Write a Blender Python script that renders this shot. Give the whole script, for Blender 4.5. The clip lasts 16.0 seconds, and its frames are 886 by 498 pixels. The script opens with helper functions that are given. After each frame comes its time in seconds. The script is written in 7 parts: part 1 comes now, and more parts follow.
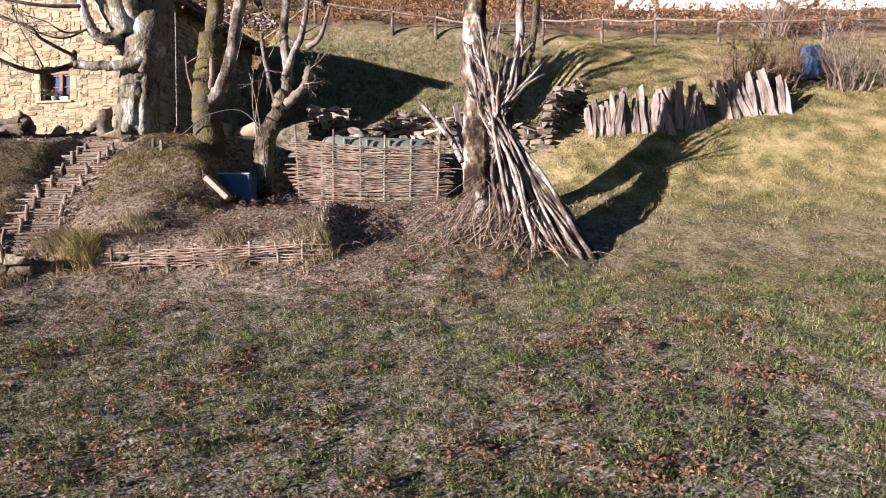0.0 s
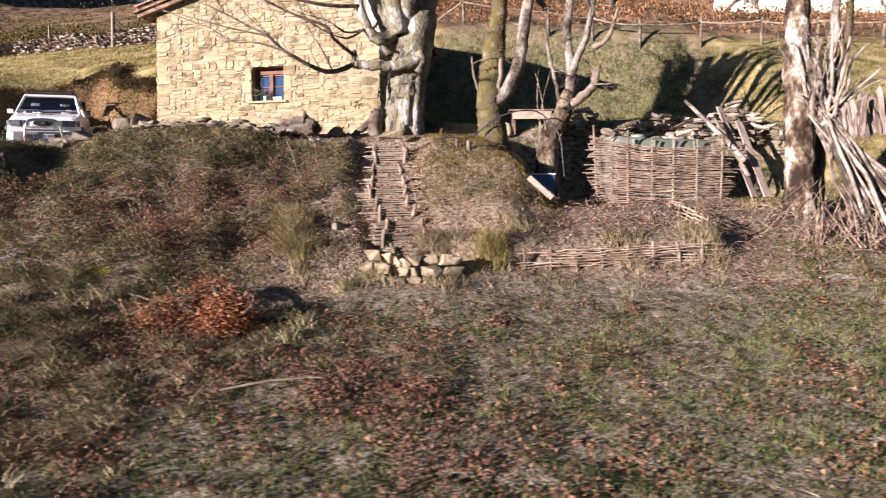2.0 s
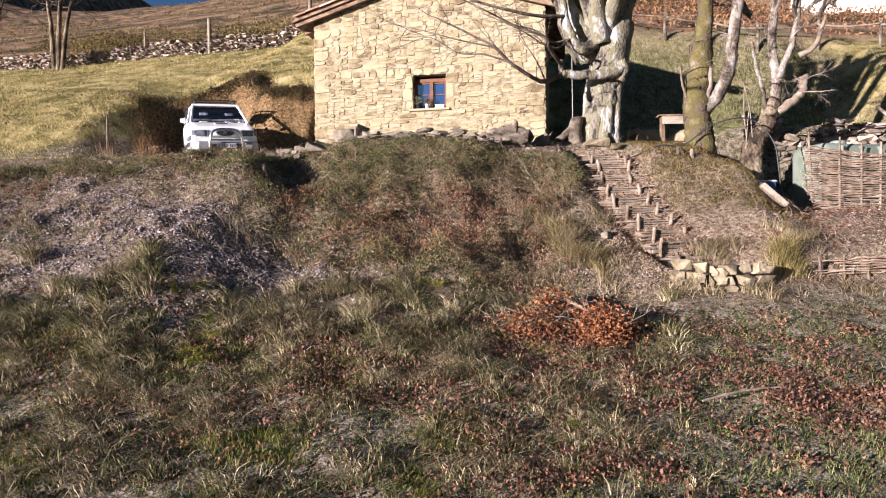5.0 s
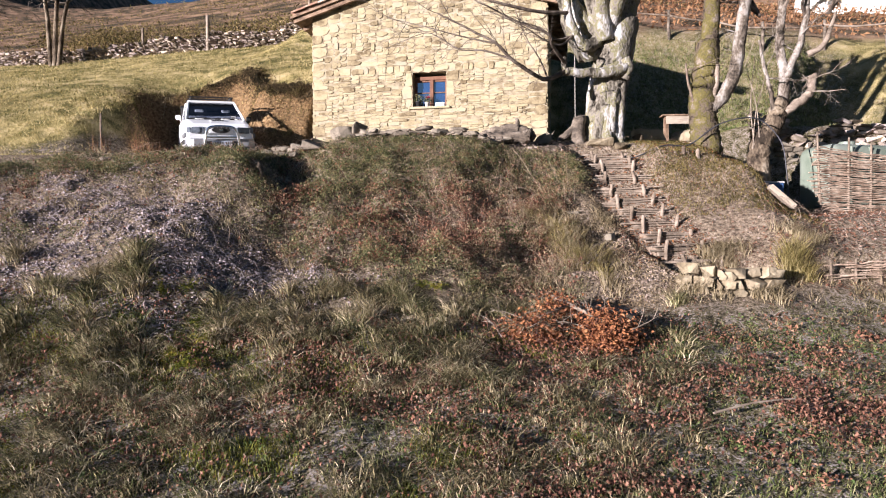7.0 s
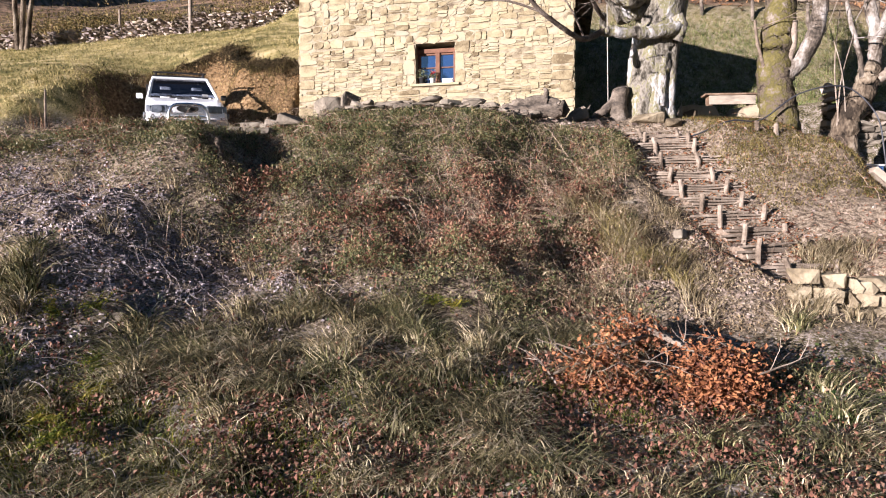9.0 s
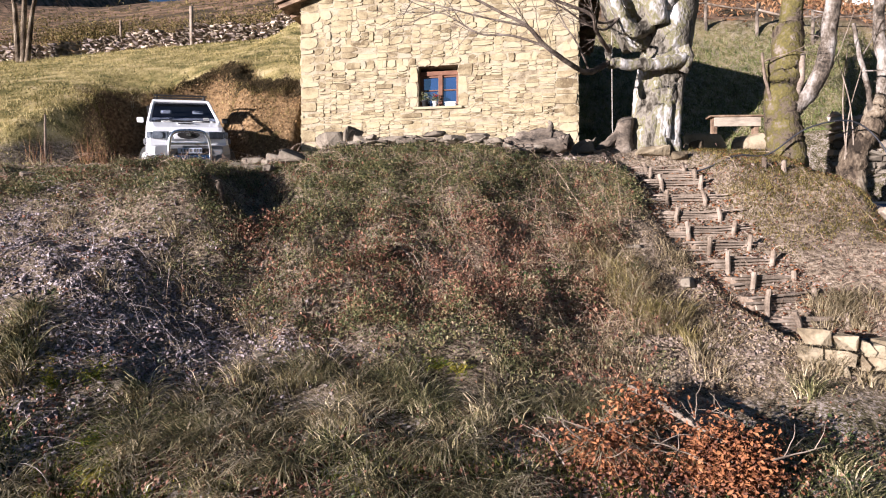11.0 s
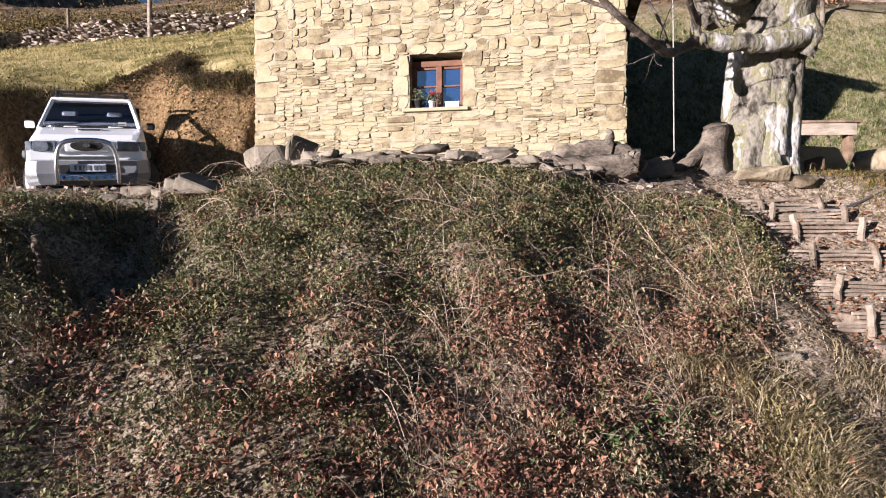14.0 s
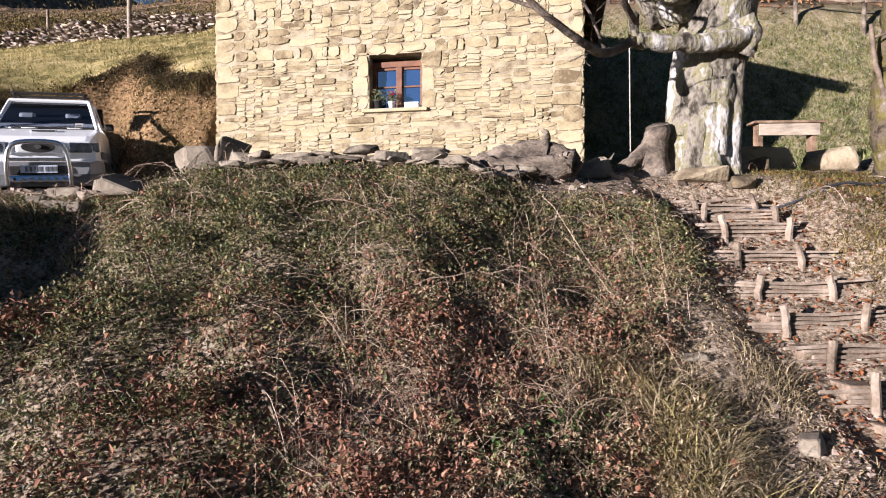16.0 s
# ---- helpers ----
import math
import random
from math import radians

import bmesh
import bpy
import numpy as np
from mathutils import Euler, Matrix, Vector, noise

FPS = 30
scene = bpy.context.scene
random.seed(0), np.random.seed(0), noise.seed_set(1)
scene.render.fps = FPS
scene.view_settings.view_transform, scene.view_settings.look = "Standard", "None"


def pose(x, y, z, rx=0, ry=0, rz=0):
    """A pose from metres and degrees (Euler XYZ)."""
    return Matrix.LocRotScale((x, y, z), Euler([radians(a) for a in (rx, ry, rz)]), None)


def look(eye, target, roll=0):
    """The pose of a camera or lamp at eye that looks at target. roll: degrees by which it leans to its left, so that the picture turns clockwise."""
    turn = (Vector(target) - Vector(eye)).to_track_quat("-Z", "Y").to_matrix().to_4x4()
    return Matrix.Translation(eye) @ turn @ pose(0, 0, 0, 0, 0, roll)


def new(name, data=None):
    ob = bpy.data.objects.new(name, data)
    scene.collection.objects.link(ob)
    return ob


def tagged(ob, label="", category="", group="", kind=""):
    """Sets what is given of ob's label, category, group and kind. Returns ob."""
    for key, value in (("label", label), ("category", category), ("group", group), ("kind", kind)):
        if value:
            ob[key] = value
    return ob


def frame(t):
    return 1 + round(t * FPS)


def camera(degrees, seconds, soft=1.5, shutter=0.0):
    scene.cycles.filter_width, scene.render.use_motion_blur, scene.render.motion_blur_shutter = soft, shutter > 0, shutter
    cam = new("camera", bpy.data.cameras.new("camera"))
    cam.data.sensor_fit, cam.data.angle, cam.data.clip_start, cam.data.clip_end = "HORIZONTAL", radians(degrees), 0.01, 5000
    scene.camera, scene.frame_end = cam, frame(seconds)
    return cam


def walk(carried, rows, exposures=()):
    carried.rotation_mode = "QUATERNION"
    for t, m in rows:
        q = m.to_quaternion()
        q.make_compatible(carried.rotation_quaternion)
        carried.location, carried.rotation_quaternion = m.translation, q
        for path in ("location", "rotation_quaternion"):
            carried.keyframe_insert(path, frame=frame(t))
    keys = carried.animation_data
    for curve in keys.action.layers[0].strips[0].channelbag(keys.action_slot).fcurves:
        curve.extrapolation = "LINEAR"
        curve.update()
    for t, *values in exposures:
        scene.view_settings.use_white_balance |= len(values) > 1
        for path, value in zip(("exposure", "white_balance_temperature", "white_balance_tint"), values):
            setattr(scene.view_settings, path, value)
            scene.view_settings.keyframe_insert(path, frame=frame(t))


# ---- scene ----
cam = camera(70.0, 16.0, soft=1.1, shutter=0.2)
PATH = [
    (0, (0.059, 2.599, 2.336), (-0.341, 4.558, 2.31), 0.1),
    (0.5, (-0.779, 2.437, 2.33), (-1.172, 4.398, 2.304), 0.1),
    (1, (-2.144, 2.167, 2.333), (-2.528, 4.13, 2.306), 0.0),
    (1.5, (-3.921, 1.815, 2.326), (-4.294, 3.78, 2.301), -0.0),
    (2, (-5.99, 1.393, 2.31), (-6.356, 3.359, 2.288), 0.0),
    (2.5, (-8.069, 0.96, 2.319), (-8.429, 2.928, 2.298), 0.1),
    (3, (-9.73, 0.613, 2.367), (-10.093, 2.58, 2.344), -0.2),
    (3.5, (-10.301, 0.477, 2.379), (-10.67, 2.443, 2.355), -0.4),
    (4, (-10.315, 0.392, 2.423), (-10.685, 2.358, 2.398), -0.6),
    (6.5, (-10.232, 0.352, 2.505), (-10.6, 2.317, 2.481), -0.1),
    (7, (-10.324, 0.663, 2.506), (-10.693, 2.629, 2.481), -0.1),
    (7.5, (-10.487, 1.244, 2.499), (-10.856, 3.209, 2.472), -0.1),
    (8, (-10.686, 2.051, 2.491), (-11.056, 4.016, 2.463), -0.1),
    (8.5, (-10.89, 2.835, 2.504), (-11.26, 4.8, 2.479), -0.1),
    (9, (-10.961, 3.092, 2.478), (-11.332, 5.057, 2.456), -0.2),
    (9.5, (-10.993, 3.075, 2.641), (-11.363, 5.04, 2.617), -0.2),
    (9.7, (-10.997, 3.048, 2.892), (-11.369, 5.013, 2.866), -0.3),
    (11.8, (-11.07, 3.677, 3.249), (-11.446, 5.641, 3.222), -0.0),
    (12, (-11.126, 3.927, 3.366), (-11.503, 5.891, 3.345), -0.0),
    (12.5, (-11.299, 4.62, 3.683), (-11.671, 6.584, 3.665), 0.0),
    (13, (-11.459, 5.403, 3.821), (-11.829, 7.369, 3.804), 0.1),
    (13.5, (-11.625, 6.215, 3.797), (-11.991, 8.181, 3.782), 0.1),
    (14, (-11.747, 6.816, 3.792), (-12.111, 8.782, 3.78), 0.0),
    (14.5, (-11.787, 6.951, 3.795), (-12.148, 8.918, 3.785), 0.0),
    (15, (-11.776, 6.927, 3.797), (-12.138, 8.894, 3.788), 0.0),
    (15.5, (-11.457, 6.942, 3.803), (-11.822, 8.908, 3.793), -0.2),
    (16, (-11.087, 6.962, 3.795), (-11.448, 8.929, 3.785), -0.1),
]
walk(cam, [(t, look(eye, target, roll)) for t, eye, target, roll in PATH], exposures=[(0.0, 1.64, 6200, 21), (1.5, 1.68, 6400, 22), (3.0, 1.68, 6600, 23), (4.0, 1.68, 6500, 22), (6.5, 1.68, 6080, 18), (9.5, 1.74, 6080, 18), (12.0, 1.62, 6080, 18), (16.0, 1.60, 6080, 18)])


# ---- world, sun, exposure ----
SUN_AZ, SUN_EL = 47.5, 7.2      # the light travels towards this bearing from +x, and falls by this angle
world = bpy.data.worlds.new("world")
scene.world = world
world.use_nodes = True
wn = world.node_tree.nodes
sky = wn.new("ShaderNodeTexSky")
sky.sky_type, sky.sun_disc = "NISHITA", False
sky.sun_elevation = radians(SUN_EL)
sky.ozone_density, sky.dust_density = 4.0, 0.3
sky.sun_rotation = radians(270 - SUN_AZ)
world.node_tree.links.new(sky.outputs[0], wn["Background"].inputs[0])
wn["Background"].inputs[1].default_value = 0.034
sun = new("sun", bpy.data.lights.new("sun", "SUN"))
sun.data.energy, sun.data.angle, sun.data.color = 5.0, radians(0.6), (1.0, 0.92, 0.85)
sun.matrix_world = look((0, 0, 0), (math.cos(radians(SUN_AZ)), math.sin(radians(SUN_AZ)), -math.tan(radians(SUN_EL))))


# ---- helpers of this scene ----
def thing(name, m, label, category, group="", kind=""):
    """An Empty at the base of a thing."""
    ob = new(name)
    ob.matrix_world = m
    ob.empty_display_size = 0.1
    return tagged(ob, label, category, group, kind)


def part(name, bm, material, parent=None, label="", smooth=False):
    """Links a bmesh as one mesh object under a thing or a part."""
    me = bpy.data.meshes.new(name)
    bm.to_mesh(me)
    bm.free()
    me.materials.append(material)
    if smooth:
        me.polygons.foreach_set("use_smooth", [True] * len(me.polygons))
    ob = new(name, me)
    ob.parent = parent
    return tagged(ob, label)


def raw(name, verts, faces, material, parent=None, label="", smooth=False):
    """Links arrays of corners (n, 3) and faces (m, 3 or 4) as one mesh object."""
    me = bpy.data.meshes.new(name)
    verts, faces = np.asarray(verts, np.float32), np.asarray(faces, np.int32)
    me.vertices.add(len(verts))
    me.vertices.foreach_set("co", verts.ravel())
    k = faces.shape[1]
    me.loops.add(faces.size)
    me.loops.foreach_set("vertex_index", faces.ravel())
    me.polygons.add(len(faces))
    me.polygons.foreach_set("loop_start", np.arange(0, faces.size, k, dtype=np.int32))
    me.polygons.foreach_set("use_smooth", np.full(len(faces), smooth))
    me.update(calc_edges=True)
    me.materials.append(material)
    ob = new(name, me)
    ob.parent = parent
    return tagged(ob, label)


def box(bm, size, m=None, bevel=0.0):
    """Adds a box of that size, centred at m, with bevelled edges."""
    made = bmesh.ops.create_cube(bm, size=1.0, matrix=(m or Matrix()) @ Matrix.Diagonal((*size, 1)))
    if bevel:
        edges = list({e for v in made["verts"] for e in v.link_edges})
        bmesh.ops.bevel(bm, geom=edges, offset=bevel, segments=2, affect="EDGES", profile=0.6)
    return bm


def tube(path, radii, sides=8, wobble=0.0, rng=None, close=True):
    """Corners and faces of a round limb along a path of points."""
    path = [Vector(p) for p in path]
    verts, faces = [], []
    side = None
    for i, p in enumerate(path):
        way = (path[min(i + 1, len(path) - 1)] - path[max(i - 1, 0)]).normalized()
        if side is None:
            side = way.orthogonal().normalized()
        side = (side - way * side.dot(way)).normalized()
        other = way.cross(side)
        for k in range(sides):
            a = 2 * math.pi * k / sides
            r = radii[i] * (1 + (wobble * (rng.random() - 0.5) * 2 if rng else 0))
            verts.append(p + side * (r * math.cos(a)) + other * (r * math.sin(a)))
    for i in range(len(path) - 1):
        for k in range(sides):
            a, b = i * sides + k, i * sides + (k + 1) % sides
            faces.append((a, b, b + sides, a + sides))
    if close:
        for base, flip in ((0, True), ((len(path) - 1) * sides, False)):
            verts.append(path[0] if flip else path[-1])
            c = len(verts) - 1
            for k in range(sides):
                a, b = base + k, base + (k + 1) % sides
                faces.append((b, a, c, c) if flip else (a, b, c, c))
    return verts, faces


class Heap:
    """Gathers many small pieces into one mesh."""
    def __init__(self):
        self.v, self.f, self.n = [], [], 0

    def add(self, verts, faces):
        verts = np.asarray([tuple(v) for v in verts], np.float32)
        self.v.append(verts)
        self.f.append(np.asarray(faces, np.int32) + self.n)
        self.n += len(verts)
        return self

    def link(self, name, material, parent=None, label="", smooth=False):
        me = bpy.data.meshes.new(name)
        v = np.concatenate(self.v)
        f = np.concatenate(self.f)
        faces = [tuple(q[:3]) if len(q) == 4 and q[2] == q[3] else tuple(q) for q in f.tolist()]
        me.from_pydata(v.tolist(), [], faces)
        if smooth:
            me.polygons.foreach_set("use_smooth", [True] * len(me.polygons))
        me.materials.append(material)
        ob = new(name, me)
        ob.parent = parent
        return tagged(ob, label)


# ---- materials ----
def surface(name, colours, scale=4.0, rough=0.85, bump=0.3, detail=8.0, fine=40.0, metal=0.0, spread=(0.3, 0.7), island=0.0, coords="Object", stretch=(1, 1, 1), specular=0.3, objrandom=0.0, thin=0.0, relief=0.02):
    """A procedural material: colours mixed by noise at two scales, with fine relief; island: brightness that varies from piece to piece."""
    m = bpy.data.materials.new(name)
    m.use_nodes = True
    nt = m.node_tree
    n, link = nt.nodes, nt.links.new
    b = n["Principled BSDF"]
    tc, mp = n.new("ShaderNodeTexCoord"), n.new("ShaderNodeMapping")
    mp.inputs["Scale"].default_value = stretch
    link(tc.outputs[coords], mp.inputs[0])
    big, small = n.new("ShaderNodeTexNoise"), n.new("ShaderNodeTexNoise")
    big.inputs["Scale"].default_value, big.inputs["Detail"].default_value = scale, detail
    small.inputs["Scale"].default_value, small.inputs["Detail"].default_value = fine, 4.0
    link(mp.outputs[0], big.inputs[0]), link(mp.outputs[0], small.inputs[0])
    ramp = n.new("ShaderNodeValToRGB")
    ramp.color_ramp.elements[0].position, ramp.color_ramp.elements[1].position = spread
    for i, c in enumerate(colours):
        if i == 0:
            e = ramp.color_ramp.elements[0]
        elif i == len(colours) - 1:
            e = ramp.color_ramp.elements[-1]
        else:
            e = ramp.color_ramp.elements.new(spread[0] + (spread[1] - spread[0]) * i / (len(colours) - 1))
        e.color = (*c, 1)
    mixin = n.new("ShaderNodeMath")
    mixin.operation = "MULTIPLY_ADD"
    link(small.outputs[0], mixin.inputs[0])
    mixin.inputs[1].default_value = 0.35
    shift = n.new("ShaderNodeMath")
    shift.operation = "SUBTRACT"
    link(big.outputs[0], shift.inputs[0])
    shift.inputs[1].default_value = 0.175
    link(shift.outputs[0], mixin.inputs[2])
    fac = mixin.outputs[0]
    if island or objrandom:
        src = n.new("ShaderNodeNewGeometry").outputs["Random Per Island"] if island else n.new("ShaderNodeObjectInfo").outputs["Random"]
        k = n.new("ShaderNodeMath")
        k.operation = "MULTIPLY_ADD"
        link(src, k.inputs[0])
        k.inputs[1].default_value = island or objrandom
        off = n.new("ShaderNodeMath")
        off.operation = "SUBTRACT"
        link(fac, off.inputs[0])
        off.inputs[1].default_value = 0.5 * (island or objrandom)
        link(off.outputs[0], k.inputs[2])
        fac = k.outputs[0]
    link(fac, ramp.inputs[0])
    link(ramp.outputs[0], b.inputs["Base Color"])
    b.inputs["Roughness"].default_value, b.inputs["Metallic"].default_value = rough, metal
    b.inputs["Specular IOR Level"].default_value = specular
    if bump:
        bp = n.new("ShaderNodeBump")
        bp.inputs["Strength"].default_value, bp.inputs["Distance"].default_value = bump, relief
        link(mixin.outputs[0], bp.inputs["Height"])
        link(bp.outputs[0], b.inputs["Normal"])
    if thin:                                 # leaves and blades let some light through
        through_, both = n.new("ShaderNodeBsdfTranslucent"), n.new("ShaderNodeMixShader")
        link(ramp.outputs[0], through_.inputs[0])
        both.inputs[0].default_value = thin
        link(b.outputs[0], both.inputs[1]), link(through_.outputs[0], both.inputs[2])
        link(both.outputs[0], n["Material Output"].inputs[0])
    return m


STONE = surface("sandstone", [(0.12, 0.09, 0.053), (0.227, 0.182, 0.11), (0.297, 0.248, 0.152), (0.338, 0.29, 0.188), (0.285, 0.25, 0.182)], 3.0, 0.94, 1.0, objrandom=0.42, spread=(0.2, 0.8), fine=30, specular=0.1)
STONE_BULK = surface("sandstone rubble", [(0.12, 0.09, 0.053), (0.227, 0.182, 0.11), (0.297, 0.248, 0.152), (0.338, 0.29, 0.188), (0.285, 0.25, 0.182)], 3.0, 0.94, 1.0, island=0.42, spread=(0.2, 0.8), fine=30, specular=0.1)
MORTAR = surface("pale lime mortar", [(0.10, 0.075, 0.05), (0.22, 0.18, 0.12), (0.29, 0.25, 0.175), (0.32, 0.285, 0.21)], 4.5, 0.95, 0.8, specular=0.1)
SLATE = surface("grey field stone", [(0.045, 0.038, 0.03), (0.105, 0.088, 0.068), (0.175, 0.147, 0.113), (0.25, 0.215, 0.168)], 3.0, 0.92, 0.8, objrandom=0.4, spread=(0.2, 0.8), fine=30, specular=0.15)
SLATE_BULK = surface("grey field stones", [(0.09, 0.072, 0.054), (0.20, 0.163, 0.12), (0.31, 0.255, 0.239), (0.546, 0.455, 0.341)], 3.0, 0.92, 0.7, island=0.5, spread=(0.2, 0.8), fine=30, specular=0.15)
LIMESTONE = surface("white limestone", [(0.42, 0.36, 0.28), (0.68, 0.63, 0.55), (0.78, 0.75, 0.69)], 0.35, 0.9, 1.0, fine=4, spread=(0.3, 0.65))
BARK = surface("pale beech bark", [(0.035, 0.029, 0.023), (0.10, 0.08, 0.062), (0.20, 0.175, 0.15), (0.30, 0.275, 0.25)], 3.4, 0.9, 1.0, fine=26, spread=(0.36, 0.64), stretch=(1, 1, 0.7), specular=0.12, relief=0.06)
BEECH = surface("grey beech bark with white lichen and green algae", [(0.035, 0.03, 0.023), (0.10, 0.088, 0.068), (0.18, 0.16, 0.135), (0.135, 0.125, 0.06), (0.25, 0.23, 0.205), (0.36, 0.345, 0.325), (0.44, 0.425, 0.41)], 2.3, 0.92, 1.0, fine=20, spread=(0.34, 0.68), stretch=(1, 1, 0.6), specular=0.1, relief=0.08)
BIRCH = surface("lichen spotted bark", [(0.022, 0.015, 0.011), (0.055, 0.038, 0.026), (0.11, 0.08, 0.055), (0.20, 0.16, 0.12), (0.42, 0.385, 0.34)], 3.0, 0.92, 1.0, fine=18, spread=(0.40, 0.62), stretch=(1, 1, 0.6), relief=0.07, specular=0.12)
MOSSY = surface("mossy bark", [(0.016, 0.012, 0.009), (0.05, 0.038, 0.028), (0.10, 0.078, 0.056), (0.075, 0.064, 0.026), (0.105, 0.088, 0.03), (0.13, 0.105, 0.078), (0.20, 0.168, 0.135)], 3.2, 0.95, 1.0, fine=24, spread=(0.30, 0.72), specular=0.1, relief=0.07)
DEADSTEM = surface("dead grey stems", [(0.06, 0.046, 0.043), (0.19, 0.155, 0.145), (0.36, 0.305, 0.29)], 6.0, 0.9, 0.3, island=0.5, fine=40)
ASHBARK = surface("tan brown furrowed bark", [(0.025, 0.019, 0.014), (0.08, 0.06, 0.042), (0.16, 0.125, 0.088), (0.24, 0.20, 0.15)], 3.0, 0.93, 1.0, fine=24, spread=(0.34, 0.68), stretch=(1, 1, 0.5), specular=0.1, relief=0.07)
BRANCH = surface("branch bark", [(0.08, 0.06, 0.045), (0.19, 0.15, 0.115), (0.30, 0.25, 0.205)], 5.0, 0.85, 0.5, fine=40)
DARKBRANCH = surface("dark bough bark", [(0.03, 0.022, 0.017), (0.09, 0.068, 0.052), (0.20, 0.165, 0.135)], 5.0, 0.9, 0.6, fine=40)
OLDGREY = surface("weathered grey root wood", [(0.04, 0.032, 0.025), (0.12, 0.095, 0.072), (0.21, 0.175, 0.14)], 5.0, 0.92, 1.0, fine=45, spread=(0.34, 0.66), stretch=(0.5, 1, 1), relief=0.05)
EARTHSTONE = surface("earthy ochre stone", [(0.075, 0.058, 0.038), (0.18, 0.142, 0.092), (0.29, 0.24, 0.165)], 4.0, 0.95, 1.0, objrandom=0.4, fine=24, relief=0.04, specular=0.1)
STEPWOOD = surface("grey split step wood", [(0.07, 0.052, 0.038), (0.18, 0.14, 0.105), (0.31, 0.25, 0.195)], 6.0, 0.9, 0.6, island=0.4, fine=50)
TWIG = surface("dry twig", [(0.075, 0.048, 0.034), (0.21, 0.145, 0.103), (0.37, 0.28, 0.21)], 6.0, 0.85, 0.3, island=0.5, fine=40)
WICKER = surface("weathered hazel", [(0.0813, 0.0508, 0.0379), (0.219, 0.149, 0.106), (0.358, 0.266, 0.197), (0.455, 0.36, 0.28)], 5.0, 0.8, 0.4, island=0.55, fine=50, spread=(0.25, 0.75))
PEG = surface("weathered wooden peg", [(0.075, 0.054, 0.038), (0.175, 0.135, 0.10), (0.27, 0.22, 0.175)], 6.0, 0.85, 0.5, objrandom=0.3, fine=50)
PALEPOLE = surface("grey peeled pole bark", [(0.04, 0.03, 0.023), (0.12, 0.092, 0.072), (0.215, 0.172, 0.138), (0.35, 0.295, 0.25)], 5.0, 0.88, 0.6, objrandom=0.4, fine=40, spread=(0.3, 0.7))
SPLIT = surface("silvered split wood", [(0.07, 0.052, 0.043), (0.18, 0.14, 0.118), (0.30, 0.245, 0.21)], 5.0, 0.88, 0.6, objrandom=0.45, fine=40, stretch=(4, 4, 0.5))
OLDWOOD = surface("dark old wood", [(0.07, 0.045, 0.03), (0.17, 0.11, 0.07), (0.27, 0.19, 0.13)], 5.0, 0.85, 0.4, fine=40)
FRAMEWOOD = surface("brown window wood", [(0.10, 0.040, 0.020), (0.17, 0.075, 0.04)], 8.0, 0.6, 0.2, fine=60)
TILE = surface("weathered clay tile", [(0.22, 0.12, 0.08), (0.38, 0.24, 0.17), (0.48, 0.38, 0.31)], 5.0, 0.9, 0.4, objrandom=0.4)
WHITE = surface("white car paint", [(0.82, 0.83, 0.85), (0.87, 0.88, 0.89)], 1.5, 0.22, 0.0, specular=0.5)
GREYPLASTIC = surface("grey bumper plastic", [(0.10, 0.105, 0.11), (0.15, 0.155, 0.16)], 6.0, 0.55, 0.05)
BLACK = surface("black rubber", [(0.012, 0.012, 0.012), (0.03, 0.028, 0.026)], 6.0, 0.75, 0.1)
CHROME = surface("polished steel", [(0.55, 0.56, 0.58), (0.68, 0.69, 0.70)], 3.0, 0.22, 0.0, metal=1.0)
CARGLASS = surface("tinted car glass", [(0.045, 0.06, 0.10), (0.055, 0.07, 0.115)], 3.0, 0.0, 0.0, specular=0.5)
CARGLASS.node_tree.nodes["Principled BSDF"].inputs["Transmission Weight"].default_value = 1.0
LAMPGLASS = surface("headlamp glass", [(0.04, 0.05, 0.065), (0.15, 0.17, 0.20)], 8.0, 0.08, 0.0, specular=0.9)
SILVER = surface("silver grey paint", [(0.20, 0.205, 0.22), (0.25, 0.255, 0.27)], 1.5, 0.35, 0.0, specular=0.5)
PLATE = surface("pale blue number plate", [(0.50, 0.55, 0.66), (0.58, 0.62, 0.72)], 6.0, 0.4, 0.0)
PALEFABRIC = surface("pale grey fabric", [(0.38, 0.37, 0.36), (0.48, 0.47, 0.45)], 8.0, 0.9, 0.1)
# the blue base colour stands in for sky reflected in the glass
PANE = surface("window pane", [(0.012, 0.03, 0.085), (0.02, 0.045, 0.12)], 2.0, 0.02, 0.0, specular=1.0)
PANE.node_tree.nodes["Principled BSDF"].inputs["IOR"].default_value = 2.3
TANK = surface("grey green plastic tank", [(0.10, 0.125, 0.095), (0.15, 0.175, 0.14), (0.19, 0.21, 0.18)], 2.0, 0.45, 0.05)
BLUE = surface("blue plastic", [(0.03, 0.07, 0.17), (0.06, 0.12, 0.25)], 4.0, 0.5, 0.05)
PALEWOOD = surface("pale sawn board", [(0.24, 0.195, 0.15), (0.38, 0.32, 0.25)], 5.0, 0.8, 0.2, stretch=(1, 1, 5))
HOSE = surface("black hose", [(0.015, 0.015, 0.018), (0.05, 0.05, 0.055)], 5.0, 0.5, 0.0)
ROPE = surface("pale rope", [(0.24, 0.22, 0.19), (0.40, 0.37, 0.33)], 30.0, 0.9, 0.4)
POTBLACK = surface("black plastic pot", [(0.015, 0.015, 0.015), (0.03, 0.03, 0.03)], 5.0, 0.6, 0.0)
POTWHITE = surface("white glazed pot", [(0.70, 0.69, 0.66), (0.78, 0.77, 0.75)], 5.0, 0.35, 0.0)
FLOWER = surface("red petals", [(0.35, 0.01, 0.015), (0.55, 0.03, 0.03)], 20.0, 0.7, 0.0, island=0.5)

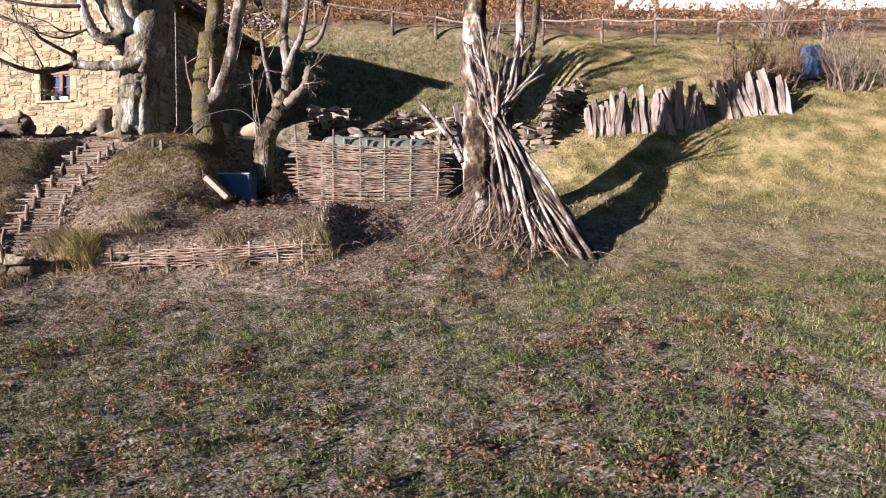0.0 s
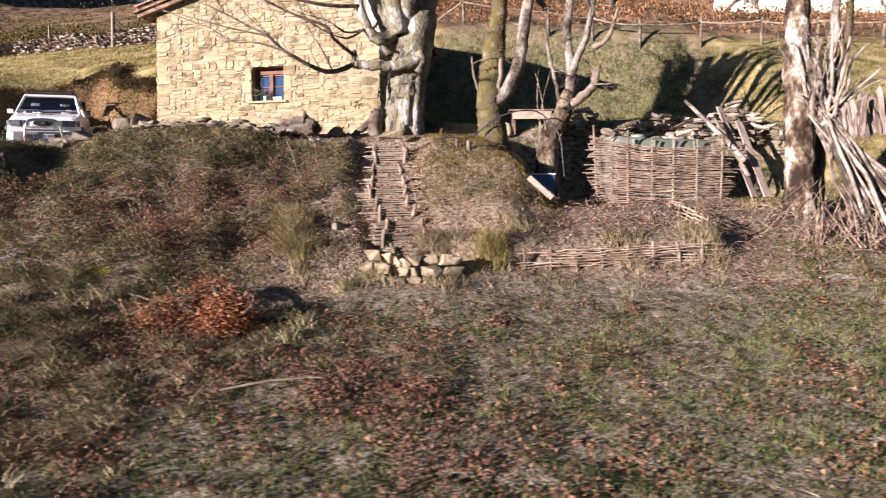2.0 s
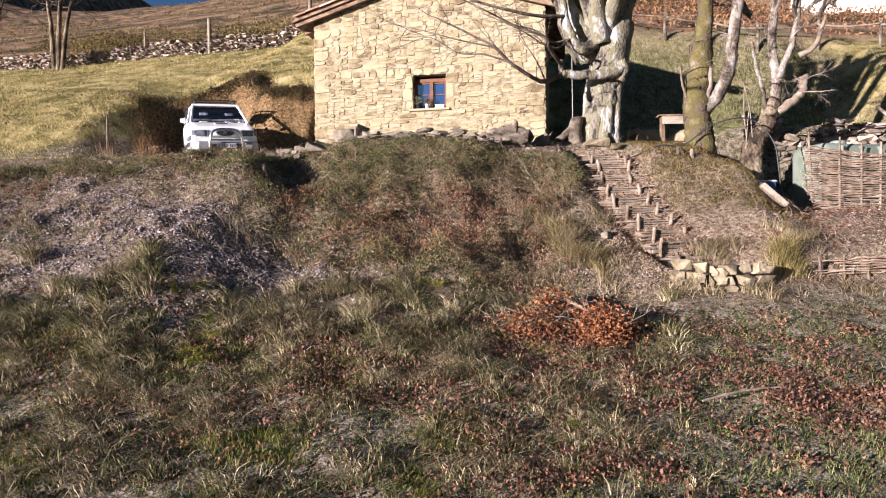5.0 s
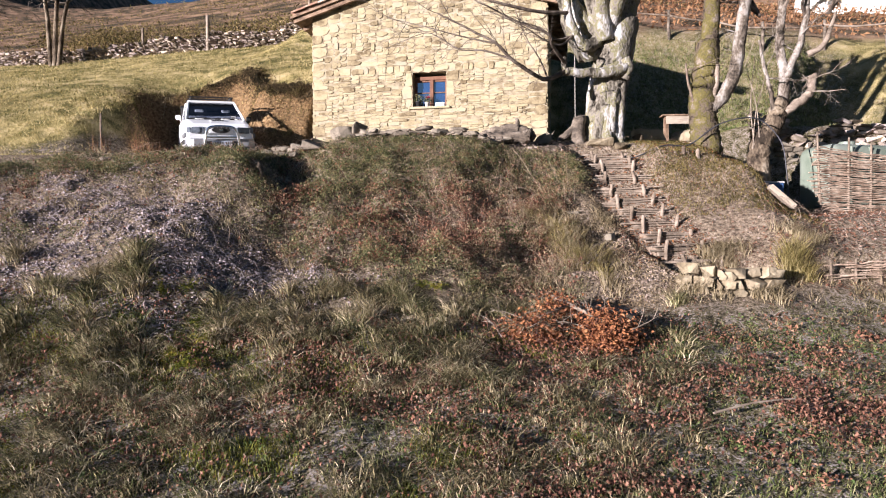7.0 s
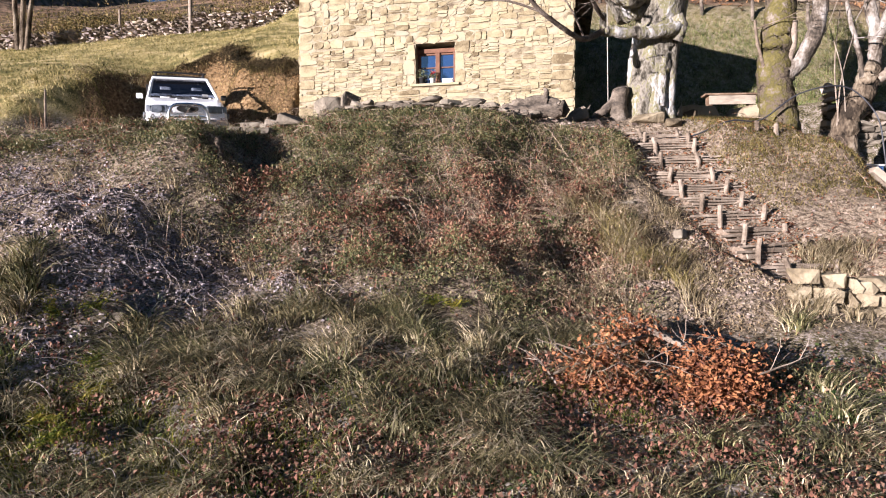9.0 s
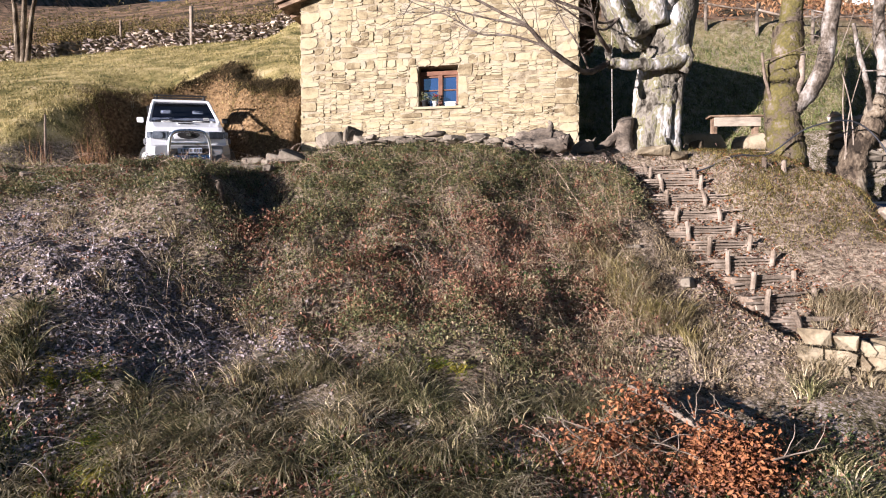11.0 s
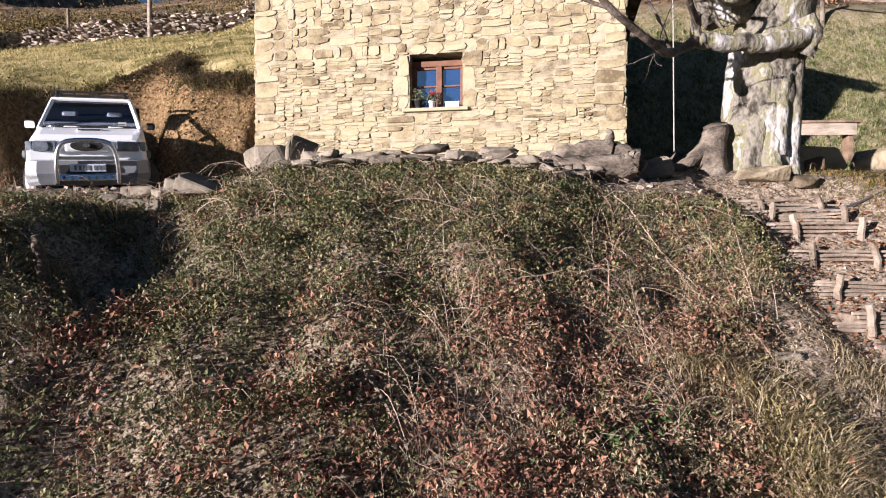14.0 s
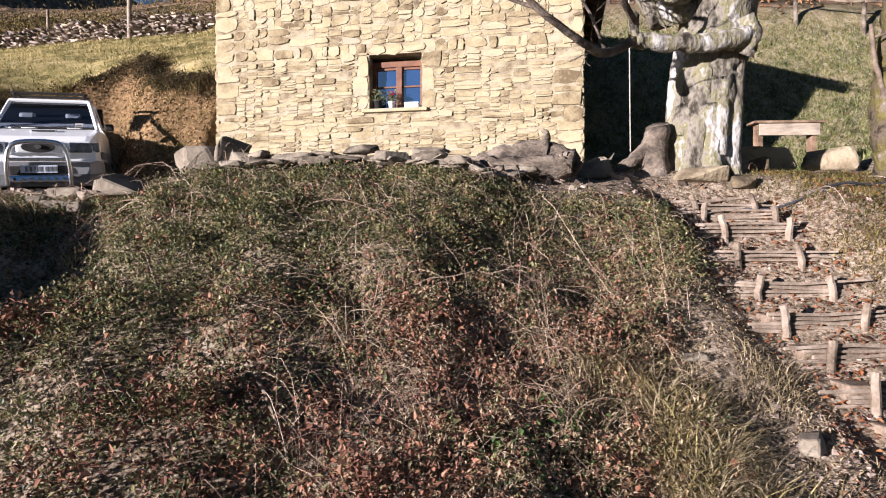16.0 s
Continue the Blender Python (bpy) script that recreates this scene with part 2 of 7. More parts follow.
GRASS = surface("short grass", [(0.022, 0.032, 0.010), (0.07, 0.088, 0.026), (0.145, 0.14, 0.052), (0.225, 0.19, 0.10), (0.33, 0.285, 0.19)], 3.4, 0.75, 0.0, island=0.5, spread=(0.2, 0.85), specular=0.25, thin=0.08)
TUSSOCK = surface("long tussock grass", [(0.05, 0.043, 0.02), (0.17, 0.142, 0.066), (0.36, 0.295, 0.165), (0.56, 0.47, 0.325)], 2.6, 0.65, 0.0, island=0.45, spread=(0.3, 0.72), specular=0.35, thin=0.08)
GREENTUSSOCK = surface("dark green tussock grass", [(0.032, 0.037, 0.015), (0.12, 0.118, 0.046), (0.26, 0.23, 0.105), (0.50, 0.425, 0.275)], 2.6, 0.65, 0.0, island=0.45, spread=(0.3, 0.74), specular=0.35, thin=0.08)
STRAW = surface("straw grass", [(0.12, 0.095, 0.05), (0.27, 0.215, 0.125), (0.42, 0.35, 0.235)], 0.8, 0.8, 0.0, island=0.5, spread=(0.25, 0.75), specular=0.2, thin=0.25)
YELLOWGRASS = surface("yellow green sedge", [(0.15, 0.125, 0.042), (0.32, 0.258, 0.10), (0.48, 0.395, 0.20)], 2.0, 0.8, 0.0, island=0.5, specular=0.2, thin=0.3)
MEADOW = surface("winter pasture grass", [(0.085, 0.082, 0.027), (0.21, 0.18, 0.065), (0.37, 0.30, 0.12), (0.50, 0.41, 0.205)], 0.6, 0.85, 0.0, island=0.4, spread=(0.34, 0.66), specular=0.15, thin=0.25)
BRAMBLE = surface("bramble leaves", [(0.026, 0.037, 0.016), (0.07, 0.085, 0.033), (0.145, 0.145, 0.058), (0.25, 0.21, 0.10), (0.35, 0.27, 0.155)], 6.0, 0.5, 0.0, island=0.34, spread=(0.22, 0.8), specular=0.4, thin=0.2)
DEADLEAF = surface("fallen leaves", [(0.055, 0.025, 0.018), (0.14, 0.062, 0.04), (0.24, 0.11, 0.066), (0.32, 0.19, 0.12)], 6.0, 0.7, 0.0, island=0.45, spread=(0.22, 0.78), specular=0.3, thin=0.12)
DRIFTLEAF = surface("damp fallen leaves", [(0.05, 0.022, 0.016), (0.115, 0.05, 0.034), (0.19, 0.085, 0.055), (0.26, 0.155, 0.105)], 6.0, 0.75, 0.0, island=0.5, spread=(0.22, 0.78), specular=0.25, thin=0.12)
OAKLEAF = surface("orange brown oak leaves", [(0.045, 0.016, 0.011), (0.15, 0.056, 0.026), (0.29, 0.115, 0.048), (0.36, 0.165, 0.07)], 7.0, 0.65, 0.0, island=0.5, spread=(0.2, 0.8), specular=0.3, thin=0.2)
FERN = surface("yellow green fern", [(0.088, 0.121, 0.0165), (0.22, 0.22, 0.033), (0.374, 0.308, 0.055)], 3.0, 0.75, 0.0, island=0.5, thin=0.35)
BRACKEN = surface("dead bracken", [(0.11, 0.055, 0.0308), (0.242, 0.127, 0.066), (0.363, 0.209, 0.11)], 0.2, 0.9, 0.0, island=0.4, spread=(0.25, 0.75), specular=0.1, thin=0.2)
GORSE = surface("gorse and heath", [(0.045, 0.04, 0.014), (0.115, 0.095, 0.033), (0.21, 0.16, 0.062), (0.31, 0.23, 0.11)], 0.35, 0.9, 0.0, island=0.45, spread=(0.28, 0.72), specular=0.1)


def terrain_material():
    """Turf, bare soil, pasture and heath, mixed by masks that lie on the ground's corners."""
    m = bpy.data.materials.new("ground cover")
    m.use_nodes = True
    n, link = m.node_tree.nodes, m.node_tree.links.new
    b = n["Principled BSDF"]
    tc = n.new("ShaderNodeTexCoord")

    def noise_at(scale, detail=8.0):
        t = n.new("ShaderNodeTexNoise")
        t.inputs["Scale"].default_value, t.inputs["Detail"].default_value = scale, detail
        link(tc.outputs["Object"], t.inputs[0])
        return t.outputs[0]

    def ramp_of(src, colours, lo=0.3, hi=0.7):
        r = n.new("ShaderNodeValToRGB")
        els = r.color_ramp.elements
        els[0].position, els[1].position = lo, hi
        els[0].color, els[1].color = (*colours[0], 1), (*colours[-1], 1)
        for i, c in enumerate(colours[1:-1], 1):
            els.new(lo + (hi - lo) * i / (len(colours) - 1)).color = (*c, 1)
        link(src, r.inputs[0])
        return r.outputs[0]

    fine, mid, patch = noise_at(14.0), noise_at(1.1), noise_at(7.0, 12.0)
    crumbs, apart = n.new("ShaderNodeTexVoronoi"), n.new("ShaderNodeSeparateColor")
    crumbs.inputs["Scale"].default_value = 60.0
    link(tc.outputs["Object"], crumbs.inputs["Vector"])
    link(crumbs.outputs["Color"], apart.inputs[0])

    def grained(src, amount):
        """Noise with a random share for each crumb, stalk or leaf."""
        k = n.new("ShaderNodeMath")
        k.operation = "MULTIPLY_ADD"
        link(apart.outputs[0], k.inputs[0])
        k.inputs[1].default_value = amount
        link(src, k.inputs[2])
        return k.outputs[0]

    turf = ramp_of(grained(patch, 0.5), [(0.016, 0.014, 0.010), (0.045, 0.042, 0.02), (0.095, 0.084, 0.042), (0.148, 0.122, 0.074), (0.21, 0.172, 0.138), (0.33, 0.285, 0.262)], 0.42, 0.99)
    soil = ramp_of(grained(fine, 0.34), [(0.045, 0.033, 0.025), (0.115, 0.085, 0.06), (0.23, 0.178, 0.127), (0.34, 0.272, 0.203)], 0.38, 0.92)
    past = ramp_of(grained(noise_at(1.6, 12.0), 0.2), [(0.09, 0.085, 0.03), (0.22, 0.18, 0.07), (0.35, 0.28, 0.125), (0.46, 0.37, 0.20)], 0.45, 0.78)
    heath = ramp_of(noise_at(0.5, 14.0), [(0.045, 0.036, 0.022), (0.10, 0.072, 0.044), (0.17, 0.108, 0.07), (0.26, 0.17, 0.11)], 0.36, 0.64)
    clay = ramp_of(fine, [(0.07, 0.045, 0.022), (0.16, 0.10, 0.05), (0.26, 0.175, 0.09)])
    colour = turf
    for mask, other in (("soil", soil), ("pasture", past), ("heath", heath), ("clay", clay)):
        a = n.new("ShaderNodeAttribute")
        a.attribute_name = mask
        k = n.new("ShaderNodeMix")
        k.data_type = "RGBA"
        link(a.outputs["Fac"], k.inputs[0])
        link(colour, k.inputs[6]), link(other, k.inputs[7])
        colour = k.outputs[2]
    link(colour, b.inputs["Base Color"])
    b.inputs["Roughness"].default_value, b.inputs["Specular IOR Level"].default_value = 0.95, 0.1
    bp = n.new("ShaderNodeBump")
    bp.inputs["Strength"].default_value, bp.inputs["Distance"].default_value = 0.8, 0.03
    link(grained(fine, 0.5), bp.inputs["Height"])
    link(bp.outputs[0], b.inputs["Normal"])
    return m


LAND = terrain_material()


# ---- the ground ----
def profile(points):
    """A smooth height along v from a few corners of a slope."""
    at = np.array(points, float)
    grid = np.arange(-60, 700, 0.05)
    h = np.interp(grid, at[:, 0], at[:, 1])
    for width in (9, 9):
        pad = np.pad(h, width // 2, mode="edge")
        h = np.convolve(pad, np.ones(width) / width, mode="valid")
    return lambda v: np.interp(v, grid, h)


LOW = [(-60, -12), (-20, -5.5), (0, -1.1), (7.55, 0.67)]
FAR_LEFT = profile(LOW + [(9, 1.1), (10.75, 2.1), (12.5, 3.0), (14, 3.8), (15.5, 4.2), (17.2, 4.5), (18.2, 5.1), (19.2, 5.8), (21, 6.6), (28.5, 9.4), (31.8, 10.8), (33, 11.3), (36, 12.6), (60, 23.5), (110, 45), (160, 66), (200, 64), (700, 40)])
LEFT = profile(LOW + [(9, 1.08), (10.75, 2.2), (11.5, 2.8), (12.55, 3.3), (13.3, 3.85), (14.3, 4.08), (15, 4.2), (16.2, 4.38), (18, 4.6), (20.9, 4.75), (21.6, 6.1), (22.3, 6.9), (28.5, 9.8), (31.8, 11.9), (33, 12.4), (36, 13.6), (60, 24.5), (110, 47), (160, 69), (200, 67), (700, 40)])
HOUSE = profile(LOW + [(9, 1.05), (10.4, 1.58), (12.2, 2.45), (13.6, 3.6), (14.4, 4.25), (14.9, 4.5), (15.6, 4.65), (20, 4.8), (26, 5.0), (27.5, 8.6), (32.6, 12.5), (60, 27), (160, 75), (200, 80), (700, 90)])
TREES = profile(LOW + [(10, 1.3), (11.2, 1.75), (12.3, 2.3), (13.1, 2.75), (14.07, 3.3), (14.8, 4.05), (15.5, 4.4), (16.6, 4.7), (18.3, 4.8), (20.4, 4.9), (23.0, 5.5), (24.8, 8.0), (26.5, 10.3), (30, 12.0), (42, 17.6), (60, 28), (160, 78), (200, 84), (700, 95)])
MID = profile(LOW + [(9.9, 1.22), (11.3, 1.6), (12.3, 2.1), (13.1, 2.35), (14.1, 2.75), (15.5, 3.1), (17.3, 3.35), (17.65, 5.25), (20, 5.3), (23, 5.6), (24.5, 7.3), (26.5, 10.2), (30, 12.0), (42, 17.4), (60, 28), (160, 78), (200, 84), (700, 95)])
RIGHT = profile(LOW + [(9.9, 1.22), (11.3, 1.58), (12.6, 1.88), (13.2, 2.05), (15.85, 3.2), (16.7, 3.6), (18, 4.85), (18.9, 5.5), (20.5, 6.4), (22.8, 7.8), (24.7, 8.95), (28, 10.5), (42, 16.8), (60, 29), (160, 80), (200, 86), (700, 95)])
ZONES = [(-22.9, FAR_LEFT), (-20.9, LEFT), (-16.0, LEFT), (-14.2, HOUSE), (-12.6, HOUSE), (-10.6, TREES), (-7.6, TREES), (-5.9, MID), (-1.8, MID), (0.6, RIGHT)]


STAIR_Y = [10.55, 10.87, 11.15, 11.5, 11.8, 12.1, 12.42, 12.77, 13.08, 13.38, 13.66, 13.93]
STAIR_X = [-8.02, -8.2, -8.46, -8.57, -8.7, -8.87, -9.0, -9.13, -9.24, -9.33, -9.38, -9.42]
STAIR_Z = [1.93, 2.12, 2.33, 2.54, 2.75, 2.95, 3.16, 3.38, 3.64, 3.9, 4.04, 4.15]


def lattice(x, y, seed):
    """Random values between 0 and 1 at whole numbers, blended smoothly."""
    ix, iy = np.floor(x), np.floor(y)
    fx, fy = x - ix, y - iy
    fx, fy = fx * fx * (3 - 2 * fx), fy * fy * (3 - 2 * fy)

    def rnd(a, b):
        t = np.sin(a * 127.1 + b * 311.7 + seed * 74.7) * 43758.5453
        return t - np.floor(t)

    return (rnd(ix, iy) * (1 - fx) + rnd(ix + 1, iy) * fx) * (1 - fy) + (rnd(ix, iy + 1) * (1 - fx) + rnd(ix + 1, iy + 1) * fx) * fy


def fractal(x, y, seed=0.0):
    """Patchy noise, mostly between 0.2 and 0.8."""
    return (lattice(x, y, seed) + 0.5 * lattice(2.1 * x + 5, 2.1 * y, seed + 1) + 0.25 * lattice(4.3 * x, 4.3 * y + 3, seed + 2)) / 1.75


def rough(x, y):
    """Small unevenness of the ground."""
    n = (np.sin(1.7 * x + 0.6 * y) * np.sin(1.3 * y - 0.5 * x) * 0.5 + np.sin(4.1 * x - 2.2 * y + 1.0) * np.sin(3.3 * y + 1.9 * x) * 0.3
         + np.sin(9.7 * x + 3.1 * y) * np.sin(8.3 * y - 4.7 * x + 2.0) * 0.2)
    return n


def ground(x, y):
    """The height of the ground."""
    x, y = np.asarray(x, float), np.asarray(y, float)
    v = y - 0.175 * x
    h = ZONES[0][1](v)
    near = np.clip((-17.05 - x) / 0.3, 0, 1) * np.clip((x + 23) / 2.5, 0, 1)             # the clay bank steps forward beside the car
    v = v + 0.9 * near * np.clip((v - 18.8) / 1.2, 0, 1) * np.clip((26 - v) / 4, 0, 1)
    h = ZONES[0][1](v)
    for (x0, a), (x1, b) in zip(ZONES, ZONES[1:]):
        w = np.clip((x - x0) / (x1 - x0), 0, 1)
        w = w * w * (3 - 2 * w)
        h = h * (1 - w) + b(v) * w
    bank = np.clip((v - 10) / 2, 0, 1) * np.clip((15.2 - v) / 1.0, 0, 1) * np.clip((-8.5 - x) / 2, 0, 1)
    h = h + rough(x, y) * (0.02 + 0.05 * bank) + (fractal(2.2 * x, 2.2 * y, 4) - 0.5) * (0.09 + 0.26 * bank) + (fractal(5.1 * x, 5.1 * y, 9) - 0.5) * 0.05 * np.clip((30 - v) / 8, 0, 1)
    h = h - 0.3 * np.exp(-((x + 6.5) / 0.45) ** 2 - ((y - 14.4) / 0.45) ** 2)   # the dug-out hollow
    h = h + 0.40 * np.exp(-((x + 6.82) / 0.42) ** 2 - ((y - 13.42) / 0.36) ** 2)   # the shoulder of the mound
    along, across = -0.616 * (x + 18.36) + 0.788 * (y - 14.75), 0.788 * (x + 18.36) + 0.616 * (y - 14.75)
    h = h - 0.5 * np.exp(-((x + 22.1) / 1.7) ** 2 - ((y - 19.1) / 1.4) ** 2) - 0.5 * np.exp(-((x + 19.3) / 1.7) ** 2 - ((y - 18.9) / 0.9) ** 2)            # the rim dips behind the car
    pocket = np.clip((5.9 - along) / 0.9, 0, 1) * np.clip((along + 0.4) / 0.8, 0, 1) * np.clip((1.8 - np.abs(across + 0.15)) / 0.8, 0, 1)
    h = h + (4.30 + 0.115 * along - h) * pocket * pocket * (3 - 2 * pocket)          # the parking place cut into the bank
    def ease(a, b, t):
        t = np.clip((t - a) / (b - a), 0, 1)
        return t * t * (3 - 2 * t)
    h = h - 0.15 * bank
    stair = ease(1.0, 0.5, np.abs(x - np.interp(y, STAIR_Y, STAIR_X))) * ease(10.2, 10.6, y) * ease(14.5, 14.0, y)
    h = h + (np.interp(y, STAIR_Y, STAIR_Z) - 0.02 - h) * stair           # the cutting of the stair
    front = -0.296 * (x + 6.62) + 0.955 * (y - 10.62)
    h = h + 0.30 * ease(0.02, 0.2, front) * ease(3.2, 1.4, front) * ease(-3.42, -3.62, x + 0.25 * (y - 11.4)) * ease(-7.6, -6.7, x)   # the raised bed
    h = h - 0.45 * np.exp(-((x + 15.0) / 0.38) ** 2 - ((y - 11.15) / 0.6) ** 2) + 0.22 * np.exp(-((x + 15.75) / 0.45) ** 2 - ((y - 10.7) / 0.7) ** 2) + 0.26 * np.exp(-((x + 16.9) / 0.8) ** 2 - ((y - 11.1) / 0.5) ** 2)   # gully below the parking place
    tilt = np.interp(x, [-60, -44, -33, -27, -22, -17, -13], [-1.2, -0.6, -0.15, 0.35, 0.75, 0.9, 0.0])
    h = h + tilt * (0.4 * ease(20.9, 22.8, v) + 0.6 * np.clip((v - 23) / 8, 0, 1))     # the pasture climbs towards the house
    far = np.clip((v - 40) / 60, 0, 1)
    h = h + np.clip((v - 120) / 60, 0, 1) * 60 * np.exp(-((x + 195) / 26) ** 2)
    return h + far * (6 * np.sin(x * 0.021 + 1) * np.sin(y * 0.017) + 2.5 * np.sin(x * 0.07) * np.sin(y * 0.06 + 1))


def at(x, y, dz=0.0):
    return Vector((x, y, float(ground(x, y)) + dz))


def spaced(inner0, inner1, step, outer0, outer1):
    """Even steps inside, growing steps outside."""
    mid = list(np.arange(inner0, inner1 + 1e-6, step))
    lo, hi, d = [], [], step
    p = inner0
    while p > outer0:
        d *= 1.16
        p -= d
        lo.append(max(p, outer0))
    d, p = step, inner1
    while p < outer1:
        d *= 1.16
        p += d
        hi.append(min(p, outer1))
    return np.array(lo[::-1] + mid + hi)


gx, gy = spaced(-23, 8, 0.12, -900, 900), spaced(3.5, 26, 0.12, -400, 900)
X, Y = np.meshgrid(gx, gy)
Z = ground(X, Y)
nx, ny = len(gx), len(gy)
ids = np.arange(nx * ny).reshape(ny, nx)
quads = np.stack([ids[:-1, :-1], ids[:-1, 1:], ids[1:, 1:], ids[1:, :-1]], -1).reshape(-1, 4)
terrain = raw("ground", np.stack([X, Y, Z], -1).reshape(-1, 3), quads, LAND, smooth=True)
tagged(terrain, "sloping winter meadow with short grass, bare earth and fallen leaves", "ground", kind="structure")


def blob(x, y, cx, cy, rx, ry):
    return np.exp(-((x - cx) / rx) ** 2 - ((y - cy) / ry) ** 2)


def masks(x, y):
    """How much of the ground is bare soil, pasture, heath and cut clay."""
    v = y - 0.175 * x
    wav = 0.5 * rough(0.6 * x, 0.6 * y)
    def ease(a, b, t):
        t = np.clip((t - a) / (b - a), 0, 1)
        return t * t * (3 - 2 * t)
    bank = ease(10.2, 11.2, v + wav) * ease(15.6, 15.0, v) * ease(-6.2, -7.4, x)
    bed = ease(11.3, 11.8, v) * ease(16.8, 15.8, v) * ease(-2.2, -3.2, x) * ease(-8.2, -7.2, x)
    terrace = ease(14.8, 15.3, v) * ease(21.5, 20.8, v) * ease(-8.0, -9.0, x) * ease(-23.0, -21.0, x)
    soil = np.clip(0.85 * bank + 0.8 * bed + 0.8 * terrace, 0, 1)
    pasture = np.maximum(ease(21.5, 22.5, v + 4.5 * ease(-20.5, -23.0, x)) * ease(-9.5, -11, x), 0.95 * ease(13.0, 17, v) * ease(-2.5, 0.5, x))
    pasture = np.maximum(pasture, 0.32 * ease(7.5, 13.0, v) * ease(-3.0, 2.0, x))
    pasture = np.maximum(pasture, 0.35 * ease(17.6, 18.4, v) * ease(-10.5, -9.5, x))
    heath = ease(26.0, 28.0, v + 2 * wav) * ease(-14, -12, x) + ease(33.5, 35, v) * ease(-12, -14, x)
    along, across = -0.616 * (x + 18.36) + 0.788 * (y - 14.75), 0.788 * (x + 18.36) + 0.616 * (y - 14.75)
    pocket = ease(6.3, 5.8, along) * ease(0.5, 1.5, along) * ease(2.3, 1.9, np.abs(across))
    clay = ease(19.7, 20.3, v + 0.4 * wav) * ease(21.9, 21.5, v + 0.5 * wav) * ease(-16.5, -17.1, x) * ease(-21.0, -20.0, x)
    return {"soil": soil, "pasture": pasture, "heath": np.clip(heath, 0, 1), "clay": np.maximum(clay, pocket)}


for mask, values in masks(X, Y).items():
    terrain.data.attributes.new(mask, "FLOAT", "POINT").data.foreach_set("value", values.astype(np.float32).ravel())


# ---- the house ----
HX0, HX1, HY0, HY1, HZ, EAVE, RIDGE = -17.2, -10.7, 17.52, 22.6, 4.5, 8.82, 9.78
WX0, WX1, WZ0, WZ1 = -14.32, -13.39, 6.16, 7.10


def stone_block(x0, x1, z0, z1, depth, rng, wear=0.055):
    """Corners and faces of one rough block that stands proud of a wall in the plane y = 0."""
    w, h = x1 - x0, z1 - z0
    gap = rng.choice((0.0005, 0.001, 0.001, 0.002, 0.004, 0.010))
    ring = []
    j = min(wear, 0.3 * h, 0.2 * w)
    for fx, fz in ((0, 0), (0.5, 0), (1, 0), (1, 0.5), (1, 1), (0.5, 1), (0, 1), (0, 0.5)):
        corner = fx != 0.5 and fz != 0.5
        dx, dz = rng.uniform(-j, j) * 0.5, rng.uniform(-j, j) * 0.5
        inset = gap + (j * 0.45 if corner else 0)
        ring.append((x0 + w * fx + dx + inset * (1 - 2 * fx), z0 + h * fz + dz + inset * (1 - 2 * fz)))
    cx, cz = (x0 + x1) / 2, (z0 + z1) / 2
    verts = [(x, 0.06, z) for x, z in ring]
    verts += [(x, -depth * 0.55 + rng.uniform(-0.004, 0.004), z) for x, z in ring]
    s = 1 - min(0.12, 0.006 / min(w, h) * 2)
    verts += [(cx + (x - cx) * s, -depth + rng.uniform(-0.006, 0.006), cz + (z - cz) * s) for x, z in ring]
    faces = [(a, (a + 1) % 8, (a + 1) % 8 + 8, a + 8) for a in range(8)]
    faces += [(a + 8, (a + 1) % 8 + 8, (a + 1) % 8 + 16, a + 16) for a in range(8)]
    faces += [(16, 17, 18, 19), (16, 19, 20, 23), (20, 21, 22, 23)]
    return verts, faces


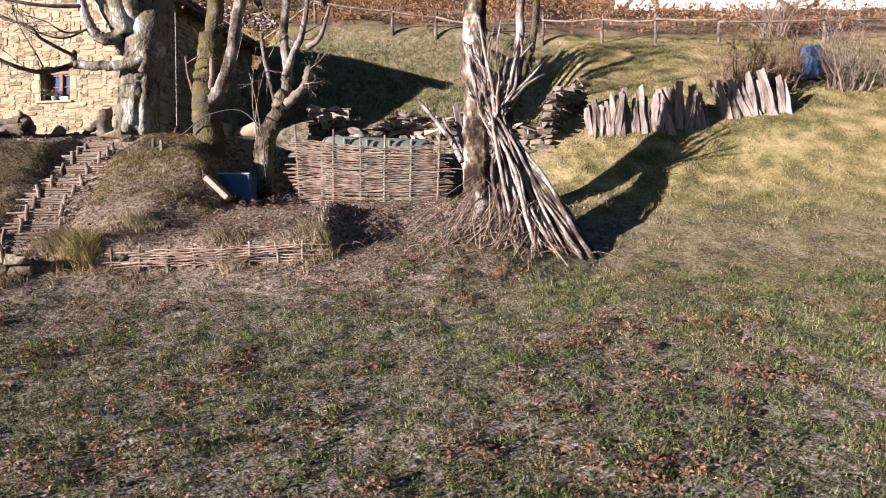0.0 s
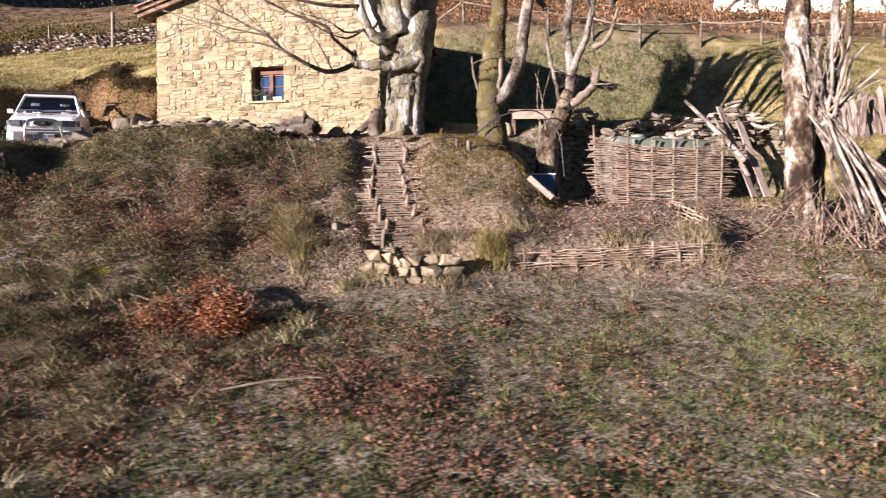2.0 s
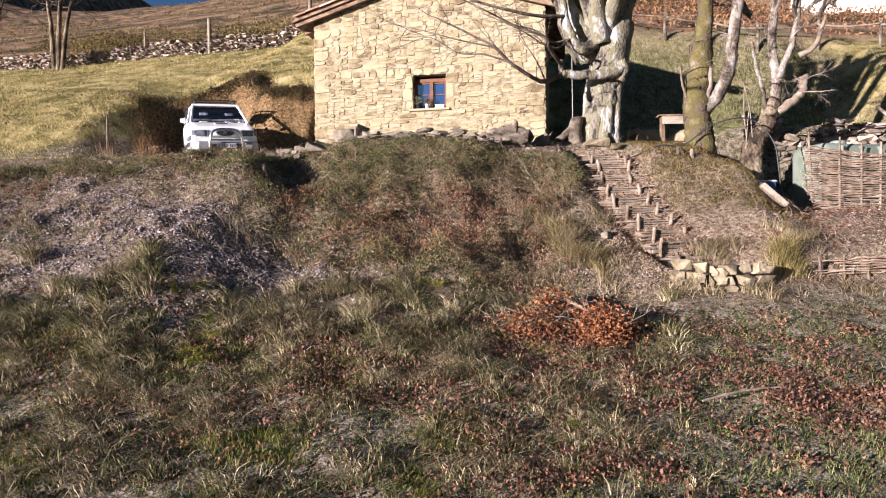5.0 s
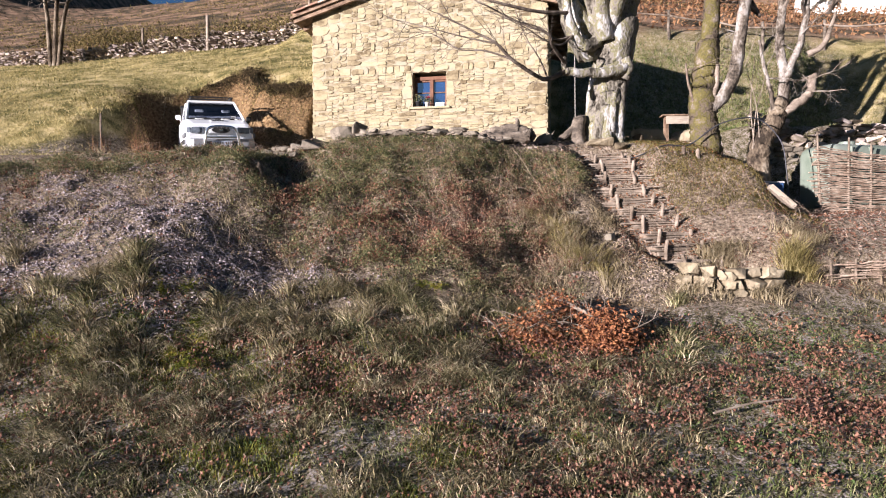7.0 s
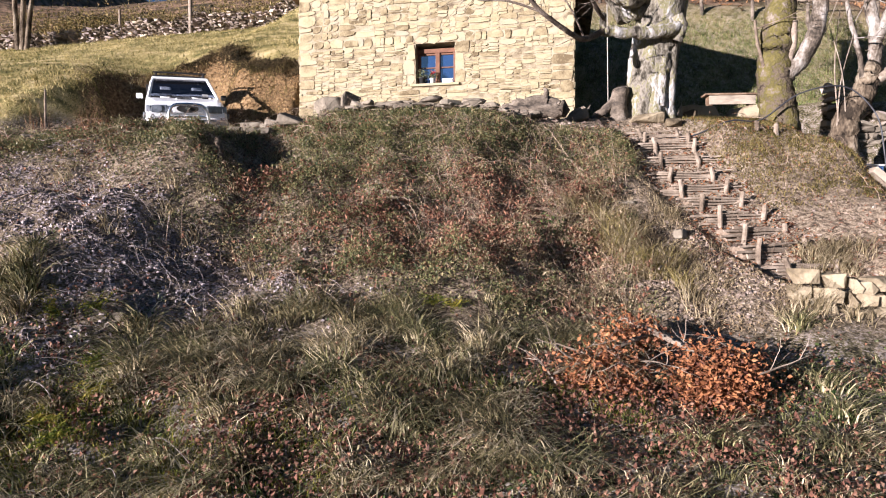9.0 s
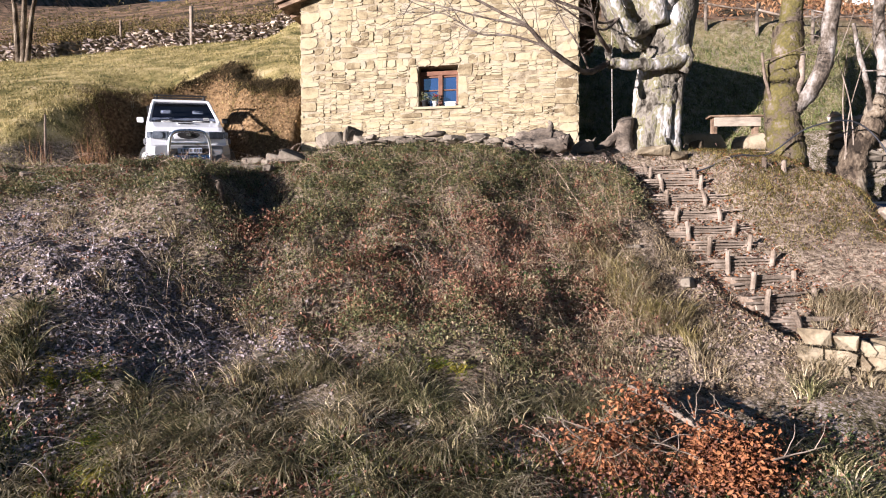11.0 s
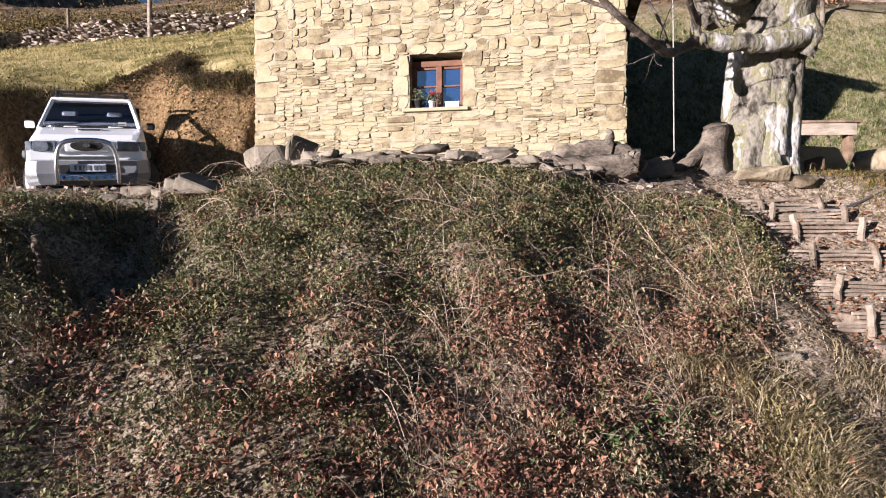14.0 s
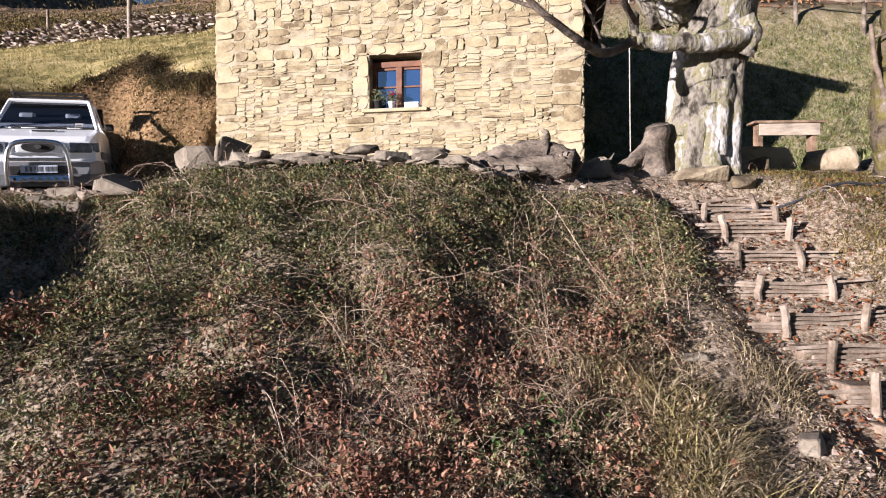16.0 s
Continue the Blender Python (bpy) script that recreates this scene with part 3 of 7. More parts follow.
def courses(x0, x1, z0, z1, rng, holes=(), quoins=True, top=None):
    """Splits a wall into uneven rubble: bands, stacks within the bands, stones within the stacks; holes are rectangles to leave free."""
    made = []
    z = z0
    while z < z1:
        upper = (z - z0) / (z1 - z0)
        band = rng.uniform(0.2, 0.42)
        thin = (0.035, 0.11) if upper < 0.5 else (0.055, 0.20)
        if z < WZ1 - 0.08 < z + band:
            band = WZ1 - z
        elif abs(z - WZ1) < 0.01:
            band, thin = 0.2, (0.2, 0.21)
        x = x0
        while x < x1 - 0.02:
            w = rng.choice((rng.uniform(0.10, 0.25), rng.uniform(0.16, 0.5)))
            edge = quoins and (x == x0 or x1 - x < 0.5)
            if edge:
                w = rng.uniform(0.28, 0.5)
            if x1 - x - w < 0.16:
                w = x1 - x
            wave = 0.0 if thin[0] == 0.2 else 0.035 * math.sin(1.7 * x + 4 * z) + 0.02 * math.sin(4.3 * x + 2 * z)
            c = z + wave
            parts = []
            while c < z + band + wave - 0.03:
                h = rng.uniform(*thin) if not edge else rng.uniform(0.16, 0.34)
                if z + band + wave - c - h < 0.05:
                    h = z + band + wave - c
                if w > 0.3 and h < 0.1 and rng.random() < 0.5:
                    k = x + w * rng.uniform(0.35, 0.65)
                    parts += [(x, k, c, c + h), (k, x + w, c, c + h)]
                else:
                    parts.append((x, x + w, c, c + h))
                c += h
            for a, b, c, d in parts:
                pieces = [(a, b, c, d)]
                for hx0, hx1, hz0, hz1 in holes:
                    cut = []
                    for a2, b2, c2, d2 in pieces:
                        if b2 <= hx0 or a2 >= hx1 or d2 <= hz0 or c2 >= hz1:
                            cut.append((a2, b2, c2, d2))
                            continue
                        if a2 < hx0:
                            cut.append((a2, hx0, c2, d2))
                        if b2 > hx1:
                            cut.append((hx1, b2, c2, d2))
                        if c2 < hz0 - 0.03:
                            cut.append((max(a2, hx0), min(b2, hx1), c2, hz0))
                        if d2 > hz1 + 0.03:
                            cut.append((max(a2, hx0), min(b2, hx1), hz1, d2))
                    pieces = cut
                made += [q for q in pieces if q[1] - q[0] > 0.04 and q[3] - q[2] > 0.03 and (top is None or q[3] < top((q[0] + q[1]) / 2) + 0.02)]
            x += w
        z += band
    return made


def roof_line(x):
    return EAVE + (RIDGE - EAVE) * (1 - abs(x - (HX0 + HX1) / 2) / ((HX1 - HX0) / 2)) - 0.02


def build_house():
    rng = random.Random(11)
    house = thing("house", pose(-13.95, 17.52, 4.5), "old pale yellow sandstone rubble house with a shallow tiled roof", "house")
    inv = house.matrix_world.inverted()

    def under(ob, parent=house):
        ob.parent = parent
        ob.matrix_parent_inverse = inv if parent == house else Matrix()
        return ob

    # front wall: four panels round the window, and a gable; faces lie a little behind the stones
    bm = bmesh.new()
    t, y = 0.55, HY0 + 0.008
    for a, b, c, d in ((HX0, WX0, HZ - 0.5, EAVE), (WX1, HX1, HZ - 0.5, EAVE), (WX0, WX1, HZ - 0.5, WZ0), (WX0, WX1, WZ1, EAVE)):
        box(bm, (b - a, t, d - c), pose((a + b) / 2, y + t / 2, (c + d) / 2))
    g = [bm.verts.new(q) for yy in (y, y + t) for q in ((HX0, yy, EAVE), (HX1, yy, EAVE), ((HX0 + HX1) / 2, yy, RIDGE))]
    for f in ((0, 1, 2), (5, 4, 3), (0, 2, 5, 3), (1, 4, 5, 2)):
        bm.faces.new([g[i] for i in f])
    under(part("front_wall", bm, MORTAR))
    bm = bmesh.new()
    box(bm, (0.52, HY1 - HY0 - 0.58, EAVE - HZ + 0.5), pose(HX1 - 0.29, (HY0 + HY1) / 2 + 0.29, (EAVE + HZ - 0.5) / 2))
    under(part("side_wall", bm, MORTAR))
    bm = bmesh.new()
    box(bm, (0.52, HY1 - HY0 - 0.58, EAVE - HZ + 0.5), pose(HX0 + 0.29, (HY0 + HY1) / 2 + 0.29, (EAVE + HZ - 0.5) / 2))
    under(part("side_wall", bm, MORTAR))
    bm = bmesh.new()
    box(bm, (HX1 - HX0 - 1.1, 0.5, EAVE - HZ + 0.9), pose((HX0 + HX1) / 2, HY1 - 0.25, (EAVE + HZ) / 2))
    under(part("back_wall", bm, MORTAR))
    bm = bmesh.new()
    box(bm, (HX1 - HX0 - 1.1, HY1 - HY0 - 1.1, 0.1), pose((HX0 + HX1) / 2, (HY0 + HY1) / 2, 5.3))
    under(part("inner_floor", bm, OLDWOOD))
    # dressed stones round the window
    dressed = [(WX0 - 0.02, WX0 + 0.30, WZ1, WZ1 + 0.17), (WX0 + 0.30, WX0 + 0.62, WZ1, WZ1 + 0.19), (WX0 + 0.62, WX1 + 0.06, WZ1, WZ1 + 0.17),
               (WX1, WX1 + 0.36, WZ1 - 0.27, WZ1), (WX1, WX1 + 0.22, WZ0 + 0.28, WZ1 - 0.27), (WX1, WX1 + 0.26, WZ0, WZ0 + 0.28),
               (WX0 - 0.20, WX0, WZ1 - 0.36, WZ1), (WX0 - 0.30, WX0, WZ0 + 0.22, WZ1 - 0.36), (WX0 - 0.22, WX0, WZ0, WZ0 + 0.22)]
    keep_out = [(WX0 - 0.02, WX1, WZ0 - 0.08, WZ1)] + dressed + [(-14.52, -14.39, 8.58, 8.70), (-15.06, -14.92, 8.78, 8.92), (-13.2, -13.08, 8.62, 8.73)]
    front = courses(HX0, HX1, HZ, RIDGE, rng, keep_out, True, roof_line) + dressed
    near = [q for q in front if 5.35 < q[2] < 7.5]
    rng2 = random.Random(5)
    rng2.shuffle(near)
    single = set(near[:285]) | set(dressed)
    bulk = Heap()
    for q in front:
        v, f = stone_block(*q, rng.choice((-0.008, -0.002, 0.002, 0.006, 0.011, 0.02)) + rng.uniform(-0.003, 0.003), rng)
        v = [(a, b + HY0, c) for a, b, c in v]
        if q in single:
            me = bpy.data.meshes.new("stone")
            cx, cz = (q[0] + q[1]) / 2, (q[2] + q[3]) / 2
            me.from_pydata([(a - cx, b - HY0, c - cz) for a, b, c in v], [], f)
            me.materials.append(STONE)
            ob = new("stone", me)
            ob.parent = house
            ob.location = inv @ Vector((cx, HY0, cz))
        else:
            bulk.add(v, f)
    tagged(under(bulk.link("rubble", STONE_BULK)), kind="stuff")
    side = Heap()
    for q in courses(HY0, HY1, HZ, EAVE, rng, (), True):
        v, f = stone_block(*q, rng.uniform(0.008, 0.03), rng)
        side.add([(HX1 - b, a, c) for a, b, c in v], f)
    tagged(under(side.link("side_rubble", STONE_BULK)), kind="stuff")
    side = Heap()
    for q in courses(HY0, HY1, HZ, EAVE, rng, (), True):
        v, f = stone_block(*q, rng.uniform(0.008, 0.03), rng)
        side.add([(HX0 + b, HY0 + HY1 - a, c) for a, b, c in v], f)
    tagged(under(side.link("side_rubble", STONE_BULK)), kind="stuff")
    # sill, window frame, casements, panes
    bm = bmesh.new()
    box(bm, (WX1 - WX0 + 0.22, 0.30, 0.06), pose((WX0 + WX1) / 2 - 0.01, HY0 + 0.09, WZ0 - 0.032), 0.012)
    under(part("sill", bm, STONE))
    win = part("window", box(bmesh.new(), (WX1 - WX0, 0.08, 0.10), pose((WX0 + WX1) / 2, HY0 + 0.23, WZ1 - 0.13), 0.01), FRAMEWOOD, None, "brown wooden casement window")
    under(win)
    fy = HY0 + 0.25
    zt, zb = WZ1 - 0.18, WZ0

    def bar(name, size, x, z, dy=0.0):
        ob = part(name, box(bmesh.new(), size, pose(x, fy + dy, z), 0.006), FRAMEWOOD)
        return under(ob, win)

    mid = (WX0 + WX1) / 2
    bar("frame_post", (0.07, 0.09, zt - zb), WX0 + 0.035, (zt + zb) / 2)
    bar("frame_post", (0.07, 0.09, zt - zb), WX1 - 0.035, (zt + zb) / 2)
    bar("frame_rail", (WX1 - WX0 - 0.14, 0.09, 0.06), mid, zb + 0.03)
    bar("mullion", (0.10, 0.10, zt - zb - 0.06), mid + 0.02, (zt + zb) / 2 + 0.03, -0.01)
    zc = zb + 0.06 + (zt - zb - 0.06) * 0.52
    for a, b in ((WX0 + 0.07, mid - 0.03), (mid + 0.07, WX1 - 0.07)):
        bar("glazing_bar", (b - a, 0.045, 0.028), (a + b) / 2, zc, 0.005)
        bar("casement_rail", (b - a, 0.05, 0.04), (a + b) / 2, zt - 0.02, 0.005)
        for c, d in ((zb + 0.06, zc - 0.014), (zc + 0.014, zt - 0.04)):
            under(part("pane", box(bmesh.new(), (b - a, 0.006, d - c), pose((a + b) / 2, fy + 0.015, (c + d) / 2)), PANE), win)
    # roof: two slabs with boards below, rafters, and rows of half-round tiles
    slope = math.atan2(RIDGE - EAVE, (HX1 - HX0) / 2)
    run = (HX1 - HX0) / 2 + 0.55
    length = run / math.cos(slope)
    y0, y1 = HY0 - 0.28, HY1 + 0.2
    for sgn in (-1, 1):
        base = pose((HX0 + HX1) / 2, 0, RIDGE + 0.06) @ pose(0, 0, 0, 0, math.degrees(slope) * sgn)
        bm = box(bmesh.new(), (length, y1 - y0, 0.06), base @ pose(sgn * length / 2, (y0 + y1) / 2, 0.0))
        roof = under(part("roof", bm, OLDWOOD, None, "dark wooden roof deck"))
        for k in range(9):
            yy = y0 + 0.12 + k * (y1 - y0 - 0.24) / 8
            bm = box(bmesh.new(), (length - 0.1, 0.09, 0.12), base @ pose(sgn * length / 2, yy, -0.095), 0.01)
            under(part("rafter", bm, OLDWOOD), roof)
        tile_v, tile_f = [], []
        for i in range(2):
            for k in range(7):
                a = math.pi * k / 6
                r = 0.085 - 0.015 * i
                for rr in (r, r - 0.014):
                    tile_v.append((0.42 * i, math.cos(a) * rr, math.sin(a) * rr))
        for k in range(6):
            o, q = 2 * k, 14 + 2 * k
            tile_f += [(o, o + 2, q + 2, q), (o + 1, q + 1, q + 3, o + 3), (o, o + 1, o + 3, o + 2), (q, q + 2, q + 3, q + 1)]
        me = bpy.data.meshes.new("tile")
        me.from_pydata(tile_v, [], tile_f)
        me.materials.append(TILE)
        rest, cols = Heap(), int((y1 - y0) / 0.19)
        for cidx in range(cols):
            for r in range(10):
                d = r * (length - 0.12) / 10 + 0.02
                for cover in (0, 1):
                    m = base @ pose(sgn * (d if sgn > 0 else d), y0 + 0.06 + cidx * 0.19 + 0.095 * cover, 0.05 + (0.05 if not cover else 0.035) + rng.uniform(-0.006, 0.006), 0, 0, 0 if sgn > 0 else 180)
                    m = m @ pose(0, 0, 0, 180 if cover else 0, -2.0, rng.uniform(-2, 2))
                    if cidx < 7 and sgn < 0:
                        ob = new("tile", me)
                        ob.parent = roof
                        ob.matrix_basis = m
                    else:
                        rest.add([m @ Vector(v) for v in tile_v], tile_f)
        tagged(under(rest.link("tile_field", TILE), roof), kind="stuff")
    return house


house = build_house()


def plant_pot(x, y, z, r, h, material, label, flower=False):
    rng = random.Random(int(x * 1000))
    pot = thing("flower_pot", pose(x, y, z), label, "flower pot", "pots on the sill")
    v, f = tube([(0, 0, 0), (0, 0, h * 0.85), (0, 0, h * 0.86), (0, 0, h)], [r * 0.75, r * 0.95, r * 1.08, r * 1.1], 14)
    Heap().add(v, f).link("pot", material, pot, smooth=True)
    pts = np.array([(rng.gauss(0, r * 0.9), rng.gauss(0, r * 0.6), h + abs(rng.gauss(0.08, 0.06))) for _ in range(150)])
    lv, lf = plain_leaves(pts, 0.045, rng)
    raw("foliage", lv, lf, BRAMBLE, pot)
    if flower:
        pts = np.array([(rng.gauss(0.03, 0.03), rng.gauss(-0.02, 0.02), h + 0.13 + rng.gauss(0, 0.02)) for _ in range(50)])
        lv, lf = plain_leaves(pts, 0.035, rng)
        raw("blossom", lv, lf, FLOWER, pot, "red blossom")
    return pot


def plain_leaves(pts, size, rng, aspect=0.6):
    v, f = [], []
    for p in pts:
        a = Vector((rng.gauss(0, 1), rng.gauss(0, 1), rng.gauss(0, 0.7))).normalized()
        b = a.orthogonal().normalized()
        b.rotate(Matrix.Rotation(rng.uniform(0, 6.28), 3, a))
        c = a.cross(b)
        s = size * rng.uniform(0.6, 1.2)
        p = Vector(p)
        n = len(v)
        v += [tuple(p - a * s / 2), tuple(p + b * s * aspect / 2 + c * s * 0.12), tuple(p + a * s / 2), tuple(p - b * s * aspect / 2 + c * s * 0.12)]
        f.append((n, n + 1, n + 2, n + 3))
    return v, f


plant_pot(-14.17, 17.56, WZ0, 0.075, 0.15, POTBLACK, "black plastic pot with a leafy green plant on the sill")
plant_pot(-13.93, 17.56, WZ0, 0.06, 0.12, POTWHITE, "white pot with a red flowering plant on the sill", True)
tray = thing("window_box", pose(-13.57, 17.57, WZ0), "small white box standing on the window sill", "box")
part("body", box(bmesh.new(), (0.24, 0.12, 0.07), pose(0, 0, 0.035), 0.008), POTWHITE, tray)
part("lid", box(bmesh.new(), (0.25, 0.13, 0.025), pose(0, 0, 0.084), 0.006), POTWHITE, tray)


# ---- trees ----
def bent(points, n, rng, wander=0.0):
    """A smooth curve through points, with a little wander."""
    pts = [Vector(p) for p in points]
    out = []
    for i in range(len(pts) - 1):
        p0, p1, p2, p3 = pts[max(i - 1, 0)], pts[i], pts[i + 1], pts[min(i + 2, len(pts) - 1)]
        for k in range(n):
            t = k / n
            out.append(0.5 * ((2 * p1) + (p2 - p0) * t + (2 * p0 - 5 * p1 + 4 * p2 - p3) * t * t + (3 * p1 - p0 - 3 * p2 + p3) * t ** 3))
    out.append(pts[-1])
    return [p + Vector((rng.gauss(0, wander), rng.gauss(0, wander), rng.gauss(0, wander))) if 0 < i < len(out) - 1 else p for i, p in enumerate(out)]


def limb(heap, points, r0, r1, rng, sides=10, n=6, knots=0.06, flare=0.0, power=1.0):
    """Adds a tapered, uneven limb; flare widens its foot."""
    path = bent(points, n, rng, min(r1 * 0.15, 0.010))
    m = len(path) - 1
    radii = [(r0 + (r1 - r0) * (i / m) ** power) * (1 + flare * math.exp(-i / m * 9)) for i in range(m + 1)]
    v, f = tube(path, radii, sides, knots, rng)
    heap.add(v, f)
    return path, radii


def twigs(heap, start, way, length, r, depth, rng, droop=0.0, sides=5, up=0.0):
    """Branches that fork again and again into thin twigs."""
    steps = 5
    p, d = Vector(start), Vector(way).normalized()
    path = [p.copy()]
    for _ in range(steps):
        d = (d + Vector((rng.gauss(0, 0.16), rng.gauss(0, 0.16), rng.gauss(0, 0.13) - droop + up))).normalized()
        p = p + d * (length / steps)
        path.append(p.copy())
    v, f = tube(path, [r * (1 - 0.7 * i / steps) for i in range(steps + 1)], sides if r > 0.012 else 3)
    heap.add(v, f)
    if depth:
        for k in range(rng.choice((3, 4, 5))):
            i = rng.randrange(1, steps + 1)
            e = (path[i] - path[i - 1]).normalized()
            s = e.orthogonal().normalized()
            s.rotate(Matrix.Rotation(rng.uniform(0, 6.28), 3, e))
            twigs(heap, path[i], e + s * rng.uniform(0.5, 1.1), length * rng.uniform(0.4, 0.68), r * 0.5, depth - 1, rng, droop, sides, up)


def big_beech():
    """The gnarled pollard in front of the house's corner."""
    rng = random.Random(3)
    t = thing("beech_tree", Matrix.Translation((-9.43, 15.05, 4.62)), "gnarled pollarded beech with pale blotched bark and bare twigs", "tree")
    h = Heap()
    limb(h, [(-0.02, 0, -0.3), (0.0, 0, 0.3), (0.05, 0, 0.8), (0.12, 0, 1.35), (0.24, 0.02, 2.0), (0.34, 0.05, 2.7)], 0.42, 0.42, rng, 32, 7, 0.022, 0.10)
    for a, z0, z1, r in ((3.6, 0.1, 1.3, 0.13), (4.3, 0.0, 1.9, 0.15), (5.0, 0.2, 1.5, 0.12), (5.6, 0.0, 1.7, 0.12), (2.9, 0.3, 1.5, 0.12)):   # flutes of the old trunk
        c, s = math.cos(a), math.sin(a)
        lean = 0.11
        limb(h, [(c * 0.37 + lean * z0, s * 0.37, z0), (c * 0.34 + lean * (z0 + z1) / 2, s * 0.34, (z0 + z1) / 2), (c * 0.31 + lean * z1, s * 0.31, z1)], r, r * 0.75, rng, 10, 5, 0.08)
    for a, r in ((0.4, 0.18), (2.2, 0.22), (3.6, 0.16), (4.9, 0.2), (5.7, 0.16)):
        c, s = math.cos(a), math.sin(a)
        limb(h, [(c * 0.32, s * 0.32, 0.5), (c * 0.38, s * 0.38, 0.15), (c * 0.5, s * 0.5, -0.2)], r * 0.7, r * 0.6, rng, 9, 4, 0.04)
    h.link("trunk", BEECH, t, smooth=True)
    limbs = [
        ([(-0.15, 0, 1.9), (-0.45, -0.05, 2.5), (-0.8, -0.1, 3.2), (-1.2, -0.2, 4.2), (-1.4, -0.3, 5.4)], 0.26, 0.15),
        ([(0.1, 0.05, 2.2), (0.02, 0.0, 3.0), (-0.1, 0.1, 3.9), (0.1, 0.2, 5.6)], 0.34, 0.2),
        ([(0.25, 0.05, 2.1), (0.5, 0.05, 2.9), (0.55, 0.1, 3.8), (0.8, 0.1, 5.4)], 0.26, 0.16),
        ([(-0.3, 0.2, 2.0), (-0.7, 0.35, 2.9), (-0.75, 0.4, 4.0), (-1.0, 0.5, 5.8)], 0.25, 0.16),
        ([(0.3, 0.25, 2.2), (0.45, 0.4, 3.1), (0.35, 0.5, 4.2), (0.5, 0.6, 6.0)], 0.24, 0.15),
        ([(-0.1, 0.0, 2.4), (-0.35, -0.05, 3.3), (-0.5, 0.0, 4.3), (-0.6, 0.1, 6.0)], 0.27, 0.17),
        ([(0.0, -0.3, 2.2), (-0.1, -0.5, 2.9), (-0.3, -0.6, 3.9), (-0.35, -0.8, 5.2)], 0.22, 0.12),
    ]
    for k in range(11):                      # the thick pollard head, mostly out of view, added to shade the slope
        a, s = 2.4 * k, 0.25 + 0.09 * k
        limbs.append(([(0.3 * math.cos(a), 0.3 * math.sin(a), 2.5), (s * math.cos(a) * 0.8, s * math.sin(a) * 0.8, 3.4), (s * math.cos(a) * 1.1, s * math.sin(a) * 1.1, 4.4), (s * math.cos(a) * 1.5, s * math.sin(a) * 1.4, 5.8)], 0.17, 0.11))
    for pts, r0, r1 in limbs:
        g = Heap()
        path, radii = limb(g, pts, r0, r1, rng, 14, 6, 0.04)
        g.link("limb", BEECH, t, smooth=True)
    # the low side limb that reaches over the facade, with its knee and drooping boughs
    g = Heap()
    limb(g, [(0.5, -0.2, 1.62), (0.35, -0.44, 1.52), (0.0, -0.58, 1.44), (-0.45, -0.72, 1.42), (-0.84, -0.85, 1.44)], 0.13, 0.085, rng, 12, 6, 0.08)
    limb(g, [(0.42, -0.36, 1.35), (0.5, -0.38, 1.55), (0.44, -0.34, 1.78)], 0.11, 0.10, rng, 12, 4, 0.16)      # burl
    limb(g, [(-0.8, -0.84, 1.38), (-0.86, -0.86, 1.55), (-0.82, -0.84, 1.72)], 0.075, 0.045, rng, 10, 4, 0.16)   # knot
    limb(g, [(-0.1, -0.3, 2.2), (-0.4, -0.5, 2.05), (-0.62, -0.62, 2.25), (-0.78, -0.7, 2.8), (-0.95, -0.8, 3.8)], 0.15, 0.07, rng, 11, 6, 0.08)
    limb(g, [(-0.05, -0.2, 2.3), (-0.4, -0.3, 2.6), (-0.7, -0.35, 3.2), (-0.9, -0.4, 4.2)], 0.17, 0.09, rng, 11, 6, 0.07)
    g.link("low_limb", BEECH, t, smooth=True)
    boughs = [
        ([(-0.84, -0.85, 1.44), (-1.17, -1.25, 1.19), (-1.41, -1.65, 1.18), (-1.84, -2.05, 1.40), (-2.12, -2.25, 1.66), (-2.47, -2.35, 1.84), (-3.22, -2.45, 2.24)], 0.055),
        ([(-0.82, -0.84, 1.6), (-1.08, -1.45, 1.8), (-1.16, -1.65, 1.98), (-1.67, -1.85, 2.15), (-2.17, -2.05, 2.38), (-3.0, -2.2, 2.8)], 0.04),
        ([(-1.84, -2.05, 1.40), (-2.35, -2.15, 1.57), (-2.84, -2.25, 1.6), (-3.37, -2.35, 1.9), (-3.67, -2.35, 1.88)], 0.022),
        ([(-2.12, -2.25, 1.66), (-2.8, -2.4, 1.8), (-3.5, -2.5, 2.0), (-4.2, -2.5, 2.2)], 0.018),
        ([(-0.75, -0.7, 2.7), (-1.4, -1.2, 2.6), (-2.2, -1.6, 2.7), (-3.2, -1.8, 3.0), (-4.3, -1.9, 3.2)], 0.045),
        ([(-0.9, -0.4, 3.6), (-1.8, -0.9, 3.3), (-2.9, -1.4, 3.3), (-4.2, -1.6, 3.5)], 0.05),
        ([(-1.17, -1.25, 1.19), (-1.35, -1.35, 1.6), (-1.6, -1.4, 2.0), (-1.8, -1.45, 2.5)], 0.02),
        ([(-0.62, -0.62, 2.25), (-1.0, -0.9, 2.1), (-1.35, -1.1, 2.3), (-1.9, -1.2, 2.45)], 0.03),
        ([(-0.62, -0.62, 2.3), (-0.9, -1.0, 1.95), (-1.2, -1.3, 1.95), (-1.7, -1.6, 2.2), (-2.4, -1.8, 2.5)], 0.025),
    ]
    for i, (pts, r) in enumerate(boughs):
        g = Heap()
        path, _ = limb(g, pts, r, r * 0.28, rng, 8, 5, 0.08)
        for k in range(6, len(path), 2):
            if rng.random() < 0.75:
                e = (path[k] - path[k - 1]).normalized()
                s = Vector((rng.gauss(0, 0.3), rng.gauss(0, 0.6), rng.gauss(0.15, 0.6)))
                twigs(g, path[k], e + s * 0.7, rng.uniform(0.4, 1.0), 0.009, 1, rng, 0.0)
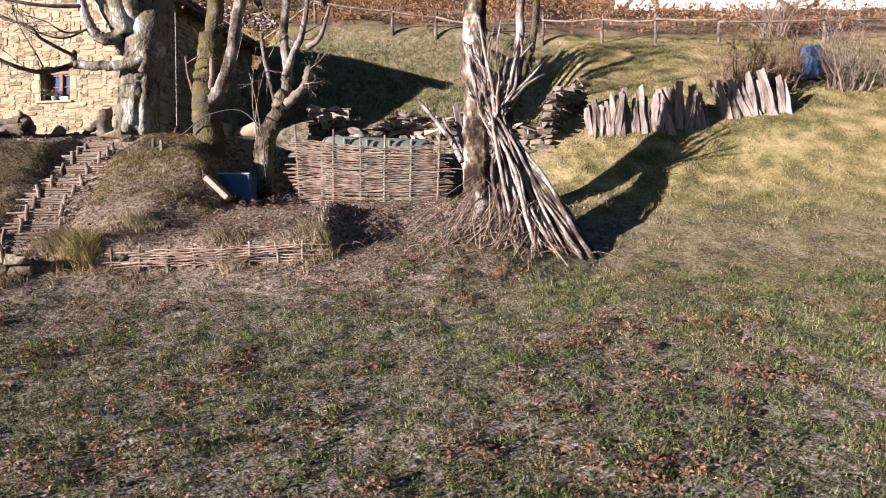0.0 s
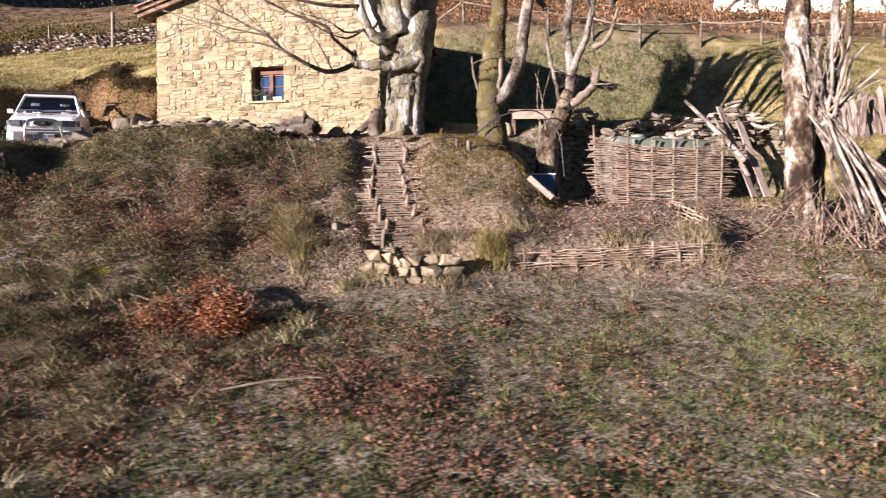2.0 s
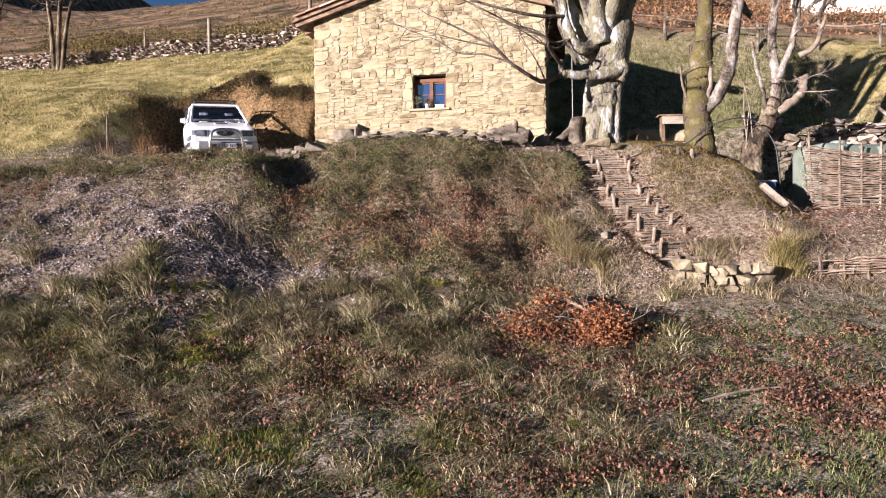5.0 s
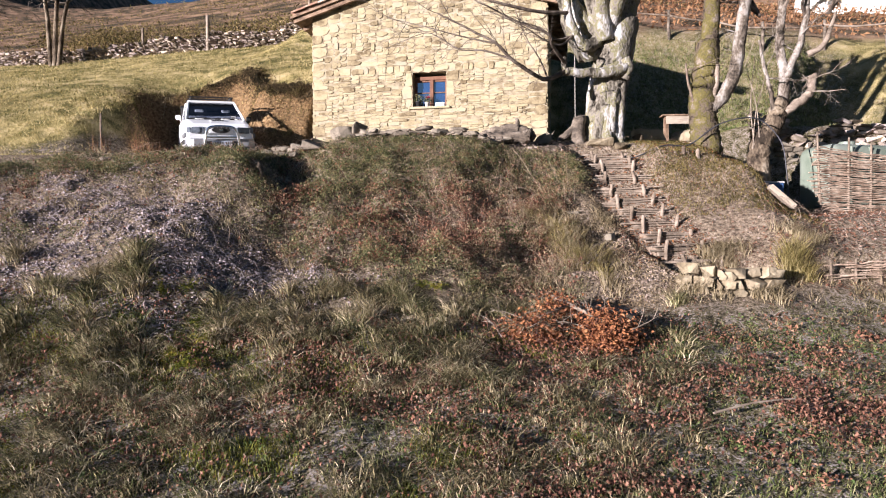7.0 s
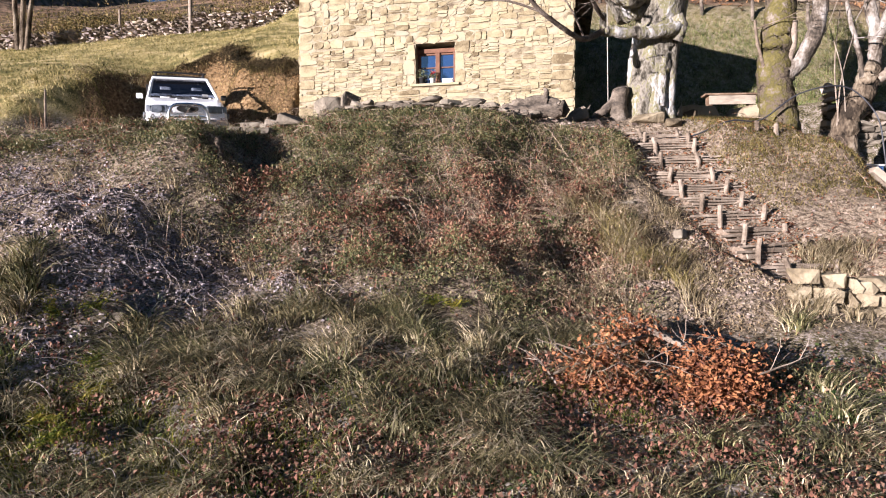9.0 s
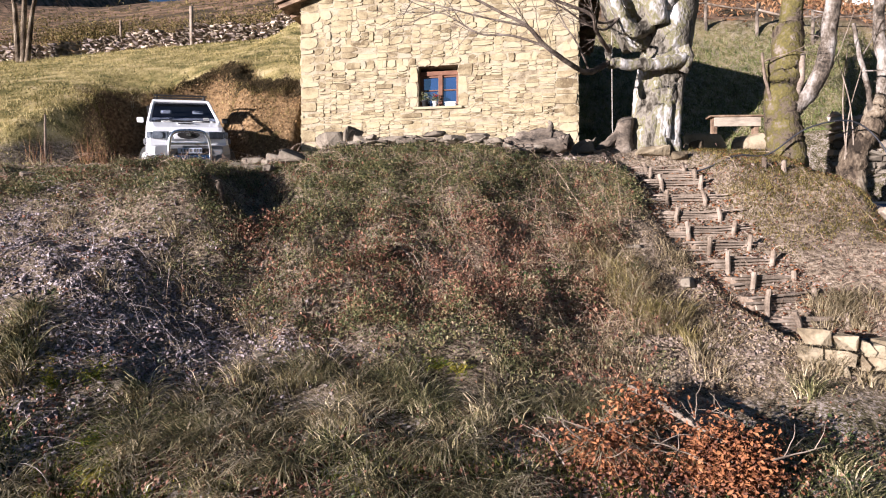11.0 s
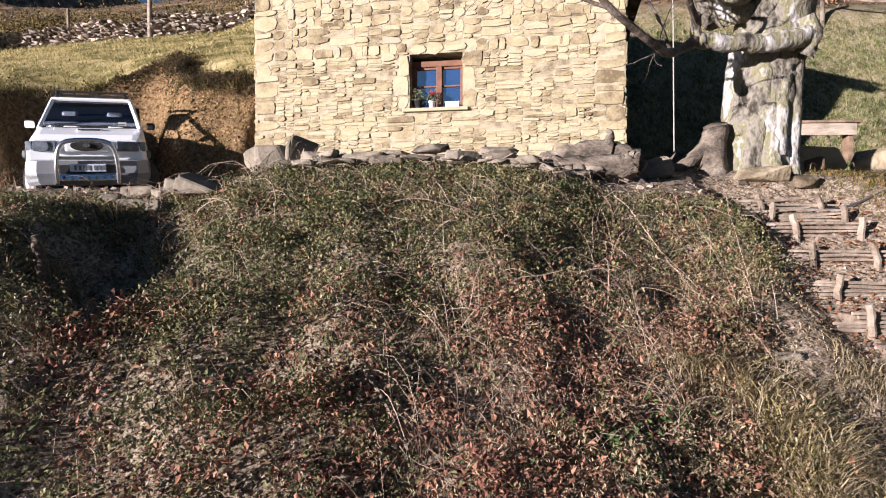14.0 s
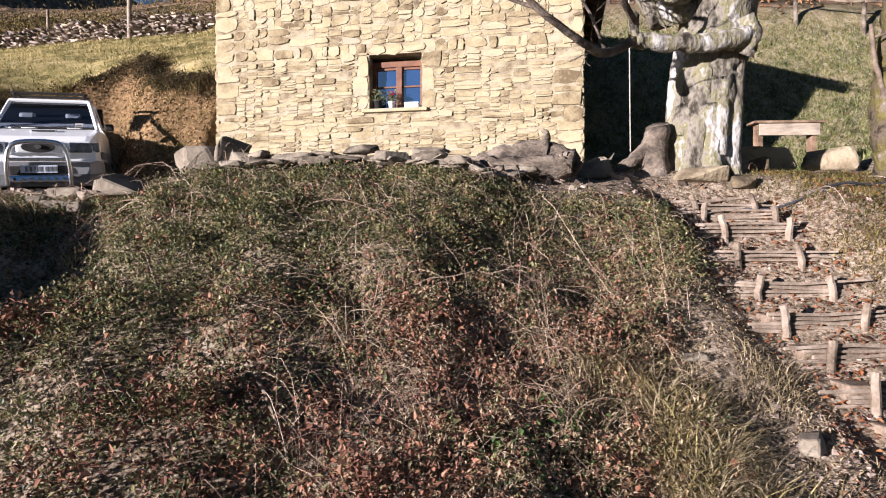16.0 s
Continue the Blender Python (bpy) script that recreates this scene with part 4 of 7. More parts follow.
        g.link("bough", DARKBRANCH, t, "dark drooping twiggy bough")
    # twiggy crown added above the view, where it throws shade on the slope
    for k in range(5):
        g = Heap()
        for _ in range(3):
            a = rng.uniform(0, 6.28)
            twigs(g, (rng.uniform(-0.9, 0.6), rng.uniform(-0.4, 0.3), rng.uniform(4.4, 5.4)), (math.cos(a), math.sin(a), 0.7), rng.uniform(1.2, 2.2), 0.05, 3, rng, 0.02)
        g.link("crown_branch", DARKBRANCH, t)
    return t


big_beech()


def pollard(name, base, label, stems, boughs, material=MOSSY, seed=1, twig=0.0, flare=0.2, sprouts=0):
    """A tree of several hand-placed stems, with cut stubs and a few thin shoots."""
    rng = random.Random(seed)
    t = thing(name, Matrix.Translation(base), label, "tree")
    h = Heap()
    limb(h, stems[0][0], stems[0][1], stems[0][2], rng, 18, 10, 0.075, flare)
    h.link("trunk", material, t, smooth=True)
    for pts, r0, r1, mat_ in stems[1:]:
        g = Heap()
        path, _ = limb(g, pts, r0, r1, rng, 11, 6, 0.045)
        if twig:
            for k in range(len(path) // 2, len(path)):
                if rng.random() < twig:
                    twigs(g, path[k], (rng.gauss(0, 1), rng.gauss(0, 1), rng.uniform(-0.2, 1)), rng.uniform(0.4, 1.0), 0.014, 2, rng, 0.0)
        g.link("stem", mat_, t, smooth=True)
    for tip in [s[0][-1] for s in stems if s[0][-1][2] > 2.8]:       # the crown, high over the stems, added out of view to shade the hill
        g = Heap()
        for _ in range(3):
            a = rng.uniform(0, 6.28)
            twigs(g, (tip[0] * 0.9, tip[1], max(3.4, tip[2] - rng.uniform(0.0, 1.2))), (0.8 * math.cos(a), 0.8 * math.sin(a), 1.0), rng.uniform(1.0, 1.8), 0.04, 3, rng, 0.0)
        g.link("crown_branch", DARKBRANCH, t)
    for pts, r0, r1 in boughs:
        g = Heap()
        limb(g, pts, r0, r1, rng, 6, 5, 0.05)
        g.link("shoot", BRANCH, t)
    return t


pollard("maple_tree", (-7.35, 14.6, 4.35), "old pollarded tree with yellow green moss and two upright stems",
        [([(0, 0, -0.5), (-0.05, 0, 0.3), (-0.12, 0, 0.9), (-0.05, 0, 1.6), (0.0, 0.05, 2.3)], 0.30, 0.23),
         ([(-0.05, 0, 1.5), (0.05, 0.05, 2.4), (0.1, 0.1, 3.3), (0.12, 0.1, 5.2)], 0.2, 0.14, MOSSY),
         ([(0.02, -0.05, 0.85), (0.28, -0.08, 1.15), (0.5, -0.1, 1.6), (0.62, -0.05, 2.4), (0.8, 0.0, 3.6), (0.9, 0, 5.4)], 0.15, 0.10, BARK),
         ([(0.0, -0.1, 0.9), (0.12, -0.16, 1.3), (0.14, -0.18, 1.75)], 0.06, 0.045, BRANCH),
         ([(-0.3, -0.12, 1.0), (-0.42, -0.15, 1.45), (-0.46, -0.16, 1.8)], 0.03, 0.022, PEG)],
        [([(0.3, 0, 1.2), (0.6, -0.1, 1.5), (0.9, -0.2, 2.4)], 0.012, 0.005)], seed=4, twig=0.12)
pollard("ash_tree", (-6.28, 14.9, 3.75), "small pollarded ash with pale leaning stems and cut stubs",
        [([(0.0, 0, -0.4), (0.0, 0, 0.35), (0.06, 0, 0.8), (0.3, 0.02, 1.2), (0.42, 0.02, 1.6)], 0.23, 0.17),
         ([(0.42, 0.02, 1.5), (0.5, 0.05, 2.1), (0.42, 0.05, 2.9), (0.55, 0.1, 4.5)], 0.12, 0.07, BARK),
         ([(0.45, 0.0, 1.9), (0.62, 0.0, 2.4), (0.85, 0.05, 3.0), (1.0, 0.05, 4.2)], 0.09, 0.05, BARK),
         ([(0.35, 0, 1.3), (0.68, -0.05, 1.55), (0.95, -0.08, 1.8), (1.02, -0.05, 2.15)], 0.10, 0.08, BRANCH),
         ([(0.3, -0.02, 1.25), (0.2, -0.1, 1.8), (0.05, -0.12, 2.4), (-0.02, -0.1, 2.9)], 0.05, 0.03, BARK),
         ([(0.95, 0.05, 2.6), (1.25, 0.0, 2.8), (1.45, 0, 3.4)], 0.07, 0.03, BRANCH)],
        [([(-0.1, -0.1, 0.6), (-0.2, -0.15, 1.6), (-0.12, -0.15, 2.6)], 0.014, 0.006), ([(0.0, -0.1, 0.6), (-0.1, -0.2, 1.5), (-0.3, -0.2, 2.3)], 0.012, 0.006),
         ([(-0.15, -0.1, 0.5), (-0.1, -0.15, 1.4), (0.1, -0.15, 2.2)], 0.012, 0.006)], ASHBARK, seed=6, twig=0.35)
birch_base = at(-1.66, 14.1)
pollard("birch_tree", birch_base, "tall tree with pale lichen-spotted bark and dark moss at its foot",
        [([(0, 0, -0.3), (0.0, 0, 0.6), (-0.02, 0, 1.8), (-0.05, 0.02, 3.2), (0.0, 0.03, 4.6), (0.06, 0.0, 6.8)], 0.255, 0.19),
         ([(0.45, 0.35, -0.2), (0.48, 0.4, 1.0), (0.58, 0.42, 2.2), (0.72, 0.42, 3.2), (0.76, 0.4, 4.4), (0.8, 0.4, 6.2)], 0.10, 0.07, BARK),
         ([(0.6, 0.45, 2.0), (0.85, 0.5, 2.9), (1.02, 0.5, 3.6), (1.06, 0.5, 5.6)], 0.09, 0.06, MOSSY)],
        [], BIRCH, seed=8, twig=0.3, flare=0.25)


# ---- poles leaning against the birch ----
def pole_stack():
    rng = random.Random(21)
    apex = Vector((-1.32, 13.9, 4.55))
    t = thing("pole_stack", Matrix(), "bundle of cut grey poles leaning together against the birch", "pole stack")
    for k in range(60):
        s = (k / 59) ** 1.1
        foot = Vector((-0.95 + 1.5 * s + rng.gauss(0, 0.06), 13.15 + 0.22 * s + rng.gauss(0, 0.13), 0))
        foot.z = float(ground(foot.x, foot.y)) - 0.03
        top = apex + Vector((rng.gauss(0, 0.07) - 0.05 * s, rng.gauss(0, 0.08), rng.gauss(0, 0.12)))
        way = top - foot
        end = foot + way * rng.uniform(1.0, 1.10)
        mid = foot.lerp(top, 0.5) + Vector((rng.gauss(0, 0.06), rng.gauss(0, 0.05), rng.gauss(0.06, 0.04)))
        bend = Vector((rng.gauss(0, 0.05), rng.gauss(0, 0.05), rng.gauss(0, 0.03)))
        h = Heap()
        limb(h, [foot, foot.lerp(top, 0.25) + bend * 0.7, mid, foot.lerp(top, 0.78) - bend * 0.4, top, end], rng.uniform(0.02, 0.044), rng.uniform(0.014, 0.024), rng, 7, 4, 0.10)
        h.link("pole", PALEPOLE if k % 3 else BARK, t, smooth=True)
    for k in range(40):                      # cut tops that spread out above the fork
        p = apex + Vector((rng.gauss(0, 0.08), rng.gauss(0, 0.08), rng.uniform(-0.25, 0.25)))
        e = p + Vector((rng.uniform(-0.5, 0.75), rng.gauss(0, 0.3), rng.uniform(0.35, 1.5)))
        h = Heap()
        path, _ = limb(h, [p, p.lerp(e, 0.35) + Vector((rng.gauss(0, 0.08), 0, -0.05)), p.lerp(e, 0.7) + Vector((rng.gauss(0, 0.06), 0, 0)), e], rng.uniform(0.018, 0.05), rng.uniform(0.008, 0.02), rng, 7, 4, 0.10)
        if rng.random() < 0.6:
            twigs(h, path[-4], e - p + Vector((0, 0, 0.3)), rng.uniform(0.4, 0.9), 0.010, 1, rng, 0.0, 5, 0.03)
        h.link("branch_end", PALEPOLE if rng.random() < 0.6 else BARK, t)
    return t


def brush_heap():
    """Thin sticks that lie round the foot of the tree and the poles."""
    rng = random.Random(23)
    t = thing("brush_heap", Matrix(), "heap of thin reddish brushwood against the foot of the birch", "brushwood")
    for k in range(90):
        a = Vector((rng.uniform(-1.75, -0.35), rng.uniform(13.3, 13.8), 0))
        b = Vector((a.x + rng.gauss(-0.25, 0.45), rng.uniform(12.3, 13.2), 0))
        a.z, b.z = float(ground(a.x, a.y)) + rng.uniform(0.15, 0.9), float(ground(b.x, b.y)) + rng.uniform(-0.02, 0.1)
        h = Heap()
        limb(h, [b, a.lerp(b, 0.5) + Vector((rng.gauss(0, 0.07), 0, rng.gauss(0.05, 0.05))), a], rng.uniform(0.006, 0.014), 0.004, rng, 5, 4, 0.1)
        h.link("stick", TWIG if k % 3 else PEG, t)
    return t


brush_heap()
pole_stack()


# ---- willow hurdle, low wattle edging, steps ----
def rods(heap, x0, x1, z, rng, posts, y=0.0, r=0.009, phase=0, sag=0.0, bow=0.0, span=1.0):
    """One woven rod that passes before and behind the posts."""
    pts = []
    n = max(8, int((x1 - x0) / 0.11))
    for i in range(n + 1):
        x = x0 + (x1 - x0) * i / n
        w = 0.0
        for k, px in enumerate(posts):
            w += (1 if (k + phase) % 2 else -1) * math.exp(-((x - px) / 0.16) ** 2)
        pts.append((x, y + 0.028 * max(-1, min(1, w)), z + sag * math.sin(3.0 * x + phase) + bow * math.sin(math.pi * max(0, min(1, x / span))) + rng.gauss(0, 0.006)))
    v, f = tube(pts, [r * (1 - 0.35 * i / n) for i in range(n + 1)], 5)
    heap.add(v, f)


def hurdle():
    rng = random.Random(14)
    a, b = Vector((-5.32, 14.38, 0)), Vector((-2.55, 15.58, 0))
    length = (b - a).length
    yaw = math.degrees(math.atan2(b.y - a.y, b.x - a.x))
    t = thing("wattle_hurdle", pose(a.x, a.y, 3.02, 0, 0, yaw), "woven hazel wattle hurdle screening a water tank", "hurdle")
    posts = [0.08, 0.72, 1.28, 1.74, 2.28, 2.85]
    tops = [1.62, 1.55, 1.42, 1.48, 1.42, 1.55]
    lean = [-0.12, 0.0, -0.02, 0.02, 0.03, 0.06]
    for px, top, ln in zip(posts, tops, lean):
        h = Heap()
        limb(h, [(px, 0, -0.25), (px + ln * 0.4, rng.gauss(0, 0.01), 0.6), (px + ln, 0, top)], 0.030, 0.020, rng, 8, 4, 0.06)
        h.link("stake", PEG, t, smooth=True)
    z, k = 0.03, 0
    while z < 1.34:
        g = Heap()
        if z < 0.45:
            x0, x1 = -0.02 + rng.gauss(0, 0.05), length + rng.gauss(0, 0.08)
        else:
            x0, x1 = rng.gauss(-0.08, 0.08), length + rng.gauss(0.02, 0.16)
        rods(g, x0, x1, z, rng, posts, 0.0, rng.uniform(0.007, 0.014), k % 2, 0.008, -0.09 * (z / 1.3) ** 0.7 + rng.gauss(0, 0.012), length)
        g.link("rod", WICKER, t)
        z += rng.uniform(0.016, 0.026)
        k += 1
    return t


hurdle()


def low_wattle(name, a, b, height, count, label, seed, stakes):
    rng = random.Random(seed)
    a, b = Vector(a), Vector(b)
    n = (b - a).length
    yaw = math.degrees(math.atan2(b.y - a.y, b.x - a.x))
    za, zb = float(ground(a.x, a.y)), float(ground(b.x, b.y))
    t = thing(name, pose(a.x, a.y, za, 0, -math.degrees(math.atan2(zb - za, n)), yaw), label, "wattle edging")
    posts = [n * (k + 0.3) / stakes for k in range(stakes)]
    for px in posts:
        h = Heap()
        limb(h, [(px, 0, -0.2), (px + rng.gauss(0, 0.01), 0, 0.1), (px + rng.gauss(0, 0.02), 0, height + rng.uniform(0.0, 0.07))], 0.025, 0.018, rng, 7, 3, 0.08)
        h.link("stake", PEG, t, smooth=True)
    for k in range(count):
        g = Heap()
        s = rng.uniform(-0.1, n * 0.25)
        rods(g, s, min(n + 0.1, s + n * rng.uniform(0.6, 1.0)), 0.0 + height * k / count, rng, posts, rng.gauss(0, 0.012), rng.uniform(0.008, 0.013), k % 2, 0.012)
        g.link("rod", WICKER, t)
    return t


low_wattle("wattle_edging", (-6.62, 10.62, 0), (-3.62, 11.55, 0), 0.27, 14, "low woven wattle edging that holds the garden bed", 31, 8)
low_wattle("wattle_edging", (-3.75, 11.75, 0), (-4.1, 13.0, 0), 0.22, 8, "short low wattle return at the end of the bed", 33, 4)


def stair():
    """Earth steps, each held by split rods behind two pegs."""
    rng = random.Random(17)
    for k, (xc, y, z) in enumerate(zip(STAIR_X, STAIR_Y, STAIR_Z)):
        w = (0.92 if k < 9 else 0.8) * rng.uniform(0.88, 1.1)
        t = thing("earth_step", pose(xc + rng.gauss(0, 0.03), y, z, 0, 0, 22 - 1.5 * k + rng.gauss(0, 4)), "earth step held by weathered split rods and two wooden pegs", "step", "steps of the garden stair")
        for px in (-0.28 + rng.gauss(0, 0.03), 0.28 + rng.gauss(0, 0.03)):
            h = Heap()
            hh = rng.uniform(0.13, 0.19)
            limb(h, [(px, -0.05, -0.2), (px + rng.gauss(0, 0.008), -0.05, 0.02), (px + rng.gauss(0, 0.02), -0.05 + rng.gauss(0, 0.015), hh)], 0.034, 0.030, rng, 8, 3, 0.08)
            h.link("peg", PEG, t, smooth=False)
        for q in range(5):
            g = Heap()
            zz = -0.05 + 0.036 * q + rng.gauss(0, 0.004)
            x0, x1 = -w / 2 + rng.gauss(-0.04, 0.10), w / 2 + rng.gauss(0.04, 0.10)
            v, f = tube([(x0, rng.gauss(0, 0.01), zz + rng.gauss(0, 0.012)), ((x0 + x1) / 2, -0.012, zz + rng.gauss(0, 0.008)), (x1, rng.gauss(0, 0.012), zz + rng.gauss(0, 0.018))], [0.016 * rng.uniform(0.7, 1.2), 0.0145, 0.010], 6, 0.16, rng)
            g.add(v, f)
            g.link("rod", STEPWOOD, t)
        bm = box(bmesh.new(), (w, 0.30, 0.16), pose(0, 0.18, 0.0), 0.02)
        part("tread", bm, EARTHTOP, t, "trodden earth tread")


EARTHTOP = surface("trodden earth", [(0.08, 0.056, 0.04), (0.16, 0.12, 0.088), (0.25, 0.19, 0.145)], 5.0, 0.95, 0.8, specular=0.1)
stair()


# ---- stones and dry-stone walls ----
def rock(rng, size, flat=0.5, cuts=9):
    """A rough angular stone: corners and faces."""
    bm = bmesh.new()
    for _ in range(cuts + 5):
        d = Vector((rng.gauss(0, 1), rng.gauss(0, 1), rng.gauss(0, 1))).normalized()
        d = Vector([math.copysign(abs(c) ** 0.45, c) for c in d])
        bm.verts.new((d.x * size[0] / 2 * rng.uniform(0.85, 1.1), d.y * size[1] / 2 * rng.uniform(0.85, 1.1), d.z * size[2] / 2 * rng.uniform(0.8, 1.05)))
    bmesh.ops.convex_hull(bm, input=bm.verts)
    bmesh.ops.delete(bm, geom=[v for v in bm.verts if not v.link_faces], context="VERTS")
    return bm


def loose_stone(x, y, size, label, yaw=0.0, lift=0.3, material=None, seed=0, tilt=0.0, group="", name="stone"):
    rng = random.Random(seed or int(abs(x * 131 + y * 717)))
    bm = rock(rng, size, cuts=14)
    bmesh.ops.bevel(bm, geom=list(bm.edges), offset=min(size) * 0.06, segments=1, affect="EDGES")
    for q in bm.verts:                       # no splinters past the stone's own size
        q.co = Vector([max(-0.6 * d, min(0.6 * d, c)) for c, d in zip(q.co, size)])
    ob = part(name, bm, material or SLATE)
    ob.matrix_world = Matrix.Translation(at(x, y, size[2] * lift)) @ pose(0, 0, 0, tilt, 0, yaw)
    return tagged(ob, label, "stone", group)


def drystone(name, line, height, label, seed, material=None, stone=(0.22, 0.07), depth=0.35, single=True, base=None, batter=0.05, loose=6.0):
    """A wall of flat stones laid without mortar along a line of points."""
    rng = random.Random(seed)
    wall = thing(name, Matrix(), label, "dry-stone wall", kind="structure")
    bulk, count = Heap(), 0
    pts = [Vector((*p, 0)) for p in line]
    seg = [(a, b, (b - a).length) for a, b in zip(pts, pts[1:])]
    z = 0.0
    while z < height:
        h = stone[1] * rng.uniform(0.6, 1.6)
        for a, b, n in seg:
            d = 0.0
            yaw = math.atan2(b.y - a.y, b.x - a.x)
            while d < n:
                w = stone[0] * rng.uniform(0.5, 1.8)
                c = a.lerp(b, min(1, (d + w / 2) / n))
                g = (float(ground(c.x, c.y)) if base is None else base) - 0.1
                ragged = height * (0.86 + 0.14 * math.sin(2.3 * c.x + 1.1 * c.y) * math.sin(0.9 * c.x + seed)) + rng.uniform(-0.06, 0.06)
                if z < ragged and rng.random() > 0.05:
                    m = pose(c.x, c.y, g + z + h / 2, rng.gauss(0, loose), rng.gauss(0, loose), math.degrees(yaw) + rng.gauss(0, 9)) @ pose(0, batter * z + rng.gauss(0, 0.02), 0)
                    if single and count < 290:
                        ob = part("stone", rock(rng, (w * 1.08, depth * rng.uniform(0.7, 1.1), h * 1.25)), material or SLATE, wall)
                        ob.matrix_basis = m
                    else:
                        bm = rock(rng, (w * 1.08, depth * rng.uniform(0.7, 1.1), h * 1.25), cuts=6)
                        bm.verts.index_update()
                        tri = [[v.index for v in f.verts] for f in bm.faces if len(f.verts) == 3]
                        bulk.add([m @ v.co for v in bm.verts], tri)
                        bm.free()
                    count += 1
                d += w * 0.98
        z += h
    if bulk.n:
        tagged(bulk.link("stone_fill", SLATE_BULK, wall), kind="stuff")
    return wall


drystone("retaining_wall", [(-6.0, 16.45), (-4.0, 16.9), (-2.0, 17.2), (-0.55, 17.45)], 2.35, "dark mossy dry-stone retaining wall behind the hurdle", 3, stone=(0.26, 0.085), base=3.3)
drystone("retaining_wall", [(-0.5, 17.45), (-0.25, 18.6), (0.3, 19.3)], 1.0, "stepped end of the dry-stone wall", 4, stone=(0.24, 0.08))
drystone("stair_wall", [(-8.75, 9.96), (-8.1, 9.84), (-7.45, 10.04)], 0.44, "low wall of pale stones at the foot of the steps", 5, stone=(0.2, 0.12), depth=0.26, loose=4.0, material=EARTHSTONE)
drystone("field_wall", [(-44, 25.2), (-33.3, 26.0), (-29.4, 27.4)], 0.75, "long dark dry-stone field wall", 6, stone=(0.17, 0.07), depth=0.5, single=False, loose=3.5)
drystone("field_wall", [(-29.4, 27.4), (-26.6, 27.6), (-21.7, 28.0), (-13, 29.2)], 0.95, "long pale dry-stone field wall across the hillside", 7, stone=(0.16, 0.065), depth=0.5, single=False, loose=3.5)

for i, (x, y, s, yaw) in enumerate(((-14.62, 12.72, (0.50, 0.36, 0.30), 20), (-15.0, 12.2, (0.62, 0.45, 0.24), 12), (-14.3, 12.82, (0.42, 0.14, 0.34), 60), (-14.1, 12.78, (0.46, 0.3, 0.16), 0),
                                    (-15.45, 12.3, (0.3, 0.24, 0.12), 40), (-15.62, 12.05, (0.34, 0.2, 0.1), 10), (-15.3, 11.95, (0.3, 0.2, 0.1), 80), (-15.75, 12.35, (0.36, 0.26, 0.14), 15),
                                    (-15.85, 12.3, (0.2, 0.16, 0.12), 70), (-16.0, 12.2, (0.24, 0.2, 0.1), 30), (-15.2, 12.45, (0.2, 0.15, 0.1), 5), (-15.55, 12.6, (0.28, 0.2, 0.18), 25),
                                    (-18.0, 11.6, (0.3, 0.24, 0.10), 15), (-18.7, 11.2, (0.3, 0.2, 0.10), 70))):
    loose_stone(x, y, s, "rough grey field stone at the terrace edge", yaw, 0.4, group="stones along the terrace edge")
edge = random.Random(9)
for i in range(44):
    x = -14.2 + 2.6 * i / 43 + edge.gauss(0, 0.05)
    y = 15.22 + edge.uniform(-0.1, 0.16) + 0.175 * x
    s = (edge.uniform(0.16, 0.42), edge.uniform(0.14, 0.3), edge.uniform(0.05, 0.11))
    loose_stone(x, y, s, "flat grey stone lying at the terrace edge", edge.uniform(-30, 30), 0.6 + edge.random() * 0.8, seed=i + 100, tilt=edge.gauss(0, 7), group="stones along the terrace edge")
loose_stone(-10.72, 14.15, (0.42, 0.3, 0.3), "squared grey stone block beside the log", 10, 0.4)
loose_stone(-9.5, 14.42, (0.66, 0.36, 0.24), "flat pale stone at the foot of the beech", 8, 0.3, EARTHSTONE)
loose_stone(-9.1, 14.35, (0.3, 0.25, 0.16), "pale stone at the foot of the beech", 50, 0.3, EARTHSTONE)
loose_stone(-11.5, 13.62, (0.46, 0.3, 0.14), "flat pale stone below the log", 0, 0.4)
loose_stone(-8.28, 16.4, (0.95, 0.42, 0.44), "mossy squared stone block", 6, 0.42, EARTHSTONE)
loose_stone(-7.45, 16.45, (0.75, 0.42, 0.40), "mossy squared stone block", -8, 0.42, EARTHSTONE)
loose_stone(-7.0, 15.5, (0.3, 0.25, 0.22), "mossy stone beside the trees", 20, 0.4, EARTHSTONE)
loose_stone(-8.65, 15.35, (0.3, 0.25, 0.25), "mossy stone beside the trees", 70, 0.4, EARTHSTONE)
loose_stone(-10.13, 11.78, (0.24, 0.18, 0.07), "flat pale stone on the bank", 20, 0.5)
loose_stone(-9.55, 11.2, (0.2, 0.15, 0.14), "stone half buried on the bank", 60, 0.5)
loose_stone(-13.6, 11.8, (0.2, 0.14, 0.1), "grey stone among brambles", 0, 0.7)
loose_stone(-11.3, 10.9, (0.14, 0.1, 0.1), "small grey stone on the bank", 30, 0.5)
loose_stone(-13.9, 8.9, (0.2, 0.16, 0.1), "grey stone in bare earth", 30, 0.12)
loose_stone(-14.8, 8.1, (0.22, 0.2, 0.1), "grey stone in bare earth", 70, 0.12)


